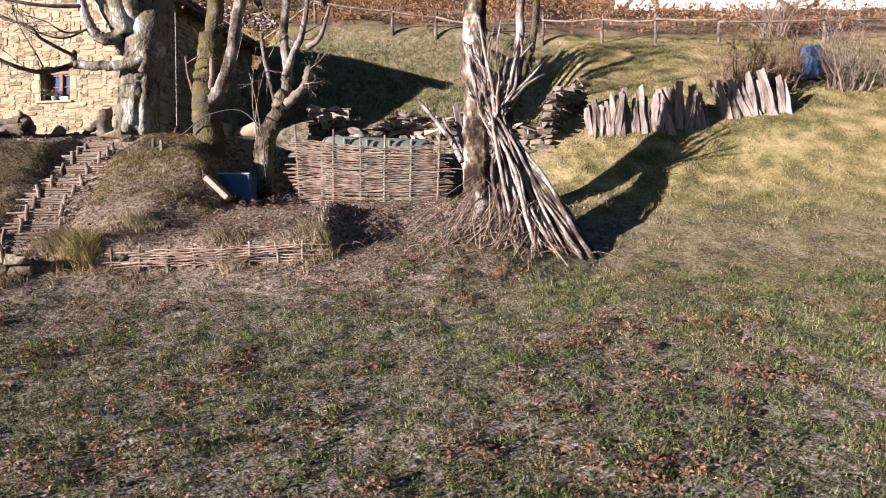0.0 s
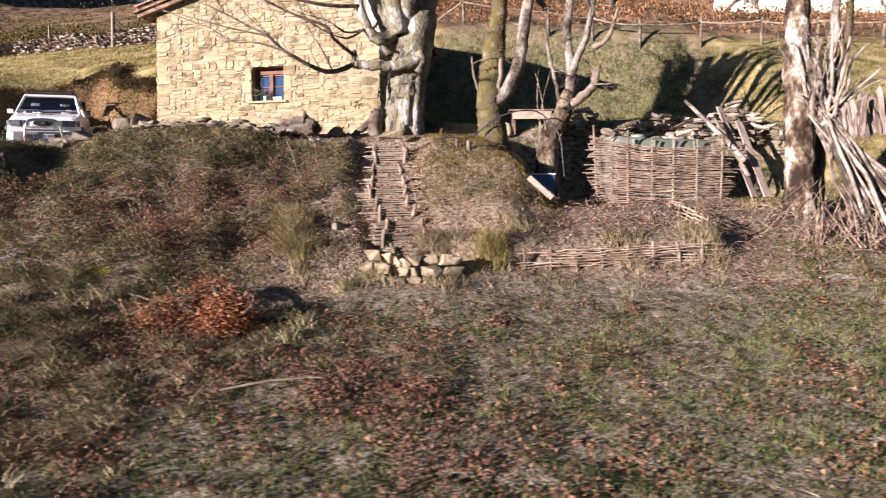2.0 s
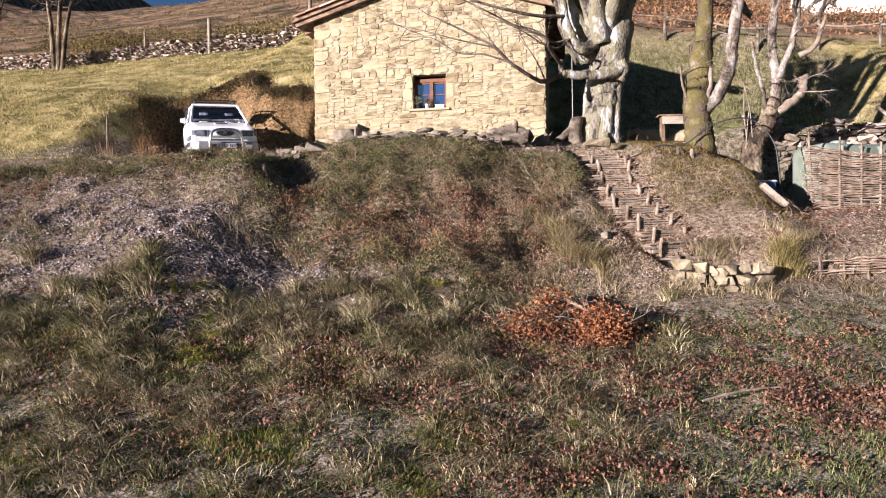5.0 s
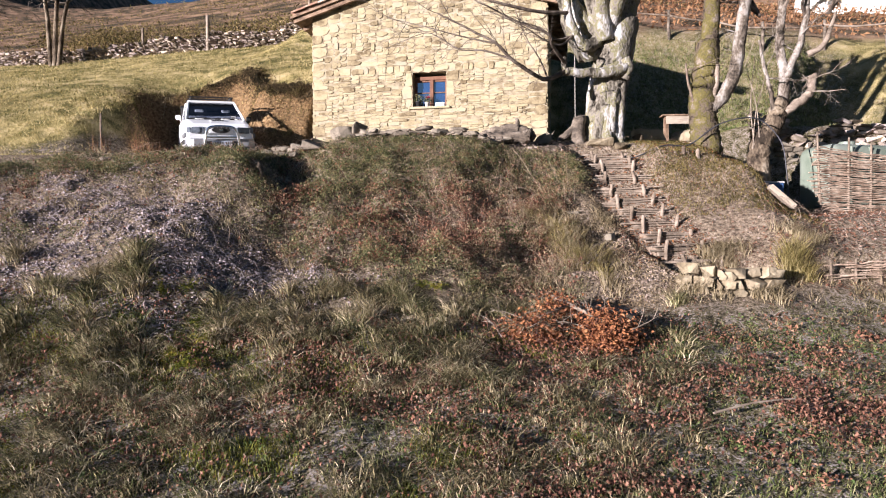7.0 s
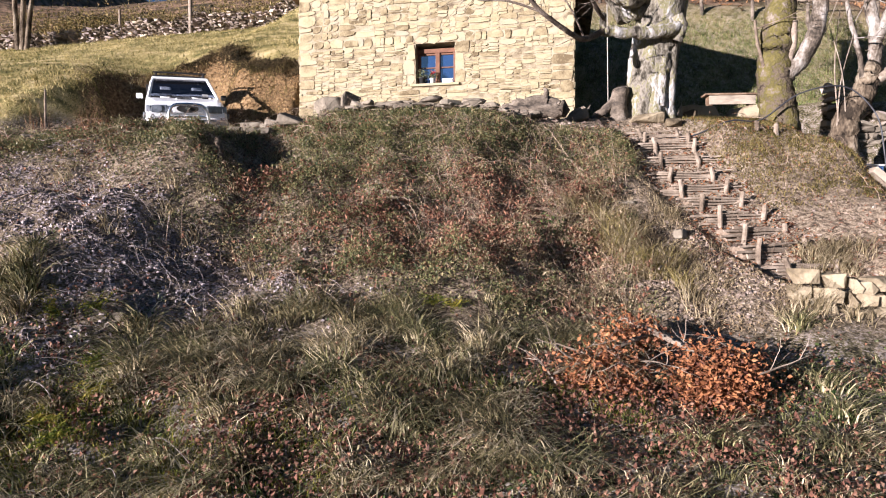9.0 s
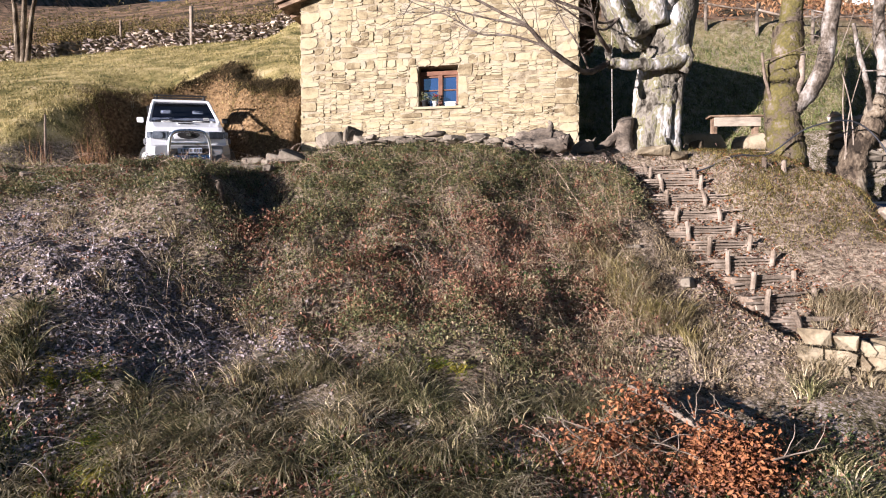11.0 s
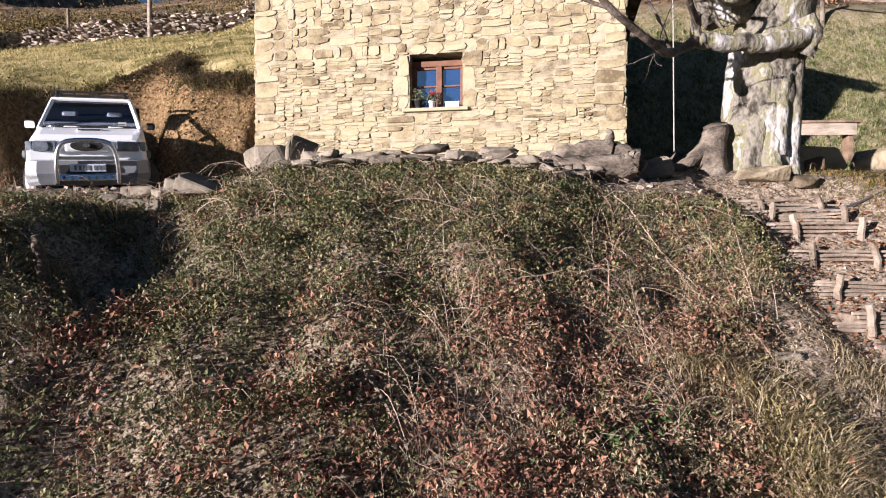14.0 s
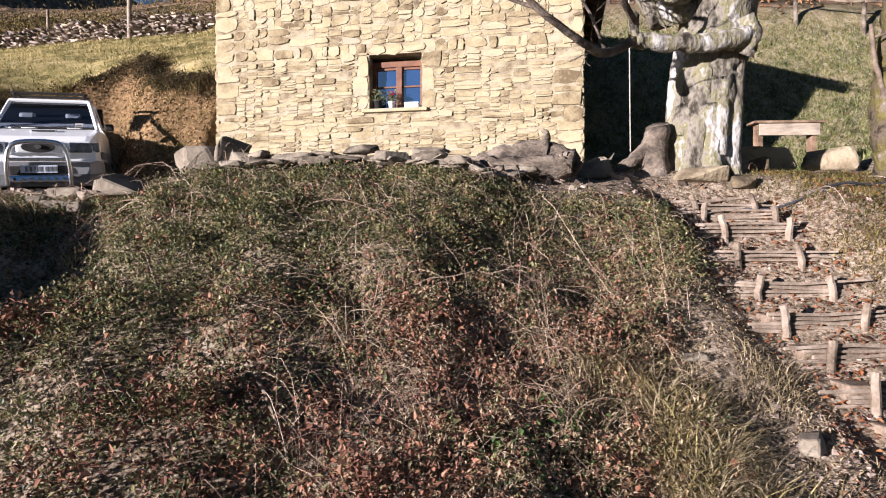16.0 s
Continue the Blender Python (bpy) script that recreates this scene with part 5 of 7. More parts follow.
# ---- the car ----
def car_at(m):
    car = thing("car", m, "white off-road car with chrome bull bar parked on the terrace", "car")

    def shell(name, rows, material, parent=car, label="", smooth=True):
        """A body lofted through sections: y, half width at foot and head, foot and head heights."""
        bm = bmesh.new()
        rings = []
        for y, w0, w1, z0, z1, r in rows:
            ring = []
            for sx in (1, -1):
                pts = [(w0 * 0.96, z0), (w0, z0 + 0.05), (w0, z0 + (z1 - z0) * 0.55), (w1 + (w0 - w1) * 0.18, z1 - r), (w1 - r * 0.35, z1 - r * 0.2), (w1 - r * 1.6, z1)]
                if sx < 0:
                    pts = pts[::-1]
                ring += [bm.verts.new((sx * px, y, pz)) for px, pz in pts]
            rings.append(ring)
        for a, b in zip(rings, rings[1:]):
            for i in range(12):
                j = (i + 1) % 12
                bm.faces.new((a[i], a[j], b[j], b[i]))
        bm.faces.new(rings[0][::-1])
        bm.faces.new(rings[-1])
        bmesh.ops.recalc_face_normals(bm, faces=bm.faces)
        return part(name, bm, material, parent, label, smooth)

    body = shell("body", [(0.10, 0.78, 0.72, 0.62, 1.01, 0.05), (0.28, 0.86, 0.77, 0.50, 1.09, 0.07), (0.8, 0.87, 0.80, 0.45, 1.18, 0.07), (1.2, 0.87, 0.82, 0.42, 1.24, 0.06),
                          (2.2, 0.87, 0.83, 0.42, 1.24, 0.05), (3.6, 0.87, 0.83, 0.45, 1.24, 0.05), (4.15, 0.84, 0.80, 0.52, 1.15, 0.06)], WHITE, smooth=False)
    shell("rear_body", [(3.3, 0.79, 0.64, 1.12, 1.77, 0.06), (3.8, 0.79, 0.63, 1.12, 1.77, 0.06), (4.1, 0.78, 0.66, 1.12, 1.45, 0.05)], WHITE, smooth=False)
    part("roof", box(bmesh.new(), (1.28, 1.66, 0.07), pose(0, 2.78, 1.755), 0.03), WHITE, car)
    for sx in (1, -1):
        for name, a, b, r in (("windscreen_pillar", (0.775, 1.17, 1.22), (0.625, 2.02, 1.76), 0.035), ("door_pillar", (0.80, 2.58, 1.15), (0.65, 2.58, 1.74), 0.04)):
            v, f = tube([(sx * a[0], a[1], a[2]), (sx * b[0], b[1], b[2])], [r, r], 8)
            Heap().add(v, f).link(name, WHITE, car)
    part("rear_seat", box(bmesh.new(), (1.52, 0.12, 0.62), pose(0, 3.20, 1.38), 0.04), BLACK, car)
    # black panels added over the white shell, so the cabin looks unlit
    part("dark_back_panel", box(bmesh.new(), (1.56, 0.04, 0.66), pose(0, 3.275, 1.42), 0.005), BLACK, car)
    part("dark_belt_panel", box(bmesh.new(), (1.54, 1.75, 0.03), pose(0, 2.40, 1.255), 0.005), BLACK, car)
    part("headliner", box(bmesh.new(), (1.24, 1.5, 0.02), pose(0, 2.72, 1.70), 0.005), BLACK, car)
    part("dashboard", box(bmesh.new(), (1.40, 0.35, 0.10), pose(0, 1.62, 1.13), 0.03), BLACK, car)
    for sx in (0.36, -0.36):
        seat = part("seat", box(bmesh.new(), (0.46, 0.14, 0.36), pose(sx, 1.93, 0.96, -12), 0.05), BLACK, car)
        part("head_rest", box(bmesh.new(), (0.25, 0.10, 0.21), pose(sx, 1.95, 1.275, -12), 0.045), POTWHITE, seat, "pale grey head-rest")
    # windscreen and side glass, a little proud of the cabin
    bm = bmesh.new()
    q = [(-0.715, 1.22, 1.265), (0.715, 1.22, 1.265), (0.59, 1.98, 1.715), (-0.59, 1.98, 1.715)]
    off = Vector((0, -0.022, 0.016))
    f = [bm.verts.new(Vector(p) + off) for p in q]
    k = [bm.verts.new(Vector(p) + off * 0.2) for p in q]
    bm.faces.new(f)
    for i in range(4):
        bm.faces.new((f[i], k[i], k[(i + 1) % 4], f[(i + 1) % 4]))
    screen = part("windscreen", bm, CARGLASS, car, "dark windscreen")
    screen.visible_shadow = False
    for sx in (1, -1):
        for y0, y1 in ((1.75, 2.55), (2.62, 3.75)):
            bm = bmesh.new()
            lo, hi = y0 + (0.0 if y0 > 2 else -0.12), y0 + (0.02 if y0 > 2 else 0.22)
            f = [bm.verts.new(p) for p in ((sx * 0.815, lo, 1.255), (sx * 0.815, y1, 1.255), (sx * 0.70, y1 - 0.03, 1.66), (sx * 0.70, hi, 1.66))]
            bm.faces.new(f)
            bmesh.ops.solidify(bm, geom=bm.faces[:], thickness=0.01)
            part("side_window", bm, CARGLASS, car).visible_shadow = False
    part("sticker", box(bmesh.new(), (0.13, 0.006, 0.12), pose(0.49, 1.24, 1.315, -59)), PALEFABRIC, screen, "pale paper on the windscreen")
    # front: bumper, grille, headlamps, plate, bull bar
    bumper = shell("bumper", [(-0.02, 0.70, 0.69, 0.42, 0.70, 0.03), (0.10, 0.86, 0.84, 0.40, 0.72, 0.03), (0.40, 0.89, 0.88, 0.44, 0.72, 0.03)], SILVER, smooth=False)
    shell("bumper_skirt", [(-0.03, 0.68, 0.70, 0.36, 0.52, 0.03), (0.09, 0.85, 0.87, 0.34, 0.53, 0.03), (0.38, 0.88, 0.90, 0.38, 0.54, 0.03)], GREYPLASTIC, smooth=False)
    part("air_intake", box(bmesh.new(), (0.80, 0.05, 0.13), pose(0, -0.012, 0.58), 0.015), BLACK, bumper)
    for sx in (1, -1):
        part("fog_lamp", box(bmesh.new(), (0.22, 0.05, 0.09), pose(sx * 0.60, 0.03, 0.56, 0, 0, sx * 16), 0.02), BLACK, bumper)
    grille = part("grille", box(bmesh.new(), (0.62, 0.06, 0.17), pose(0, 0.075, 0.92), 0.03), WHITE, car)
    bm = bmesh.new()
    bmesh.ops.create_cone(bm, cap_ends=True, segments=28, radius1=0.23, radius2=0.23, depth=0.05, matrix=pose(0, 0.04, 0.92, 90) @ Matrix.Diagonal((1, 0.36, 1, 1)))
    part("grille_opening", bm, BLACK, grille)
    bm = bmesh.new()
    bmesh.ops.create_cone(bm, cap_ends=True, segments=20, radius1=0.055, radius2=0.05, depth=0.02, matrix=pose(0, 0.005, 0.925, 90) @ Matrix.Diagonal((1, 0.6, 1, 1)))
    part("badge", bm, CHROME, grille, "plain oval chrome badge")
    for sx in (1, -1):
        lamp = part("headlamp", box(bmesh.new(), (0.33, 0.10, 0.15), pose(sx * 0.57, 0.11, 0.915, 0, 0, sx * 9), 0.02), LAMPGLASS, car, "clear glass headlamp")
        bm = bmesh.new()
        bmesh.ops.create_cone(bm, cap_ends=True, segments=18, radius1=0.06, radius2=0.07, depth=0.03, matrix=pose(sx * 0.585, 0.056, 0.915, 90, 0, sx * 9))
        part("reflector", bm, LAMPGLASS, lamp)
        part("indicator", box(bmesh.new(), (0.11, 0.12, 0.14), pose(sx * 0.77, 0.17, 0.915, 0, 0, sx * 28), 0.02), LAMPGLASS, lamp)
    plate = part("number_plate", box(bmesh.new(), (0.50, 0.02, 0.11), pose(0, -0.055, 0.60), 0.004), PLATE, car, "pale blue plate with plain dark bars")
    for i, w in enumerate((0.05, 0.05, 0.05, 0.05)):
        part("bar", box(bmesh.new(), (w * 0.7, 0.006, 0.07), pose(-0.17 + i * 0.062, -0.067, 0.60)), GREYPLASTIC, plate)
    for i in range(3):
        part("bar", box(bmesh.new(), (0.036, 0.006, 0.07), pose(0.10 + i * 0.06, -0.067, 0.60)), GREYPLASTIC, plate)
    rng = random.Random(2)
    h = Heap()
    v, f = tube(bent([(-0.42, -0.06, 0.36), (-0.42, -0.10, 0.62), (-0.37, -0.10, 0.88), (-0.22, -0.10, 0.985), (0.22, -0.10, 0.985), (0.37, -0.10, 0.88), (0.42, -0.10, 0.62), (0.42, -0.06, 0.36)], 6, rng), [0.034] * 43, 12)
    h.add(v, f)
    bull = h.link("bull_bar", CHROME, car, "polished steel bull bar", smooth=True)
    part("skid_plate", box(bmesh.new(), (0.86, 0.05, 0.10), pose(0, -0.06, 0.46, -15), 0.02), CHROME, bull)
    for i in range(7):
        bm = bmesh.new()
        bmesh.ops.create_cone(bm, cap_ends=True, segments=12, radius1=0.022, radius2=0.022, depth=0.01, matrix=pose(-0.33 + 0.11 * i, -0.089, 0.46, 75))
        part("hole", bm, BLACK, bull)
    part("cross_bar", box(bmesh.new(), (0.80, 0.035, 0.05), pose(0, -0.09, 0.74), 0.012), CHROME, bull)
    bm = box(bmesh.new(), (0.38, 0.16, 0.03), pose(0, 0.82, 1.195, 8), 0.012)
    scoop = part("bonnet_scoop", bm, WHITE, car)
    part("scoop_mouth", box(bmesh.new(), (0.33, 0.02, 0.022), pose(0, 0.735, 1.19), 0.004), BLACK, scoop)
    for sx in (1, -1):
        mirror = part("door_mirror", box(bmesh.new(), (0.145, 0.09, 0.115), pose(sx * 0.95, 1.52, 1.30), 0.03), WHITE if sx < 0 else BLACK, car)
        part("wiper", box(bmesh.new(), (0.5, 0.012, 0.012), pose(sx * 0.28, 1.20, 1.29, 0, -4 * sx)), BLACK, screen)
        part("roof_rail", box(bmesh.new(), (0.04, 1.7, 0.04), pose(sx * 0.55, 2.78, 1.865), 0.01), BLACK, car)
        part("wheel_arch", box(bmesh.new(), (0.10, 0.95, 0.12), pose(sx * 0.86, 0.72, 0.80), 0.04), GREYPLASTIC, car)
        for y in (0.72, 3.35):
            steer = 0.45 if y < 1 else 0.0
            ax, ay = sx * math.cos(steer), sx * math.sin(steer)
            v, f = tube([(sx * 0.78 - 0.12 * ax, y - 0.12 * ay, 0.36), (sx * 0.78 - 0.08 * ax, y - 0.08 * ay, 0.36), (sx * 0.78 + 0.08 * ax, y + 0.08 * ay, 0.36), (sx * 0.78 + 0.12 * ax, y + 0.12 * ay, 0.36)], [0.33, 0.36, 0.36, 0.33], 28)
            wheel = Heap().add(v, f).link("wheel", BLACK, car)
            v, f = tube([(sx * 0.78 + k * ax, y + k * ay, 0.36) for k in (0.10, 0.125, 0.132)], [0.235, 0.23, 0.10], 20)
            Heap().add(v, f).link("rim", PALEFABRIC, wheel, "dusty pale rim")
    for y in (1.98, 2.6, 3.3):
        part("roof_bar", box(bmesh.new(), (1.22, 0.05, 0.035), pose(0, y, 1.885), 0.008), BLACK, car)
    for sx in (0.55, -0.55):
        for y in (2.0, 2.7, 3.4):
            part("rack_foot", box(bmesh.new(), (0.05, 0.06, 0.12), pose(sx, y, 1.83), 0.008), BLACK, car)
    return car


car_at(pose(-18.55, 15.06, 4.33, 0, 0, 35.5) @ pose(0, 0, 0, 6.25, -3.3, 0) @ Matrix.Diagonal((0.93, 1, 1, 1)))


# ---- things round the beech ----
def stump():
    rng = random.Random(40)
    h = Heap()
    limb(h, [(0, 0, -0.15), (0, 0, 0.1), (0.0, 0, 0.35), (0.02, 0, 0.56)], 0.17, 0.135, rng, 14, 5, 0.07, 0.35)
    limb(h, [(-0.08, -0.02, 0.32), (-0.28, -0.06, 0.14), (-0.46, -0.1, 0.0)], 0.09, 0.06, rng, 9, 4, 0.1)
    ob = h.link("tree_stump", OLDGREY, None, smooth=True)
    ob.matrix_world = Matrix.Translation(at(-9.98, 14.72, 0.0))
    return tagged(ob, "weathered grey tree stump standing beside the beech", "stump")


stump()
rng_log = random.Random(41)
h = Heap()
limb(h, [(-12.5, 13.72, 4.58), (-12.05, 13.8, 4.66), (-11.6, 13.88, 4.74), (-11.2, 13.92, 4.78)], 0.05, 0.20, rng_log, 16, 7, 0.18)
limb(h, [(-11.9, 13.7, 4.66), (-11.5, 13.66, 4.62), (-11.1, 13.66, 4.62), (-10.95, 13.66, 4.66)], 0.10, 0.13, rng_log, 12, 6, 0.2)
limb(h, [(-11.22, 13.9, 4.8), (-11.05, 13.8, 4.74), (-10.88, 13.75, 4.6)], 0.14, 0.08, rng_log, 10, 5, 0.18)
limb(h, [(-11.25, 13.85, 4.85), (-11.22, 13.8, 4.97), (-11.26, 13.78, 5.03)], 0.06, 0.02, rng_log, 8, 4, 0.15)
limb(h, [(-12.3, 13.65, 4.6), (-11.9, 13.6, 4.58), (-11.5, 13.55, 4.56)], 0.05, 0.08, rng_log, 9, 5, 0.2)
tagged(h.link("fallen_log", OLDGREY, None, smooth=True), "gnarled grey root log lying in front of the house", "log")
h = Heap()
v, f = tube(bent([(-9.98, 17.3, 5.27), (-9.99, 17.3, 6.2), (-10.0, 17.3, 7.4), (-10.02, 17.3, 8.66)], 8, rng_log), [0.010] * 25, 6)
h.add(v, f)
tagged(h.link("rope", ROPE, None, smooth=True), "pale twisted rope hanging from the roof eave", "rope")
bench = thing("board_stack", pose(-6.85, 20.0, 4.95, 0, 0, 8), "long pale board table standing behind the beech", "table")
part("board", box(bmesh.new(), (1.3, 0.34, 0.045), pose(0, 0, 1.17), 0.006), OLDWOOD, bench)
part("side_board", box(bmesh.new(), (1.12, 0.03, 0.22), pose(0.02, -0.12, 1.03), 0.006), PALEWOOD, bench, "pale side board")
for sx in (-0.5, 0.5):
    part("support", box(bmesh.new(), (0.10, 0.2, 1.30), pose(sx, 0.02, 0.50), 0.01), OLDWOOD, bench)
h = Heap()
v, f = tube(bent([(x, y, float(ground(x, y)) + 0.06) for x, y in ((-9.3, 13.98), (-8.9, 13.9), (-8.3, 14.0), (-7.8, 14.15))] + [(-7.2, 14.2, 4.85), (-6.5, 14.3, 4.95), (-6.05, 14.3, 4.5), (-5.95, 14.25, 3.9), (-5.9, 14.25, 3.3)], 6, rng_log), [0.013] * 49, 6)
h.add(v, f)
tagged(h.link("hose", HOSE, None, smooth=True), "black water hose running from the steps to the tank", "hose")

# ---- the tank behind the hurdle, the blue box and its board ----
tank = thing("water_tank", pose(-4.05, 15.62, 3.12, 0, 0, 22), "large grey green plastic water tank behind the hurdle", "water tank")
bm = box(bmesh.new(), (2.35, 1.0, 1.38), pose(0, 0, 0.69))
bmesh.ops.bevel(bm, geom=list(bm.edges), offset=0.22, segments=5, affect="EDGES", profile=0.5)
body = part("body", bm, TANK, tank, smooth=True)
for k in range(4):
    part("rib", box(bmesh.new(), (0.05, 1.03, 1.30), pose(-0.7 + 0.46 * k, 0, 0.66), 0.02), TANK, body)
v, f = tube([(-0.35, 0, 1.36), (-0.35, 0, 1.46), (-0.35, 0, 1.48)], [0.16, 0.16, 0.13], 20)
Heap().add(v, f).link("lid", TANK, tank, "round screw lid")
crate = thing("blue_crate", pose(-6.54, 14.1, 3.12, 0, 0, 12), "blue plastic crate standing in the earth hollow", "crate")
part("front", box(bmesh.new(), (0.78, 0.03, 0.50), pose(0, -0.25, 0.25), 0.008), BLUE, crate)
part("back", box(bmesh.new(), (0.78, 0.03, 0.50), pose(0, 0.25, 0.25), 0.008), BLUE, crate)
for sx in (-0.375, 0.375):
    part("side", box(bmesh.new(), (0.03, 0.47, 0.50), pose(sx, 0, 0.25), 0.008), BLUE, crate)
part("rim", box(bmesh.new(), (0.80, 0.06, 0.03), pose(0, -0.255, 0.515), 0.008), PALEFABRIC, crate, "pale rim")
board = part("plank", box(bmesh.new(), (0.58, 0.2, 0.10), Matrix(), 0.015), PALEWOOD)
board.matrix_world = pose(-6.36, 13.24, 3.31, 0, 42, 4)
tagged(board, "short pale sawn plank leaning on the mound", "plank")
h = Heap()
limb(h, [(-2.2, 15.6, 4.0), (-2.5, 15.9, 4.5), (-2.95, 16.1, 5.05), (-3.3, 16.2, 5.45)], 0.07, 0.035, rng_log, 8, 5, 0.1)
limb(h, [(-2.1, 15.7, 3.7), (-2.35, 15.9, 4.3), (-2.7, 16.1, 5.0)], 0.05, 0.03, rng_log, 8, 5, 0.1)
tagged(h.link("cut_branch", BARK, None, smooth=True), "pale cut branches propped against the retaining wall", "branch")

for (x0, y0, z0), (x1, y1, z1), w in (((-1.98, 15.7, 3.25), (-2.5, 16.55, 5.35), 0.15), ((-1.72, 15.7, 3.25), (-2.1, 16.5, 5.0), 0.17)):
    foot, top = Vector((x0, y0, z0)), Vector((x1, y1, z1))
    way = (top - foot).normalized()
    ob = part("plank", box(bmesh.new(), (w, 0.035, (top - foot).length), pose(0, 0, (top - foot).length / 2), 0.006), SPLIT)
    ob.matrix_world = Matrix.Translation(foot) @ way.to_track_quat("Z", "Y").to_matrix().to_4x4()
    tagged(ob, "grey sawn plank leaning against the retaining wall", "plank", "planks against the retaining wall")


# ---- fence of split slabs, post-and-rail fence ----
def slab_fence(line, count, seed, label, lean=0.0):
    rng = random.Random(seed)
    t = thing("slab_fence", Matrix(), label, "fence")
    for k in range(count):
        s = k / (count - 1)
        x, y = line[0][0] + (line[1][0] - line[0][0]) * s, line[0][1] + (line[1][1] - line[0][1]) * s
        z = float(ground(x, y))
        hgt = rng.uniform(0.7, 1.1) + 0.2 * math.sin(3.1 * s) - 0.1
        w = rng.uniform(0.09, 0.19)
        bm = bmesh.new()
        box(bm, (w, 0.04, hgt + 0.25), pose(0, 0, hgt / 2 - 0.1))
        bmesh.ops.subdivide_edges(bm, edges=[e for e in bm.edges if abs(e.verts[0].co.z - e.verts[1].co.z) > 0.3], cuts=3)
        for v in bm.verts:
            v.co.x += rng.gauss(0, 0.012)
            v.co.y += rng.gauss(0, 0.01)
            if v.co.z > hgt - 0.05:
                v.co.x *= rng.uniform(0.55, 1.0)
                v.co.z += rng.uniform(-0.10, 0.06)
        ob = part("slab", bm, SPLIT, t)
        ob.matrix_basis = pose(x, y + rng.gauss(0, 0.05), z, rng.gauss(-14, 4), rng.gauss(lean, 5), rng.gauss(-5, 14))
    return t


slab_fence(((0.45, 18.1), (3.25, 18.95)), 38, 51, "row of upright silvered split-wood slabs", -3)
slab_fence(((3.75, 19.4), (5.45, 20.05)), 19, 52, "row of leaning silvered split-wood slabs", -14)


def rail_fence(points, label, seed, rails=(0.82,)):
    rng = random.Random(seed)
    t = thing("rail_fence", Matrix(), label, "fence")
    tops = []
    for x, y in points:
        z = float(ground(x, y))
        h = Heap()
        hh = rng.uniform(0.95, 1.15)
        limb(h, [(x, y, z - 0.3), (x + rng.gauss(0, 0.02), y, z + 0.4), (x + rng.gauss(0, 0.04), y, z + hh)], 0.065, 0.05, rng, 8, 4, 0.08)
        h.link("post", OLDGREY, t, smooth=True)
        tops.append(Vector((x, y, z)))
    for a, b in zip(tops, tops[1:]):
        for r in rails:
            h = Heap()
            up = Vector((0, -0.07, r + rng.gauss(0, 0.03)))
            limb(h, [a + up, a.lerp(b, 0.5) + up + Vector((0, 0, rng.gauss(-0.05, 0.03))), b + up + Vector((0, 0, rng.gauss(0, 0.03)))], 0.038, 0.03, rng, 7, 5, 0.08)
            h.link("rail", PEG, t, smooth=True)
    return t


rail_fence([(-14.5, 26.6), (-12.0, 26.0), (-9.7, 25.6), (-6.45, 25.15), (-4.85, 25.32), (-3.2, 25.4), (-1.05, 25.75), (1.06, 25.83), (2.86, 25.64), (4.9, 25.6), (8.5, 26.6), (12.5, 27.6)], "old post-and-rail fence of grey round timber along the slope", 61)


def post_at(x, y, h, r, label, lean=0.0, name="wooden_post"):
    rng = random.Random(int(abs(x) * 100))
    g = Heap()
    limb(g, [(0, 0, -0.2), (lean * 0.5, 0, h * 0.5), (lean, 0, h)], r, r * 0.85, rng, 9, 4, 0.07)
    ob = g.link(name, PEG, None, smooth=True)
    ob.matrix_world = Matrix.Translation(at(x, y))
    return tagged(ob, label, "post")


post_at(-15.32, 10.7, 0.36, 0.045, "weathered wooden post on the bank", -0.08)
post_at(-26.4, 27.5, 1.6, 0.09, "pale fence post on the field wall")
post_at(-21.6, 27.9, 1.7, 0.09, "pale fence post on the field wall", 0.05)
post_at(-29.6, 27.3, 1.3, 0.06, "thin fence post by the field wall")
post_at(-21.6, 14.6, 0.9, 0.025, "thin stake beside the parking place")
for i, (x, y) in enumerate(((-8.0, 13.65), (-7.75, 13.55))):
    post_at(x, y, 0.16, 0.04, "short wooden peg on the mound")
for x0, y0, x1, y1, r, label in ((-12.95, 10.62, -12.6, 10.3, 0.012, "pale stick"), (-9.95, 10.15, -9.65, 10.6, 0.014, "forked pale stick"), (-4.9, 11.0, -4.1, 11.45, 0.013, "bent stick"), (-9.0, 6.6, -8.2, 7.0, 0.012, "long thin stick")):
    g = Heap()
    za, zb = float(ground(x0, y0)), float(ground(x1, y1))
    limb(g, [(x0, y0, za + 0.14), ((x0 + x1) / 2, (y0 + y1) / 2, (za + zb) / 2 + 0.16), (x1, y1, zb + 0.12)], r, r * 0.6, rng_log, 6, 4, 0.1)
    if "forked" in label:
        limb(g, [((x0 + x1) / 2, (y0 + y1) / 2, (za + zb) / 2 + 0.16), (x1 - 0.25, y1 + 0.05, zb + 0.2)], r * 0.8, r * 0.4, rng_log, 6, 4, 0.1)
    tagged(g.link("stick", PEG, None), label + " lying on the slope", "stick")


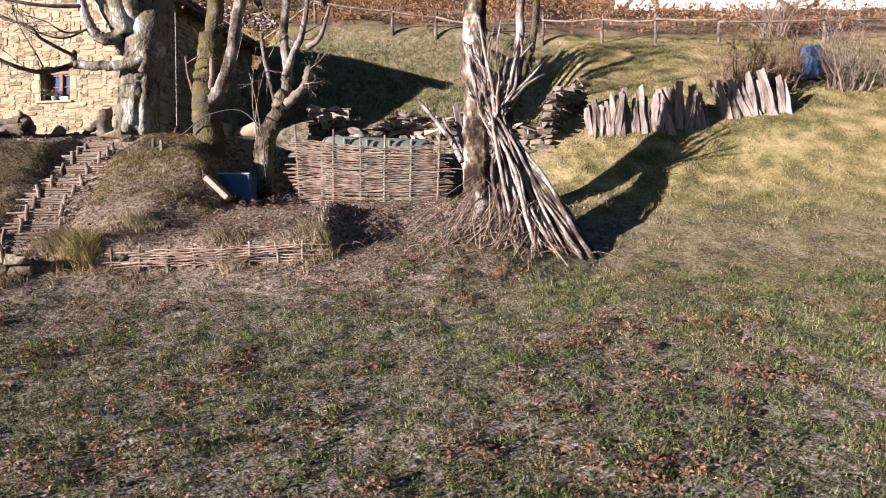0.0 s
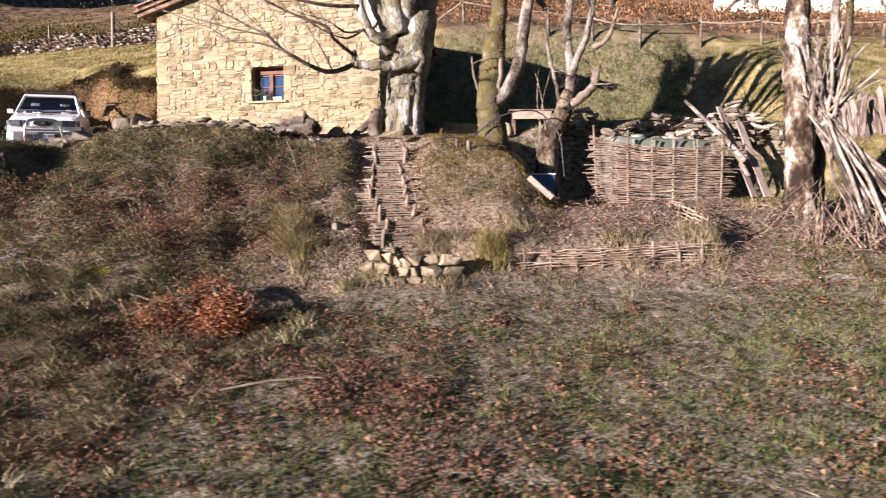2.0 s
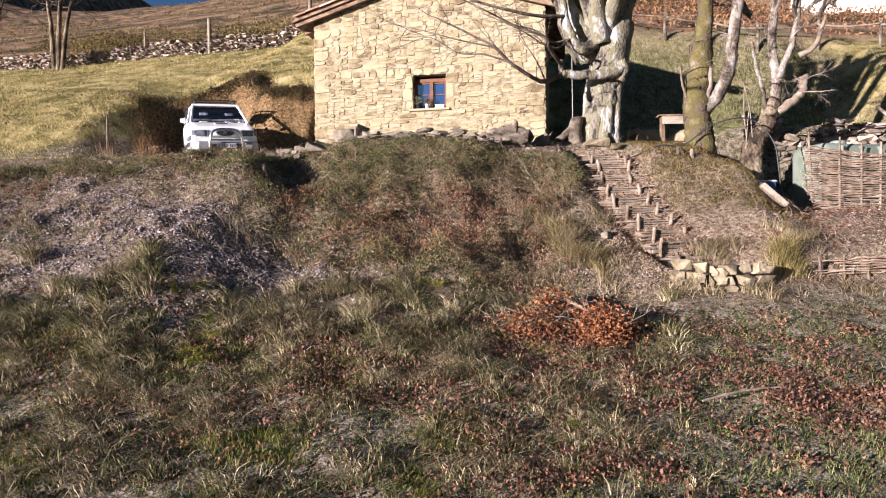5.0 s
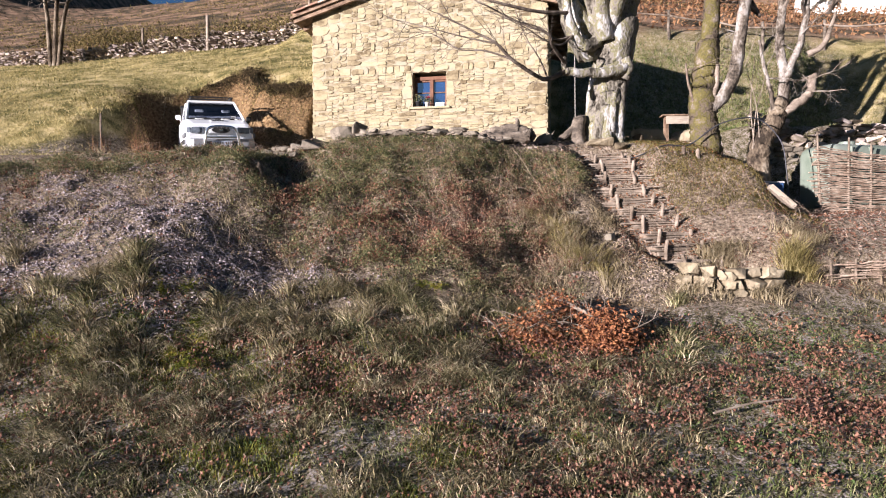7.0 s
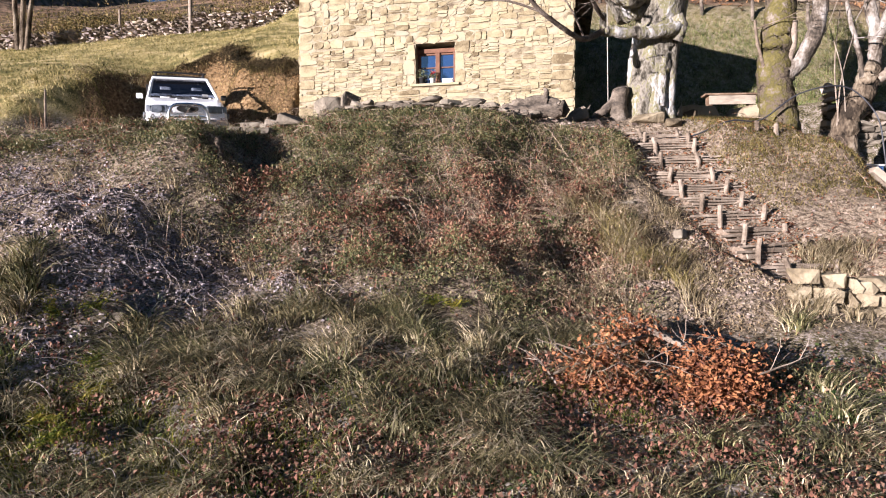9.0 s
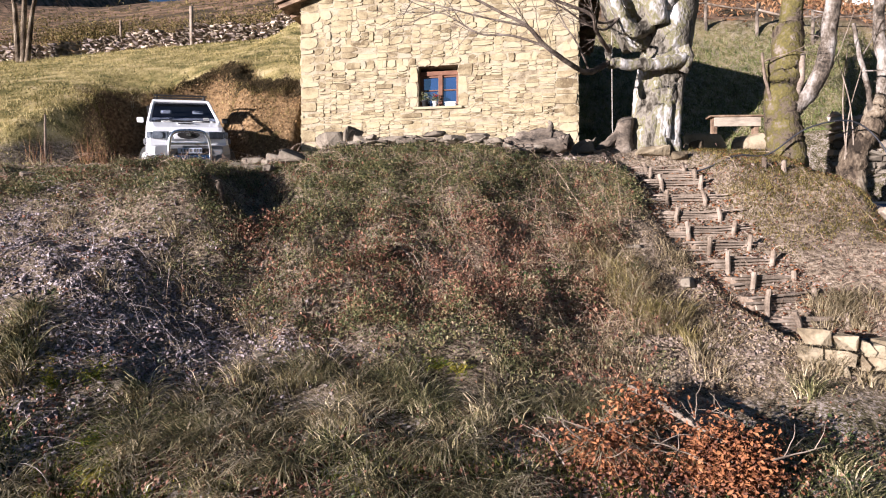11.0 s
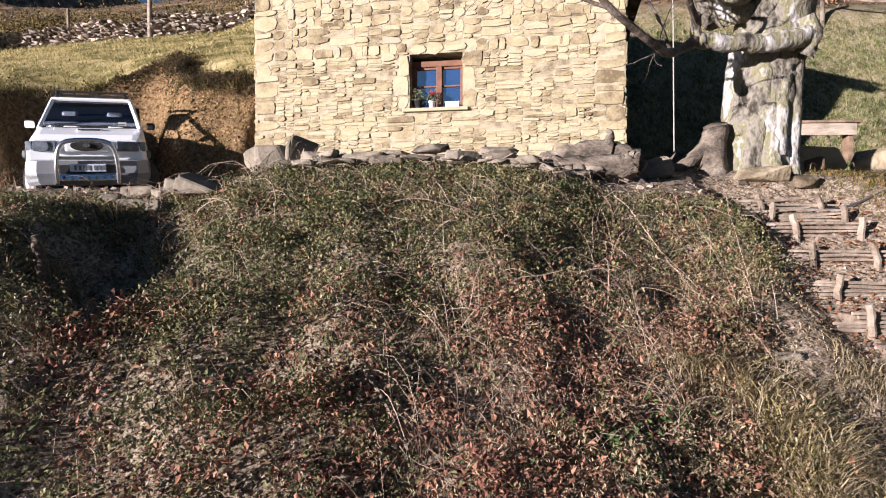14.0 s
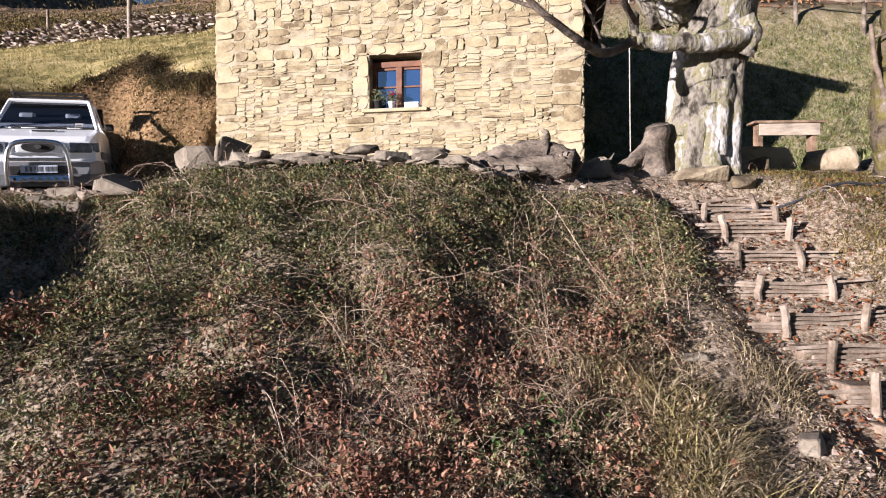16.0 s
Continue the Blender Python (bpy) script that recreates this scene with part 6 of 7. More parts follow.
# ---- bushes ----
def bare_bush(x, y, height, spread, stems, material, label, seed):
    rng = random.Random(seed)
    t = thing("bush", Matrix.Translation(at(x, y)), label, "bush")
    for k in range(6):
        g = Heap()
        for _ in range(stems // 6):
            a = rng.uniform(0, 6.28)
            p = Vector((math.cos(a) * spread * 0.35 * rng.random(), math.sin(a) * spread * 0.3 * rng.random(), -0.05))
            twigs(g, p, (math.cos(a) * rng.uniform(0.1, 0.6), math.sin(a) * 0.4, 1.0), height * rng.uniform(0.5, 1.0), 0.016, 2, rng, 0.0, 4, 0.02)
        g.link("branch", material, t)
    return t


GREYTWIG = surface("grey bare twigs", [(0.05, 0.036, 0.027), (0.15, 0.112, 0.085), (0.28, 0.22, 0.175)], 5.0, 0.85, 0.2, island=0.5)
REDTWIG = surface("reddish bare twigs", [(0.06, 0.034, 0.025), (0.15, 0.09, 0.065), (0.27, 0.185, 0.135)], 4.0, 0.85, 0.2, island=0.5)
bare_bush(4.5, 21.2, 1.5, 1.5, 48, REDTWIG, "dense leafless bush of reddish brown twigs behind the slabs", 71)
bare_bush(5.6, 21.6, 1.3, 1.4, 42, REDTWIG, "dense leafless bush of reddish brown twigs beside a barrel", 72)
bare_bush(7.5, 22.0, 1.9, 1.5, 42, GREYTWIG, "tall grey leafless bush on the slope", 73)
bare_bush(8.9, 21.8, 1.5, 1.6, 36, GREYTWIG, "grey leafless bush on the slope", 74)
bare_bush(7.2, 27.5, 2.2, 1.6, 36, GREYTWIG, "grey leafless shrub below the pale rocks", 75)
barrel = thing("barrel", Matrix.Translation(at(6.75, 22.6)), "blue plastic barrel half hidden by bushes", "barrel")
v, f = tube([(0, 0, 0), (0, 0, 0.1), (0, 0, 0.3), (0, 0, 0.34), (0, 0, 0.58), (0, 0, 0.62), (0, 0, 0.82), (0, 0, 0.9)], [0.25, 0.29, 0.3, 0.285, 0.3, 0.285, 0.29, 0.26], 22)
Heap().add(v, f).link("drum", BLUE, barrel, smooth=True)
v, f = tube([(0, 0, 0.88), (0, 0, 0.93)], [0.27, 0.27], 22)
Heap().add(v, f).link("lid", BLUE, barrel)


def oak_bush():
    """A cut oak bough that keeps its brown leaves."""
    rng = random.Random(81)
    t = thing("oak_branch", Matrix.Translation(at(-10.14, 8.2)), "fallen oak branch covered in dry orange brown leaves", "fallen branch")
    g = Heap()
    limb(g, [(-0.3, 0.75, 0.5), (-0.05, 0.35, 0.42), (0.25, 0.0, 0.3), (0.5, -0.1, 0.15)], 0.03, 0.015, rng, 7, 5, 0.1)
    limb(g, [(-0.1, 0.4, 0.42), (-0.5, 0.1, 0.3), (-0.9, -0.1, 0.15)], 0.022, 0.01, rng, 6, 5, 0.1)
    for k in range(22):
        twigs(g, (rng.uniform(-0.9, 0.6), rng.uniform(-0.2, 0.4), rng.uniform(0.05, 0.3)), (rng.gauss(0, 1), rng.gauss(0, 1), 0.4), 0.4, 0.008, 1, rng)
    g.link("bough", BRANCH, t)
    for name, c, s, n in (("leaf_mass", (0.32, -0.06, 0.14), (0.25, 0.20, 0.20), 5600), ("leaf_mass", (-0.5, 0.0, 0.09), (0.25, 0.17, 0.13), 3200), ("leaf_mass", (-0.25, 0.45, 0.22), (0.24, 0.22, 0.14), 900)):
        pts = []
        while len(pts) < n:
            p = [rng.gauss(c[i], s[i] * 0.62) for i in range(3)]
            wx, wy = p[0] - 10.14, p[1] + 8.2
            gz = float(ground(wx, wy)) - t.location.z
            if p[2] > -0.05:
                pts.append((p[0], p[1], gz + max(0.02, p[2])))
        lv, lf = plain_leaves(pts, 0.046, rng, 0.6)
        tagged(raw(name, lv, lf, OAKLEAF, t), "dry orange brown oak leaves", kind="stuff")
    return t


oak_bush()


# ---- far trees, pale cliff ----
def far_tree(x, y, height, label, seed, stems):
    rng = random.Random(seed)
    t = thing("bare_tree", Matrix.Translation(at(x, y)), label, "tree")
    g = Heap()
    crown = Heap()
    for dx, dy, r in stems:
        path, _ = limb(g, [(dx * 0.2, dy * 0.2, -0.3), (dx * 0.5, dy * 0.5, height * 0.3), (dx, dy, height * 0.6), (dx * 1.2, dy * 1.2, height)], r, r * 0.35, rng, 9, 6, 0.07, 0.3)
        for k in range(8, len(path)):
            for _ in range(2):
                twigs(crown, path[k], (rng.gauss(0, 1), rng.gauss(0, 1), rng.uniform(0, 1)), rng.uniform(0.8, 1.9), 0.03, 2, rng)
    g.link("trunk", ASHBARK, t, smooth=True)
    crown.link("crown", DARKBRANCH, t)
    return t


far_tree(-32.6, 25.3, 7.0, "bare twin-stemmed tree beside the field wall", 91, ((-0.6, 0, 0.11), (0.2, 0.1, 0.12), (0.9, 0.2, 0.10)))
far_tree(-38.5, 27.5, 6.0, "bare tree in the shade beyond the wall", 92, ((-0.6, 0, 0.16), (0.5, 0.3, 0.16)))
cliff_rng = random.Random(95)
cu, cw = np.meshgrid(np.linspace(0, 1, 150), np.linspace(0, 1, 40))
cx = 2.0 + 46 * cu
cy = 37.4 + 6 * cu + 0.0 * cw
top = 4.6 + 1.3 * np.sin(cu * 21) + 0.8 * np.sin(cu * 47 + 1)
bulge = 0.55 * np.sin(cx * 1.3 + 2.0 * np.sin(cw * 5)) * np.sin(cw * 7 + cx * 0.6) + 0.28 * np.sin(cx * 3.1 + cw * 9) + 0.14 * np.sin(cx * 7.3 - cw * 17) + 0.10 * np.sin(cx * 13.1 + cw * 31)
edge_in = np.clip(cu * 14, 0, 1) ** 0.6
cz = ground(cx, cy) - 0.6 + (top * edge_in + 0.4) * cw
cverts = np.stack([cx + 0.3 * bulge, cy + 1.6 * cw ** 1.5 - bulge, cz], -1).reshape(-1, 3)
cid = np.arange(150 * 40).reshape(40, 150)
cquads = np.stack([cid[:-1, :-1], cid[:-1, 1:], cid[1:, 1:], cid[1:, :-1]], -1).reshape(-1, 4)
tagged(raw("rock_face", cverts, cquads, LIMESTONE, smooth=False), "white sunlit limestone rock face above the bracken", "rock face", kind="structure")


# ---- ground cover: grass, leaves, brambles, heath ----
SLOPEGRASS = surface("green and straw slope grass", [(0.06, 0.062, 0.02), (0.15, 0.135, 0.048), (0.27, 0.225, 0.095), (0.38, 0.315, 0.165)], 0.6, 0.85, 0.0, island=0.4, spread=(0.3, 0.7), specular=0.15, thin=0.2)
MOUNDGRASS = surface("yellow brown moss grass", [(0.06, 0.054, 0.016), (0.16, 0.13, 0.042), (0.29, 0.228, 0.095)], 2.0, 0.85, 0.0, island=0.5, specular=0.15, thin=0.3)
LAWNTUFT = surface("dark lawn grass", [(0.026, 0.042, 0.010), (0.08, 0.108, 0.027), (0.175, 0.19, 0.058), (0.31, 0.285, 0.16)], 3.6, 0.75, 0.0, island=0.45, spread=(0.28, 0.74), specular=0.25, thin=0.08)
WEED = surface("fresh green weeds", [(0.035, 0.065, 0.018), (0.075, 0.125, 0.035), (0.17, 0.22, 0.07)], 3.0, 0.7, 0.0, island=0.5, specular=0.3, thin=0.35)
MOSS = surface("yellow green moss", [(0.05, 0.06, 0.008), (0.13, 0.135, 0.018), (0.25, 0.23, 0.045)], 3.0, 0.8, 0.0, island=0.5, specular=0.15, thin=0.3)
LAWNLEAF = surface("brown lawn leaves", [(0.06, 0.026, 0.018), (0.15, 0.064, 0.038), (0.25, 0.118, 0.068), (0.36, 0.225, 0.145)], 2.5, 0.7, 0.0, island=0.5, spread=(0.2, 0.8), specular=0.3, thin=0.2)
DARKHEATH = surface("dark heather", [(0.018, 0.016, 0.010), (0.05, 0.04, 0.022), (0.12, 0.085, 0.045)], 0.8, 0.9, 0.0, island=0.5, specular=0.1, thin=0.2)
TANLEAF = surface("pale dry leaves", [(0.17, 0.12, 0.07), (0.33, 0.25, 0.15), (0.50, 0.40, 0.27)], 2.0, 0.8, 0.0, island=0.6, spread=(0.2, 0.8), specular=0.2, thin=0.3)
RNG = np.random.default_rng(7)


def scatter(n, x0, x1, y0, y1, keep):
    """n points of a rectangle, thinned by keep(x, y), with the ground's height."""
    x, y = RNG.uniform(x0, x1, n), RNG.uniform(y0, y1, n)
    ok = RNG.random(n) < keep(x, y)
    x, y = x[ok], y[ok]
    return np.stack([x, y, ground(x, y)], -1)


def blades(p, h, w, lean, segs, yaw=None, name="", material=None, label=""):
    """Grass blades that bend over; one triangle each where segs is 1."""
    n = len(p)
    yaw = RNG.uniform(0, 2 * np.pi, n) if yaw is None else yaw
    out = np.stack([np.cos(yaw), np.sin(yaw), np.zeros(n)], -1)
    turn = yaw + np.pi / 2 + RNG.uniform(-0.9, 0.9, n)
    side = np.stack([np.cos(turn), np.sin(turn), np.zeros(n)], -1)
    up = np.array([0, 0, 1.0])
    if segs == 1:
        tip = p + out * (h * lean)[:, None] + up * (h * np.sqrt(np.clip(1 - lean ** 2, 0.05, 1)))[:, None]
        v = np.stack([p - side * w[:, None] / 2, p + side * w[:, None] / 2, tip], 1).reshape(-1, 3)
        f = np.arange(3 * n).reshape(n, 3)
    else:
        rows = []
        for k in range(segs + 1):
            s = k / segs
            c = p + out * (h * lean * s ** 1.7)[:, None] + up * (h * (s - 0.62 * lean * s ** 2.4))[:, None]
            ww = (w * (1 - 0.93 * s ** 1.5) / 2)[:, None]
            rows.append(np.stack([c - side * ww, c + side * ww], 1))
        v = np.stack(rows, 1).reshape(-1, 3)
        base = np.arange(n)[:, None] * 2 * (segs + 1)
        f = np.concatenate([np.stack([base[:, 0] + 2 * k, base[:, 0] + 2 * k + 1, base[:, 0] + 2 * k + 3, base[:, 0] + 2 * k + 2], -1) for k in range(segs)])
    return tagged(raw(name, v, f, material), label, kind="stuff")


def leaf_mesh(p, size, tilt, aspect=0.55, fold=0.25):
    """Small folded leaves: four corners each."""
    n = len(p)
    yaw = RNG.uniform(0, 2 * np.pi, n)
    el = RNG.normal(0, 1, n) * tilt
    a = np.stack([np.cos(yaw) * np.cos(el), np.sin(yaw) * np.cos(el), np.sin(el)], -1)
    b = np.stack([-np.sin(yaw), np.cos(yaw), RNG.normal(0, 0.5, n) * tilt], -1)
    c = np.cross(a, b)
    s = size[:, None]
    v = np.stack([p - a * s / 2, p + b * s * aspect / 2 + c * s * fold * 0.5, p + a * s / 2, p - b * s * aspect / 2 + c * s * fold * 0.5], 1).reshape(-1, 3)
    return v, np.arange(4 * n).reshape(n, 4)


def leaves(p, size, tilt, name, material, label, aspect=0.55, fold=0.25):
    v, f = leaf_mesh(p, size, tilt, aspect, fold)
    return tagged(raw(name, v, f, material), label, kind="stuff")


def vee(x, y):
    return y - 0.175 * x


def clump(x, y, k=1.0, seed=0.0):
    """A slow wave between 0 and 1, for patches."""
    return np.clip(0.5 + 2.2 * (fractal(k * x, k * y, seed) - 0.5), 0, 1)


def step(a, b, t):
    t = np.clip((t - a) / (b - a), 0, 1)
    return t * t * (3 - 2 * t)


def grey_zone(x, y):
    """Bare violet grey earth with dead stems, at the foot of the bank."""
    g = 1.3 * (blob(x, y, -16.4, 8.3, 1.9, 1.2) + 0.9 * blob(x, y, -17.6, 9.2, 1.8, 0.9) + 0.55 * blob(x, y, -14.7, 8.9, 1.0, 0.45) + 0.25 * blob(x, y, -13.4, 9.15, 0.8, 0.35))
    return np.clip(g, 0, 1) * (0.35 + 0.65 * step(0.15, 0.5, clump(x, y, 1.7, 51)))


def stair_free(x, y):
    """1 away from the stair's treads."""
    cx = np.interp(y, STAIR_Y, STAIR_X)
    return 1 - ((np.abs(x - cx) < 0.62) & (y > 10.3) & (y < 14.2))


def tussocks(centres, per, length, spread, material, name, label, width=(0.006, 0.012), lean=(0.5, 1.0), segs=4):
    c = np.repeat(centres, per, 0)
    n = len(c)
    off = RNG.normal(0, spread, (n, 2))
    q = np.stack([c[:, 0] + off[:, 0], c[:, 1] + off[:, 1], np.zeros(n)], -1)
    q[:, 2] = ground(q[:, 0], q[:, 1]) - 0.01
    yaw = np.arctan2(off[:, 1] - 1.3 * spread, off[:, 0]) + RNG.normal(0, 0.6, n)
    big = np.repeat(RNG.uniform(0.6, 1.15, len(centres)), per)
    blades(q, big * RNG.uniform(length[0], length[1], n), RNG.uniform(*width, n), RNG.uniform(*lean, n), segs, yaw, name, material, label)


# short turf of the lawn
def worn(x, y):
    """Thin places of the turf, where moss, soil and leaves show."""
    return step(0.55, 0.8, clump(x, y, 2.1, 61)) * step(0.3, 0.7, clump(x, y, 6.0, 63))


def on_lawn(x, y):
    v = vee(x, y)
    edge = 10.3 + 0.9 * step(-8.5, -6.5, x) + 2.6 * step(-3.8, -2.0, x) + 6 * step(-1.0, 1.0, x)
    rank = 1 - 0.5 * step(6.8, 8.6, v) * step(-8.6, -10.2, x)      # the rough grass takes over
    return rank * (0.12 + 0.88 * (0.3 + 0.7 * clump(x, y, 1.5)) * clump(x, y, 4.2, 2)) * (1 - 0.6 * worn(x, y)) * step(edge + 0.4, edge - 0.4, v) * step(2.8, 4.5, v)


p = scatter(900000, -18, 9, 3, 20, on_lawn)
n = len(p)
blades(p, RNG.uniform(0.015, 0.05, n), RNG.uniform(0.005, 0.012, n), RNG.uniform(0.3, 0.95, n), 1, name="turf", material=GRASS, label="short frost-bleached grass of the lawn")
p = scatter(70000, -20, 11, -5, 5, lambda x, y: step(4.6, 2.6, vee(x, y)) * (0.3 + 0.7 * clump(x, y, 1.5)))
n = len(p)
blades(p, RNG.uniform(0.03, 0.08, n), RNG.uniform(0.012, 0.024, n), RNG.uniform(0.5, 0.95, n), 1, name="turf", material=GRASS, label="short frost-bleached grass further down the lawn")
c = scatter(16000, -17, 6, 4, 13.5, lambda x, y: (0.15 + 0.85 * clump(x, y, 1.7, 31)) * step(10.6, 9.8, vee(x, y) - 2.4 * step(-4, -2, x)) * step(4, 5, vee(x, y)))
tussocks(c, 22, (0.04, 0.12), 0.05, LAWNTUFT, "lawn_tuft", "small dark green grass tufts in the lawn", (0.005, 0.010), (0.3, 0.9), 1)
c = scatter(1500, -17, 6, 4, 13.5, lambda x, y: (0.3 + 0.7 * step(-3, 1, x)) * clump(x, y, 2.3, 37) ** 1.5 * step(10.6, 9.8, vee(x, y) - 2.4 * step(-4, -2, x)) * step(4, 5, vee(x, y)))
tussocks(c, 24, (0.04, 0.12), 0.05, STRAW, "lawn_tuft", "small bleached grass tufts in the lawn", (0.003, 0.006), (0.6, 0.95), 1)
# turf of the sunny slope behind
p = scatter(120000, -2.5, 11, 13, 27, lambda x, y: step(14, 16, vee(x, y)) * step(26.5, 25, vee(x, y)) * (0.4 + 0.6 * clump(x, y, 0.7)))
n = len(p)
blades(p, RNG.uniform(0.03, 0.10, n), RNG.uniform(0.010, 0.022, n), RNG.uniform(0.3, 0.95, n), 1, name="slope_grass", material=SLOPEGRASS, label="dry winter grass on the sunny slope")
p = scatter(80000, -10.5, -1.5, 17, 26, lambda x, y: step(18.0, 18.5, vee(x, y)) * step(26.5, 25.5, vee(x, y)))
n = len(p)
blades(p, RNG.uniform(0.06, 0.16, n), RNG.uniform(0.012, 0.024, n), RNG.uniform(0.3, 0.95, n), 1, name="slope_grass", material=LAWNTUFT, label="short green grass on the slope behind the wall")
c = scatter(300, -0.5, 8, 11.5, 19, lambda x, y: clump(x, y, 1.6, 41) ** 2 * step(11.5, 12.5, vee(x, y)))
tussocks(c, 34, (0.10, 0.26), 0.09, STRAW, "straw_tuft", "flattened bleached grass on the slope", (0.008, 0.016), (0.85, 1.0))
# golden pasture beyond the car
p = scatter(150000, -44, -13, 12, 34, lambda x, y: step(22.0, 22.7, vee(x, y) + 5.0 * step(-20.5, -23, x)) * step(33.5, 32.5, vee(x, y)) * (0.45 + 0.55 * clump(x, y, 0.5)))
n = len(p)
blades(p, RNG.uniform(0.05, 0.13, n), RNG.uniform(0.014, 0.03, n), RNG.uniform(0.4, 0.95, n), 1, name="pasture_grass", material=MEADOW, label="golden dry pasture grass on the hillside")
p = scatter(16000, -30, -20.5, 10, 22, lambda x, y: step(14.5, 16, vee(x, y)) * step(23, 22, vee(x, y)))
n = len(p)
blades(p, RNG.uniform(0.04, 0.11, n), RNG.uniform(0.01, 0.02, n), RNG.uniform(0.5, 0.95, n), 2, name="pasture_grass", material=MEADOW, label="rough grass beside the parking place")

c = scatter(1050, -18, -8.8, 6, 11.5, lambda x, y: step(8.7, 9.4, vee(x, y)) * step(11.5, 10.8, vee(x, y)) * (0.06 + 0.94 * step(0.25, 0.7, clump(x, y, 1.6, 3))) * (1 - 0.9 * grey_zone(x, y)) * (1 - 0.6 * step(-11.4, -10.4, x)))
half = RNG.random(len(c)) < 0.42
tussocks(c[half], 90, (0.26, 0.52), 0.06, GREENTUSSOCK, "tussock_grass", "long dark green tussock grass at the foot of the bank", (0.007, 0.014), (0.75, 1.3), 4)
tussocks(c[~half], 90, (0.26, 0.52), 0.06, TUSSOCK, "tussock_grass", "long straw-tinted tussock grass at the foot of the bank", (0.007, 0.014), (0.75, 1.3), 4)
c = scatter(1150, -18, -8.0, 4, 9.5, lambda x, y: step(6.0, 8.0, vee(x, y)) * step(9.6, 8.9, vee(x, y)) * (0.08 + 0.92 * step(0.25, 0.7, clump(x, y, 1.7, 5))) * step(-8.4, -10.0, x))
half = RNG.random(len(c)) < 0.62
tussocks(c[half], 56, (0.16, 0.38), 0.06, TUSSOCK, "tussock_grass", "low tufts of meadow grass", (0.006, 0.012), (0.7, 1.25), 3)
tussocks(c[~half], 56, (0.16, 0.36), 0.06, GREENTUSSOCK, "tussock_grass", "low dark green tufts of meadow grass", (0.006, 0.012), (0.7, 1.25), 3)
c = scatter(700, -18.5, -8.8, 8, 14.5, lambda x, y: step(11.2, 11.8, vee(x, y)) * step(15, 14.5, vee(x, y)) * stair_free(x, y) * 0.16 * clump(x, y, 0.9, 8) + 0.9 * blob(x, y, -10.55, 10.3, 0.5, 0.75))
tussocks(c, 44, (0.2, 0.42), 0.07, STRAW, "straw_grass", "dry straw-coloured grass among the brambles")
c = scatter(700, -11.4, -9.5, 9.8, 12.1, lambda x, y: blob(x + 0.57 * (y - 10.9), y, -10.2, 10.9, 0.2, 0.65))
half = RNG.random(len(c)) < 0.5
tussocks(c[half], 46, (0.3, 0.62), 0.06, YELLOWGRASS, "straw_grass", "large yellow green tussock on the bank")
tussocks(c[~half], 46, (0.3, 0.62), 0.06, STRAW, "straw_grass", "large pale tussock on the bank")
for cx, cy, count in ((-8.6, 9.9, 10), (-7.55, 9.85, 8), (-7.95, 11.1, 26), (-6.6, 11.4, 14), (-3.9, 11.75, 18), (-4.9, 11.2, 12)):
    c = np.stack([RNG.normal(cx, 0.2, count), RNG.normal(cy, 0.12, count), np.zeros(count)], -1)
    tussocks(c, 40, (0.2, 0.42), 0.06, STRAW, "straw_tuft", "dry straw grass tuft beside the wattle bed")
c = np.stack([RNG.normal(-7.0, 0.10, 12), RNG.normal(10.65, 0.08, 12), np.zeros(12)], -1)
tussocks(c, 60, (0.35, 0.62), 0.07, YELLOWGRASS, "sedge_tuft", "bright yellow green sedge tuft hanging over the bed edge")
c = scatter(420, -18, -2, 10, 13.2, lambda x, y: 0.8 * step(11.0, 11.4, vee(x, y)) * step(12.3, 11.9, vee(x, y)) * step(-8.8, -8.2, x) * step(-3.3, -3.8, x))
tussocks(c, 26, (0.10, 0.3), 0.06, STRAW, "straw_tuft", "dry grass fringe along the bed")
c = scatter(2300, -9.0, -6.0, 12.0, 15, lambda x, y: stair_free(x, y) * step(13.2, 13.8, vee(x, y)) * (0.2 + 0.8 * clump(x, y, 1.3, 43)))
tussocks(c, 22, (0.03, 0.11), 0.07, MOUNDGRASS, "mound_grass", "short yellowish dry grass and moss on the mound", segs=2)
c = scatter(220, -24, -15, 9, 22, lambda x, y: 0.5 * step(13.0, 14, vee(x, y)) * step(17, 15.5, vee(x, y)) * step(-19.6, -20.2, x) + step(21.6, 22.0, vee(x, y)) * step(22.9, 22.3, vee(x, y)) * step(-16, -17, x))
tussocks(c, 30, (0.2, 0.5), 0.08, STRAW, "straw_tuft", "dry grass overhanging the cut bank")
c = scatter(8, -21.2, -19.9, 13.6, 15.6, lambda x, y: step(-22.4, -21.5, x))
tussocks(c, 16, (0.4, 0.9), 0.06, BRACKEN, "dry_stalks", "tall dry stalks beside the parked car", lean=(0.1, 0.5))


# brambles over the bank
def bank_cover(x, y):
    v = vee(x, y)
    return step(10.8, 11.6, v) * step(15.3, 14.9, v) * (1 - 0.3 * step(13.2, 13.8, v) * step(-14.8, -15.6, x)) * (1 - 0.75 * blob(x, y, -16.0, 9.1, 1.9, 1.4)) * step(0.2, -0.35, x - np.interp(y, [9.5, 10.2, 11.0, 11.8, 12.6, 13.5], [-10.1, -10.1, -10.25, -10.3, -9.9, -9.75])) * stair_free(x, y)


def bramble_height(x, y):
    v = vee(x, y)
    low = (0.12 + 0.88 * step(14.9, 13.6, v)) * (1 - 0.8 * step(12.8, 13.6, v) * step(-14.3, -15.3, x))
    b = clump(x, y, 2.9, 5)
    return 0.03 + (0.50 * clump(x, y, 1.1, 2) ** 1.3 * (0.2 + 0.8 * b) + 0.24 * b * clump(x, y, 6.3, 1)) * low


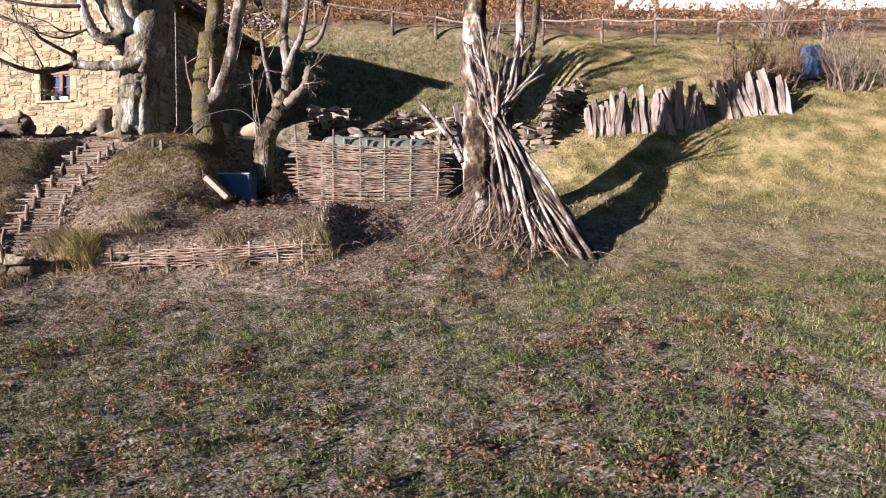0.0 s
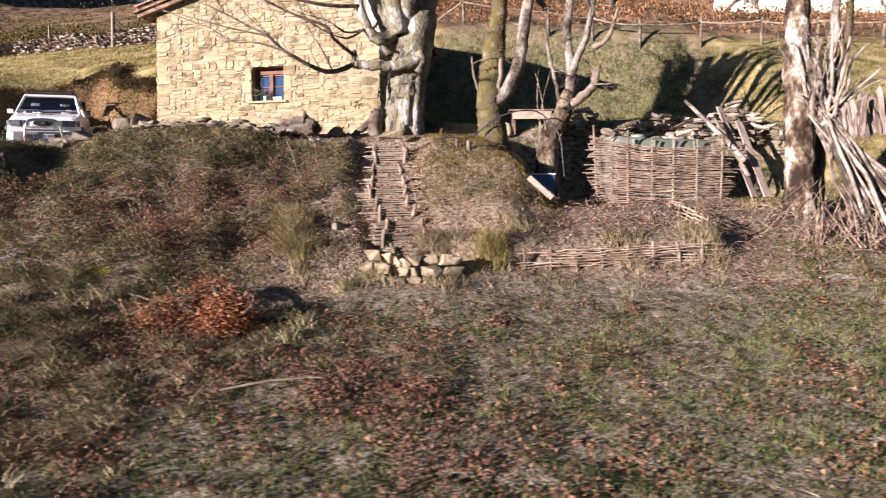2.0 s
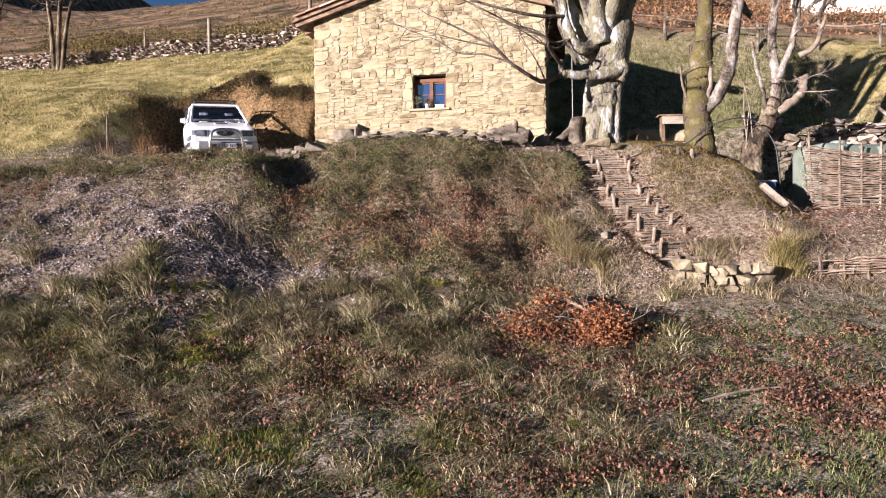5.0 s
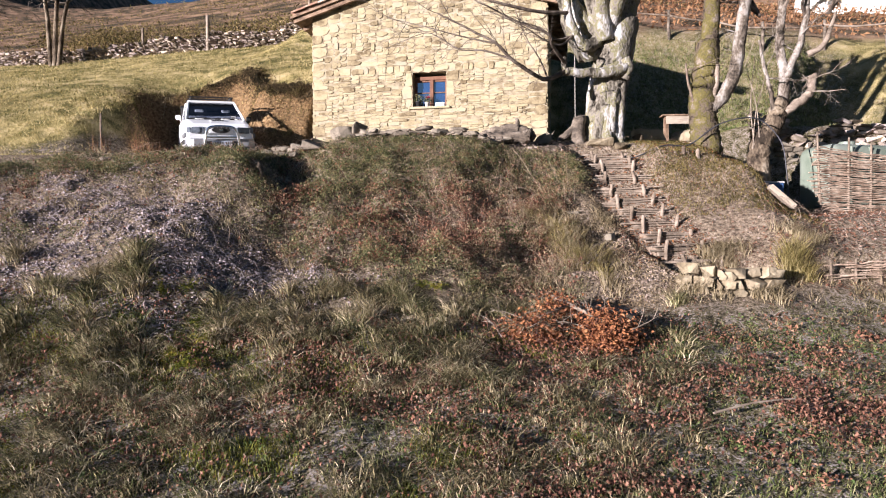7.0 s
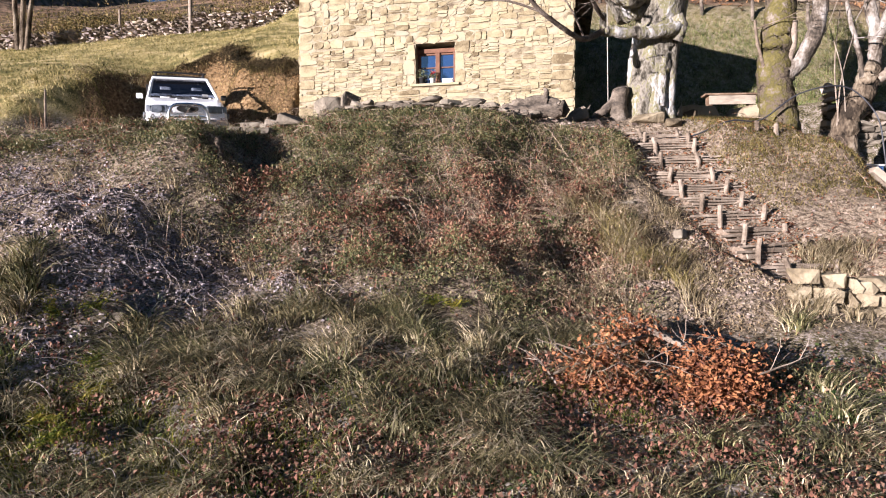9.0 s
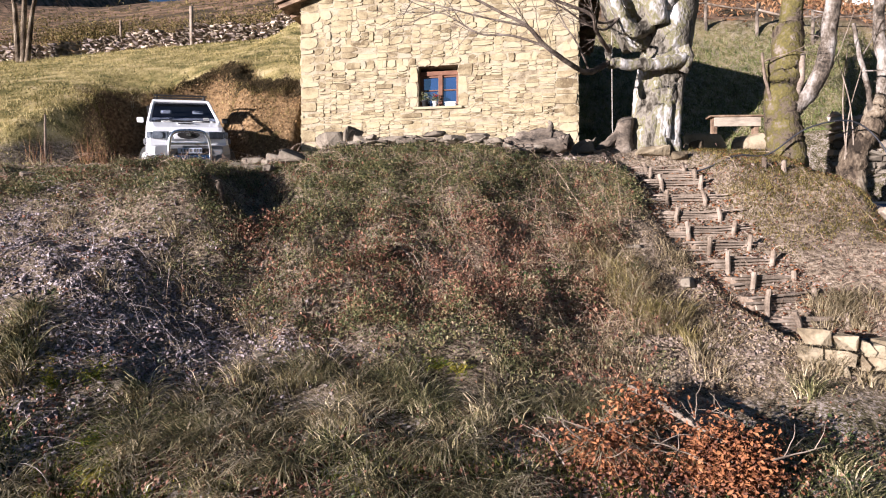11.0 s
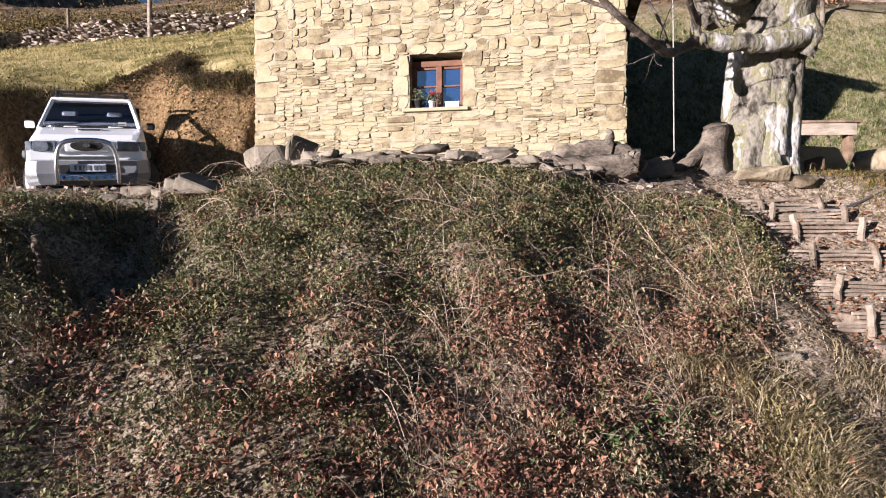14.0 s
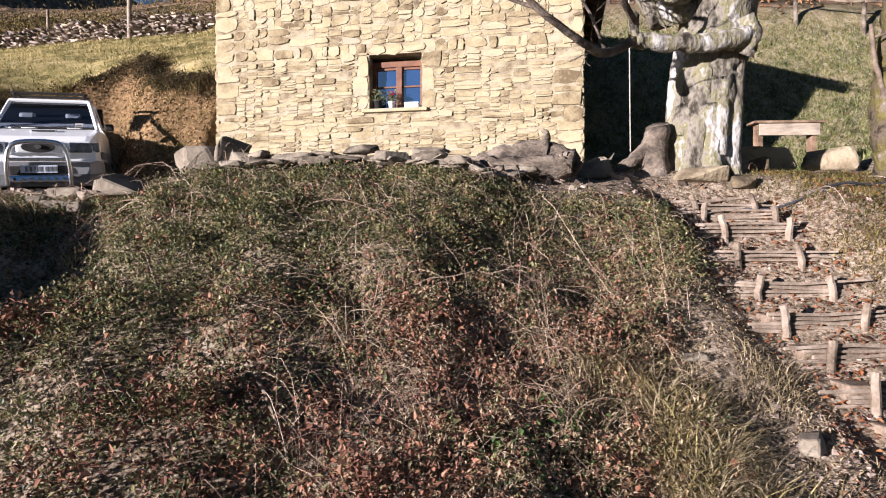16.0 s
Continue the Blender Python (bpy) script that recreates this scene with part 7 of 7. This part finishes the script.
def red_zone(x, y):
    """Where withered leaves outnumber the green ones."""
    return np.clip(1.1 * (blob(x, y, -12.1, 10.5, 1.3, 0.8) + blob(x, y, -11.4, 11.1, 0.8, 0.6) + blob(x, y, -14.75, 10.7, 0.4, 0.5) + 0.8 * blob(x, y, -10.6, 11.8, 0.6, 0.5) + 0.7 * blob(x, y, -14.0, 9.9, 0.8, 0.4)), 0, 1)


def dry_zone(x, y):
    """The dry flank of the bank towards the steps."""
    return np.clip(blob(x, y, -11.1, 10.9, 1.1, 1.2) + 0.5 * blob(x, y, -10.3, 12.2, 0.4, 0.7), 0, 1)


def green_share(x, y):
    v = vee(x, y)
    return np.clip((0.8 + 0.3 * step(13.0, 14.2, v)) * (1 - 0.5 * red_zone(x, y)) * (1 - 0.7 * dry_zone(x, y)) * (1 - grey_zone(x, y)), 0.03, 1)


def sprigs(centres, per, spread, size, name, material, label, tilt=0.7, aspect=0.6, fold=0.25):
    """Leaves in small bunches, most of them near the top of the growth."""
    c = centres.copy()
    c[:, 2] += bramble_height(c[:, 0], c[:, 1]) * RNG.uniform(0.05, 1.0, len(c)) ** 0.4
    q = np.repeat(c, per, 0) + RNG.normal(0, 1, (len(c) * per, 3)) * np.array([spread, spread, spread * 0.6])
    q[:, 2] = np.maximum(q[:, 2], ground(q[:, 0], q[:, 1]) + 0.005)
    big = np.repeat(RNG.uniform(0.7, 1.25, len(c)), per)
    leaves(q, big * RNG.uniform(*size, len(q)), tilt, name, material, label, aspect, fold)


open_ground = lambda x, y: 1 - 0.9 * blob(x, y, -15.0, 11.25, 0.4, 0.7)
sprigs(scatter(90000, -20, -8.6, 7, 14.8, lambda x, y: open_ground(x, y) * bank_cover(x, y) * green_share(x, y) * np.clip(0.15 + 0.85 * step(0.2, 0.6, clump(x, y, 2.0, 4)) + 0.6 * step(12.6, 13.6, vee(x, y)), 0, 1)),
       9, 0.045, (0.018, 0.042), "bramble_leaves", BRAMBLE, "dark green bramble leaves covering the bank")
sprigs(scatter(60000, -20, -8.6, 7, 14.8, lambda x, y: open_ground(x, y) * bank_cover(x, y) * (1 - 0.8 * grey_zone(x, y)) * np.clip(0.04 + 0.16 * dry_zone(x, y) + 0.6 * red_zone(x, y) * step(0.25, 0.6, clump(x, y, 2.4, 9)) + 0.25 * step(0.6, 0.85, clump(x, y, 1.6, 9)), 0, 1)),
       7, 0.05, (0.022, 0.055), "withered_leaves", DEADLEAF, "withered red brown leaves among the brambles", 0.75, 0.65, 0.35)


def canes(n, x0, x1, y0, y1, keep, length, radius, name, label, rise=0.25, material=None, thin=0.8):
    """Thin arched stems."""
    p = scatter(n, x0, x1, y0, y1, keep)
    n = len(p)
    yaw, size, arch = RNG.uniform(0, 2 * np.pi, n), RNG.uniform(*length, n), RNG.uniform(0.2, 1, n) * rise
    rad = RNG.uniform(*radius, n)
    bend = RNG.normal(0, 0.5, n)
    segs, rows = 6, []
    for k in range(segs + 1):
        s = k / segs
        a = yaw + bend * s
        c = np.stack([p[:, 0] + np.cos(a) * size * s, p[:, 1] + np.sin(a) * size * s, np.zeros(n)], -1)
        c[:, 2] = ground(c[:, 0], c[:, 1]) + 0.03 + arch * 4 * s * (1 - s) * (1 - 0.3 * s) + 0.10 * (p[:, 0] % 1)
        r = (rad * (1 - thin * s))[:, None]
        nrm = np.stack([-np.sin(a), np.cos(a), np.zeros(n)], -1)
        up = np.array([0, 0, 1.0])
        rows.append(np.stack([c + up * r, c - nrm * r * 0.9 - up * r * 0.5, c + nrm * r * 0.9 - up * r * 0.5], 1))
    v = np.stack(rows, 1).reshape(-1, 3)
    base = np.arange(n) * 3 * (segs + 1)
    f = np.concatenate([np.stack([base + 3 * k + j, base + 3 * k + (j + 1) % 3, base + 3 * k + 3 + (j + 1) % 3, base + 3 * k + 3 + j], -1) for k in range(segs) for j in range(3)])
    return tagged(raw(name, v, f, material or TWIG), label, kind="stuff")


canes(10000, -20, -8.6, 6.5, 14.8, lambda x, y: bank_cover(x, y) * (1 - 0.8 * grey_zone(x, y)) * (0.15 + 0.6 * clump(x, y, 1.1, 6)), (0.15, 0.7), (0.0014, 0.0036), "bramble_canes", "bare tangled bramble canes on the bank", rise=0.2)
canes(110, -19, -9.5, 6.5, 14.5, bank_cover, (0.5, 1.3), (0.003, 0.006), "long_canes", "long pale dead canes lying over the bank", rise=0.26)
canes(3200, -20, -12.5, 6.0, 11, grey_zone, (0.1, 0.5), (0.0014, 0.0035), "dry_stems", "dry grey stems on bare earth", rise=0.08, material=DEADSTEM)
canes(1000, -8.8, -1.5, 10.5, 16.5, lambda x, y: step(11.2, 11.7, vee(x, y)) * step(15.6, 14.8, vee(x, y)), (0.08, 0.4), (0.0015, 0.005), "litter_twigs", "twigs and stalks scattered over the garden bed", rise=0.16)
canes(900, -4, 1.5, 11, 15, lambda x, y: blob(x, y, -1.3, 13.2, 1.0, 0.8), (0.15, 0.8), (0.003, 0.009), "brushwood", "loose brushwood round the birch and poles", rise=0.22)
canes(500, -16, 8, 4, 14, lambda x, y: on_lawn(x, y) * 0.8, (0.08, 0.4), (0.002, 0.005), "lawn_twigs", "small dry twigs lying on the lawn", rise=0.02)
canes(24, -9.3, -6.0, 12, 15, lambda x, y: 0.8 * step(13, 13.5, vee(x, y)), (0.08, 0.3), (0.002, 0.005), "mound_twigs", "twigs on the earth mound", rise=0.05)


# fallen leaves
def leaf_fall(x, y):
    v = vee(x, y)
    patch = step(0.5, 0.8, clump(x, y, 0.9, 11)) * step(0.25, 0.75, clump(x, y, 3.5, 3))
    small = step(0.62, 0.92, clump(x, y, 2.4, 17))
    return np.clip(0.06 + 0.9 * patch * (0.2 + 0.8 * step(-4, -8, x)) + 0.3 * small + 1.3 * (blob(x, y, -8.9, 6.9, 2.2, 1.1) + blob(x, y, -9.3, 5.6, 1.5, 0.8)) * step(0.25, 0.7, clump(x, y, 1.6, 4)) * (0.3 + 0.7 * step(0.3, 0.7, clump(x, y, 4.5, 8)))
                   + 0.9 * blob(x, y, -13.6, 6.2, 3.0, 1.0) * step(0.3, 0.75, clump(x, y, 1.6, 6)) + 0.8 * blob(x, y, -10.4, 8.2, 1.0, 0.9), 0, 1) * step(14.8, 13.8, v)


p = scatter(170000, -18, 7, 3.5, 14, lambda x, y: leaf_fall(x, y) * step(11.2, 10.4, vee(x, y) - 2.6 * step(-4, -2, x)) * (1 - 0.5 * step(-2, 3, x)))
p[:, 2] += RNG.uniform(0.02, 0.065, len(p))
leaves(p, RNG.uniform(0.018, 0.05, len(p)), 0.8, "fallen_leaves", LAWNLEAF, "red brown fallen leaves scattered on the lawn", 0.55, 0.6)
heaps = [(-2.6, 10.4), (0.9, 9.75), (1.9, 10.65), (-4.3, 7.3), (-3.1, 8.1), (0.5, 8.67), (-2.1, 8.58), (-0.65, 7.0), (0.6, 7.3), (-2.4, 7.2), (0.3, 9.8), (1.8, 10.25)]
heaps += [(float(x), float(y)) for x, y in zip(RNG.uniform(-9, 6, 220), RNG.uniform(4.6, 12, 220))]
q = np.concatenate([np.stack([RNG.normal(x, RNG.uniform(0.05, 0.22), k), RNG.normal(y, RNG.uniform(0.05, 0.16), k)], -1) for x, y in heaps for k in [int(RNG.uniform(6, 46))]])
q = q[vee(q[:, 0], q[:, 1]) < 11.0 + 2.6 * step(-4, -2, q[:, 0])]
p = np.concatenate([q, (ground(q[:, 0], q[:, 1]) + RNG.uniform(0.03, 0.07, len(q)))[:, None]], 1)
leaves(p, RNG.uniform(0.03, 0.068, len(p)), 0.6, "leaf_clusters", LAWNLEAF, "small clusters of curled red brown leaves in the turf", 0.6, 0.5)
p = scatter(16000, -9.5, -1.5, 10.3, 16.5, lambda x, y: step(11.2, 11.8, vee(x, y)) * step(16.5, 15.2, vee(x, y)) * (0.25 + 0.75 * clump(x, y, 1.7, 7)) * (1 - 0.75 * step(-6.2, -6.8, x) * step(13.0, 13.5, vee(x, y))))
p[:, 2] += RNG.uniform(0.005, 0.03, len(p))
leaves(p, RNG.uniform(0.03, 0.065, len(p)), 0.4, "fallen_leaves", DEADLEAF, "brown leaf litter on the garden bed and mound", 0.6, 0.35)
p = scatter(5000, -10.2, -7.2, 10, 14.4, lambda x, y: 0.9 * (1 - stair_free(x, y)) + 0.25 * step(13.5, 14.5, y))
p[:, 2] += RNG.uniform(0.01, 0.05, len(p))
leaves(p, RNG.uniform(0.03, 0.07, len(p)), 0.4, "stair_leaves", OAKLEAF, "orange leaves gathered on the earth steps", 0.6, 0.35)

p = scatter(62000, -16.5, -6, 4.6, 8.8, lambda x, y: np.clip(0.02 + 1.2 * (blob(x, y, -8.7, 6.8, 2.0, 1.1) + blob(x, y, -9.4, 5.5, 1.6, 0.8)) * step(0.3, 0.65, clump(x, y, 1.6, 4)) * step(0.2, 0.6, clump(x, y, 4.5, 8))
                                                                 + 0.5 * blob(x, y, -10.3, 7.9, 0.9, 0.7) + 0.75 * blob(x, y, -12.6, 7.4, 2.2, 0.9) * step(0.45, 0.75, clump(x, y, 2.0, 35)) + 0.7 * blob(x, y, -13.4, 6.3, 2.4, 0.9) * step(0.4, 0.75, clump(x, y, 2.2, 33)), 0, 1))
p[:, 2] += RNG.uniform(0.03, 0.12, len(p))
leaves(p, RNG.uniform(0.022, 0.058, len(p)), 0.8, "leaf_drift", DRIFTLEAF, "drifts of red brown fallen leaves on the grass", 0.55, 0.6)
# low yellowed ferns
fp, fs = [], []
for cx, cy in ((-15.2, 7.75), (-14.95, 7.95), (-14.4, 6.75), (-14.45, 7.35), (-14.2, 6.6), (-11.95, 8.85), (-12.15, 8.9), (-14.3, 7.1), (-12.2, 9.9)):
    for k in range(16):
        a, r = RNG.uniform(0, 6.28), RNG.uniform(0.12, 0.26)
        for s in np.linspace(0.1, 1, 14):
            for _ in range(2):
                x, y = cx + np.cos(a) * r * s + RNG.normal(0, 0.012), cy + np.sin(a) * r * s + RNG.normal(0, 0.012)
                fp.append((x, y, float(ground(x, y)) + 0.12 + 0.14 * s - 0.12 * s * s))
                fs.append(0.05 * (1.15 - s))
leaves(np.array(fp), np.array(fs), 0.4, "ferns", FERN, "small yellowing ferns in the grass", 0.5, 0.1)

sprigs(scatter(22000, -20, -8.6, 7, 14.8, lambda x, y: bank_cover(x, y) * np.clip((0.12 + 0.88 * step(0.35, 0.8, clump(x, y, 2.6, 15))) * (1 - 0.85 * blob(x, y, -13.4, 9.9, 1.5, 0.8)) * (1 - 0.4 * red_zone(x, y)) * (1 - 0.6 * step(12.6, 13.6, vee(x, y))) + 0.7 * dry_zone(x, y) + 0.3 * blob(x, y, -11.6, 10.2, 0.8, 0.5), 0, 1)),
       6, 0.05, (0.015, 0.045), "dry_leaves", TANLEAF, "pale tan dry leaves and husks on the bank", 0.8, 0.3)

sprigs(scatter(9000, -12.8, -9.6, 9.4, 12.8, lambda x, y: bank_cover(x, y) * dry_zone(x, y) * (0.2 + 0.8 * step(0.3, 0.7, clump(x, y, 2.6, 16)))),
       6, 0.05, (0.018, 0.05), "dry_leaves", TANLEAF, "pale tan dry leaves on the flank of the bank", 0.8, 0.4)
canes(1100, -13.0, -9.6, 9.2, 12.6, lambda x, y: bank_cover(x, y) * np.maximum(dry_zone(x, y), 0.8 * red_zone(x, y)), (0.2, 0.8), (0.0016, 0.004), "bramble_canes", "bare reddish canes on the flank of the bank", rise=0.28)
p = scatter(45000, -12.2, -8.4, 9.4, 14.2, lambda x, y: step(-12.2, -10.6, x) * stair_free(x, y) * step(10.6, 11.4, vee(x, y)) * step(15.0, 14.4, vee(x, y)) * step(-8.4, -9.0, x + 0.42 * (y - 13.2)) * (0.2 + 0.8 * clump(x, y, 2.2, 19)))
p[:, 2] += 0.02 + bramble_height(p[:, 0], p[:, 1]) * RNG.uniform(0.3, 1.1, len(p)) * step(-9.6, -10.6, p[:, 0])
leaves(p, RNG.uniform(0.015, 0.05, len(p)), 0.7, "dry_leaves", TANLEAF, "pale tan dry leaves beside the steps", 0.35)
c = scatter(220, -12, -8.6, 9.6, 13.6, lambda x, y: step(-12, -10.8, x) * stair_free(x, y) * step(10.8, 11.4, vee(x, y)) * step(14.6, 14.0, vee(x, y)) * clump(x, y, 1.6, 23))
tussocks(c, 36, (0.14, 0.34), 0.07, STRAW, "straw_grass", "dry straw grass beside the steps", (0.004, 0.009), (0.7, 1.15))
p = scatter(5000, -9.2, -6.0, 12.2, 15.0, lambda x, y: stair_free(x, y) * step(13.1, 13.6, vee(x, y)) * clump(x, y, 2.0, 29))
p[:, 2] += RNG.uniform(0.004, 0.02, len(p))
leaves(p, RNG.uniform(0.015, 0.04, len(p)), 0.4, "mound_leaves", OAKLEAF, "small brown leaves on the earth mound", 0.6)
# yellow green moss in the rough grass below the bank
p = scatter(160000, -18, -10, 4.5, 10, lambda x, y: np.clip(0.7 * step(0.55, 0.8, clump(x, y, 1.5, 27)) + blob(x, y, -14.8, 6.9, 1.0, 0.7) * step(0.3, 0.6, clump(x, y, 3.0, 28)), 0, 1) * step(6.2, 7.2, vee(x, y)) * step(10.4, 9.6, vee(x, y)))
n = len(p)
blades(p, RNG.uniform(0.03, 0.10, n), RNG.uniform(0.006, 0.012, n), RNG.uniform(0.2, 0.9, n), 1, name="moss", material=MOSS, label="yellow green moss and fine grass below the bank")

# bright green weeds and clover in the turf
p = scatter(150000, -17, 8, 3.5, 13.5, lambda x, y: step(0.6, 0.95, clump(x, y, 2.6, 21)) * step(11.2, 10.2, vee(x, y) - 2.6 * step(-4, -2, x)))
p[:, 2] += RNG.uniform(0.01, 0.05, len(p))
leaves(p, RNG.uniform(0.02, 0.05, len(p)), 0.5, "lawn_weeds", WEED, "green weeds and clover in the turf", 0.7)
p = scatter(16000, -12.2, -9.2, 9.6, 12.2, lambda x, y: blob(x, y, -11.4, 10.62, 0.28, 0.2) + 0.8 * blob(x, y, -10.95, 10.85, 0.2, 0.2))
p[:, 2] += RNG.uniform(0.02, 0.2, len(p))
leaves(p, RNG.uniform(0.03, 0.07, len(p)), 0.6, "green_herbs", WEED, "fresh green herbs on the bank", 0.7)

# clods and pebbles
def pebbles(n, x0, x1, y0, y1, keep, size, name, material, label):
    p = scatter(n, x0, x1, y0, y1, keep)
    n = len(p)
    cube = np.array([(-1, -1, -1), (1, -1, -1), (1, 1, -1), (-1, 1, -1), (-0.7, -0.7, 1), (0.7, -0.7, 1), (0.7, 0.7, 1), (-0.7, 0.7, 1)], float)
    face = np.array([(4, 5, 6, 7), (0, 1, 5, 4), (1, 2, 6, 5), (2, 3, 7, 6), (3, 0, 4, 7)])
    s = RNG.uniform(*size, n)
    q = cube[None] * (s[:, None, None] * RNG.uniform(0.5, 1.0, (n, 1, 3)) * np.array([1, 1, 0.6])) + RNG.normal(0, 0.22, (n, 8, 3)) * s[:, None, None]
    yaw = RNG.uniform(0, 6.28, n)
    co, si = np.cos(yaw)[:, None], np.sin(yaw)[:, None]
    q = np.stack([q[..., 0] * co - q[..., 1] * si, q[..., 0] * si + q[..., 1] * co, q[..., 2]], -1) + p[:, None, :]
    f = (face[None] + np.arange(n)[:, None, None] * 8).reshape(-1, 4)
    return tagged(raw(name, q.reshape(-1, 3), f, material), label, kind="stuff")


CLAYCLOD = surface("ochre clay clods", [(0.12, 0.07, 0.032), (0.22, 0.135, 0.062), (0.33, 0.22, 0.115)], 3.0, 0.95, 0.5, island=0.5, specular=0.1)
GREYCLOD = surface("violet grey soil clods", [(0.085, 0.068, 0.068), (0.225, 0.186, 0.184), (0.38, 0.326, 0.326)], 3.0, 0.95, 0.5, island=0.5, specular=0.1)
CLOD = surface("dry grey soil clods", [(0.075, 0.056, 0.045), (0.18, 0.138, 0.112), (0.30, 0.24, 0.20)], 3.0, 0.95, 0.5, island=0.5, specular=0.1)
pebbles(50000, -20, -12.5, 6.5, 11, grey_zone, (0.005, 0.024), "soil_clods", GREYCLOD, "dry crumbly clods of grey earth")
pebbles(20000, -10.6, -7, 9.6, 14.5, lambda x, y: 0.015 + 0.95 * blob(x, y, -9.4, 10.5, 0.7, 0.9) + 0.12 * (1 - stair_free(x, y)), (0.005, 0.03), "gravel", CLOD, "pale gravel and soil beside the steps")
pebbles(3500, -9, -2, 11, 16.5, lambda x, y: (1 - 0.6 * step(-6.2, -6.8, x)) * step(11.3, 11.9, vee(x, y)) * step(16.5, 15, vee(x, y)), (0.006, 0.028), "bed_soil", CLOD, "crumbly dry soil of the garden bed and mound")
pebbles(9000, -22.0, -16.8, 16.5, 20.5, lambda x, y: masks(x, y)["clay"] * step(16.6, 17.2, y), (0.008, 0.032), "clay_clods", CLAYCLOD, "ochre clods of the cut bank")
pebbles(2500, -21, -9, 11.8, 17.2, lambda x, y: step(14.9, 15.3, vee(x, y)) * step(20.5, 19.5, vee(x, y)), (0.01, 0.05), "gravel", CLOD, "gravel of the terrace in front of the house")

# dead bracken above the fence, gorse and heath on the far slopes
p = scatter(70000, -14, 40, 22, 60, lambda x, y: step(26.2, 27.5, vee(x, y)) * step(62, 50, vee(x, y)) * (0.3 + 0.7 * clump(x, y, 0.25, 2)))
p[:, 2] += RNG.uniform(0.0, 0.45, len(p))
leaves(p, RNG.uniform(0.08, 0.28, len(p)), 0.7, "bracken", BRACKEN, "rust brown dead bracken on the upper slope", 0.45)
p = scatter(240000, -130, 10, 24, 130, lambda x, y: step(33.4, 34.4, vee(x, y)) * np.exp(-(vee(x, y) - 34) / 40) * (0.15 + 0.85 * clump(x, y, 0.16, 2)))
p[:, 2] += RNG.uniform(0.0, 1.3, len(p)) * step(0.3, 0.9, clump(p[:, 0], p[:, 1], 0.3, 6))
leaves(p, RNG.uniform(0.08, 0.22, len(p)), 0.7, "gorse_heath", GORSE, "olive and brown gorse bushes on the far hillside", 0.5)
p = scatter(150000, -50, -12, 22, 42, lambda x, y: step(33.6, 34.6, vee(x, y)) * step(46, 38, vee(x, y)) * (0.05 + 0.95 * step(0.45, 0.75, clump(x, y, 0.45, 12))))
p[:, 2] += RNG.uniform(0.0, 1.0, len(p)) * step(0.4, 0.9, clump(p[:, 0], p[:, 1], 0.45, 12))
leaves(p, RNG.uniform(0.06, 0.16, len(p)), 0.7, "gorse_heath", GORSE, "olive gorse bushes above the field wall", 0.5)


def cut_edge(x, y):
    """The ragged rim of the parking place."""
    along, across = -0.616 * (x + 18.36) + 0.788 * (y - 14.75), 0.788 * (x + 18.36) + 0.616 * (y - 14.75)
    ring = np.exp(-((np.abs(across) - 1.85) / 0.3) ** 2) * step(0.6, 1.6, along) * step(6.2, 5.6, along) + np.exp(-((along - 5.85) / 0.3) ** 2) * step(2.0, 1.6, np.abs(across))
    top = step(21.2, 21.6, vee(x, y)) * step(22.5, 21.9, vee(x, y)) * step(-23, -22, x)
    return np.clip(ring + 0.8 * top * (0.3 + 0.7 * clump(x, y, 1.2, 3)) + 0.08 * step(20.0, 20.4, vee(x, y)) * step(22.0, 21.6, vee(x, y)), 0, 1)


c = scatter(900, -24, -15.5, 13, 22, cut_edge)
tussocks(c, 26, (0.12, 0.4), 0.08, MOUNDGRASS, "straw_tuft", "dry grass hanging over the cut bank", lean=(0.7, 1.1))
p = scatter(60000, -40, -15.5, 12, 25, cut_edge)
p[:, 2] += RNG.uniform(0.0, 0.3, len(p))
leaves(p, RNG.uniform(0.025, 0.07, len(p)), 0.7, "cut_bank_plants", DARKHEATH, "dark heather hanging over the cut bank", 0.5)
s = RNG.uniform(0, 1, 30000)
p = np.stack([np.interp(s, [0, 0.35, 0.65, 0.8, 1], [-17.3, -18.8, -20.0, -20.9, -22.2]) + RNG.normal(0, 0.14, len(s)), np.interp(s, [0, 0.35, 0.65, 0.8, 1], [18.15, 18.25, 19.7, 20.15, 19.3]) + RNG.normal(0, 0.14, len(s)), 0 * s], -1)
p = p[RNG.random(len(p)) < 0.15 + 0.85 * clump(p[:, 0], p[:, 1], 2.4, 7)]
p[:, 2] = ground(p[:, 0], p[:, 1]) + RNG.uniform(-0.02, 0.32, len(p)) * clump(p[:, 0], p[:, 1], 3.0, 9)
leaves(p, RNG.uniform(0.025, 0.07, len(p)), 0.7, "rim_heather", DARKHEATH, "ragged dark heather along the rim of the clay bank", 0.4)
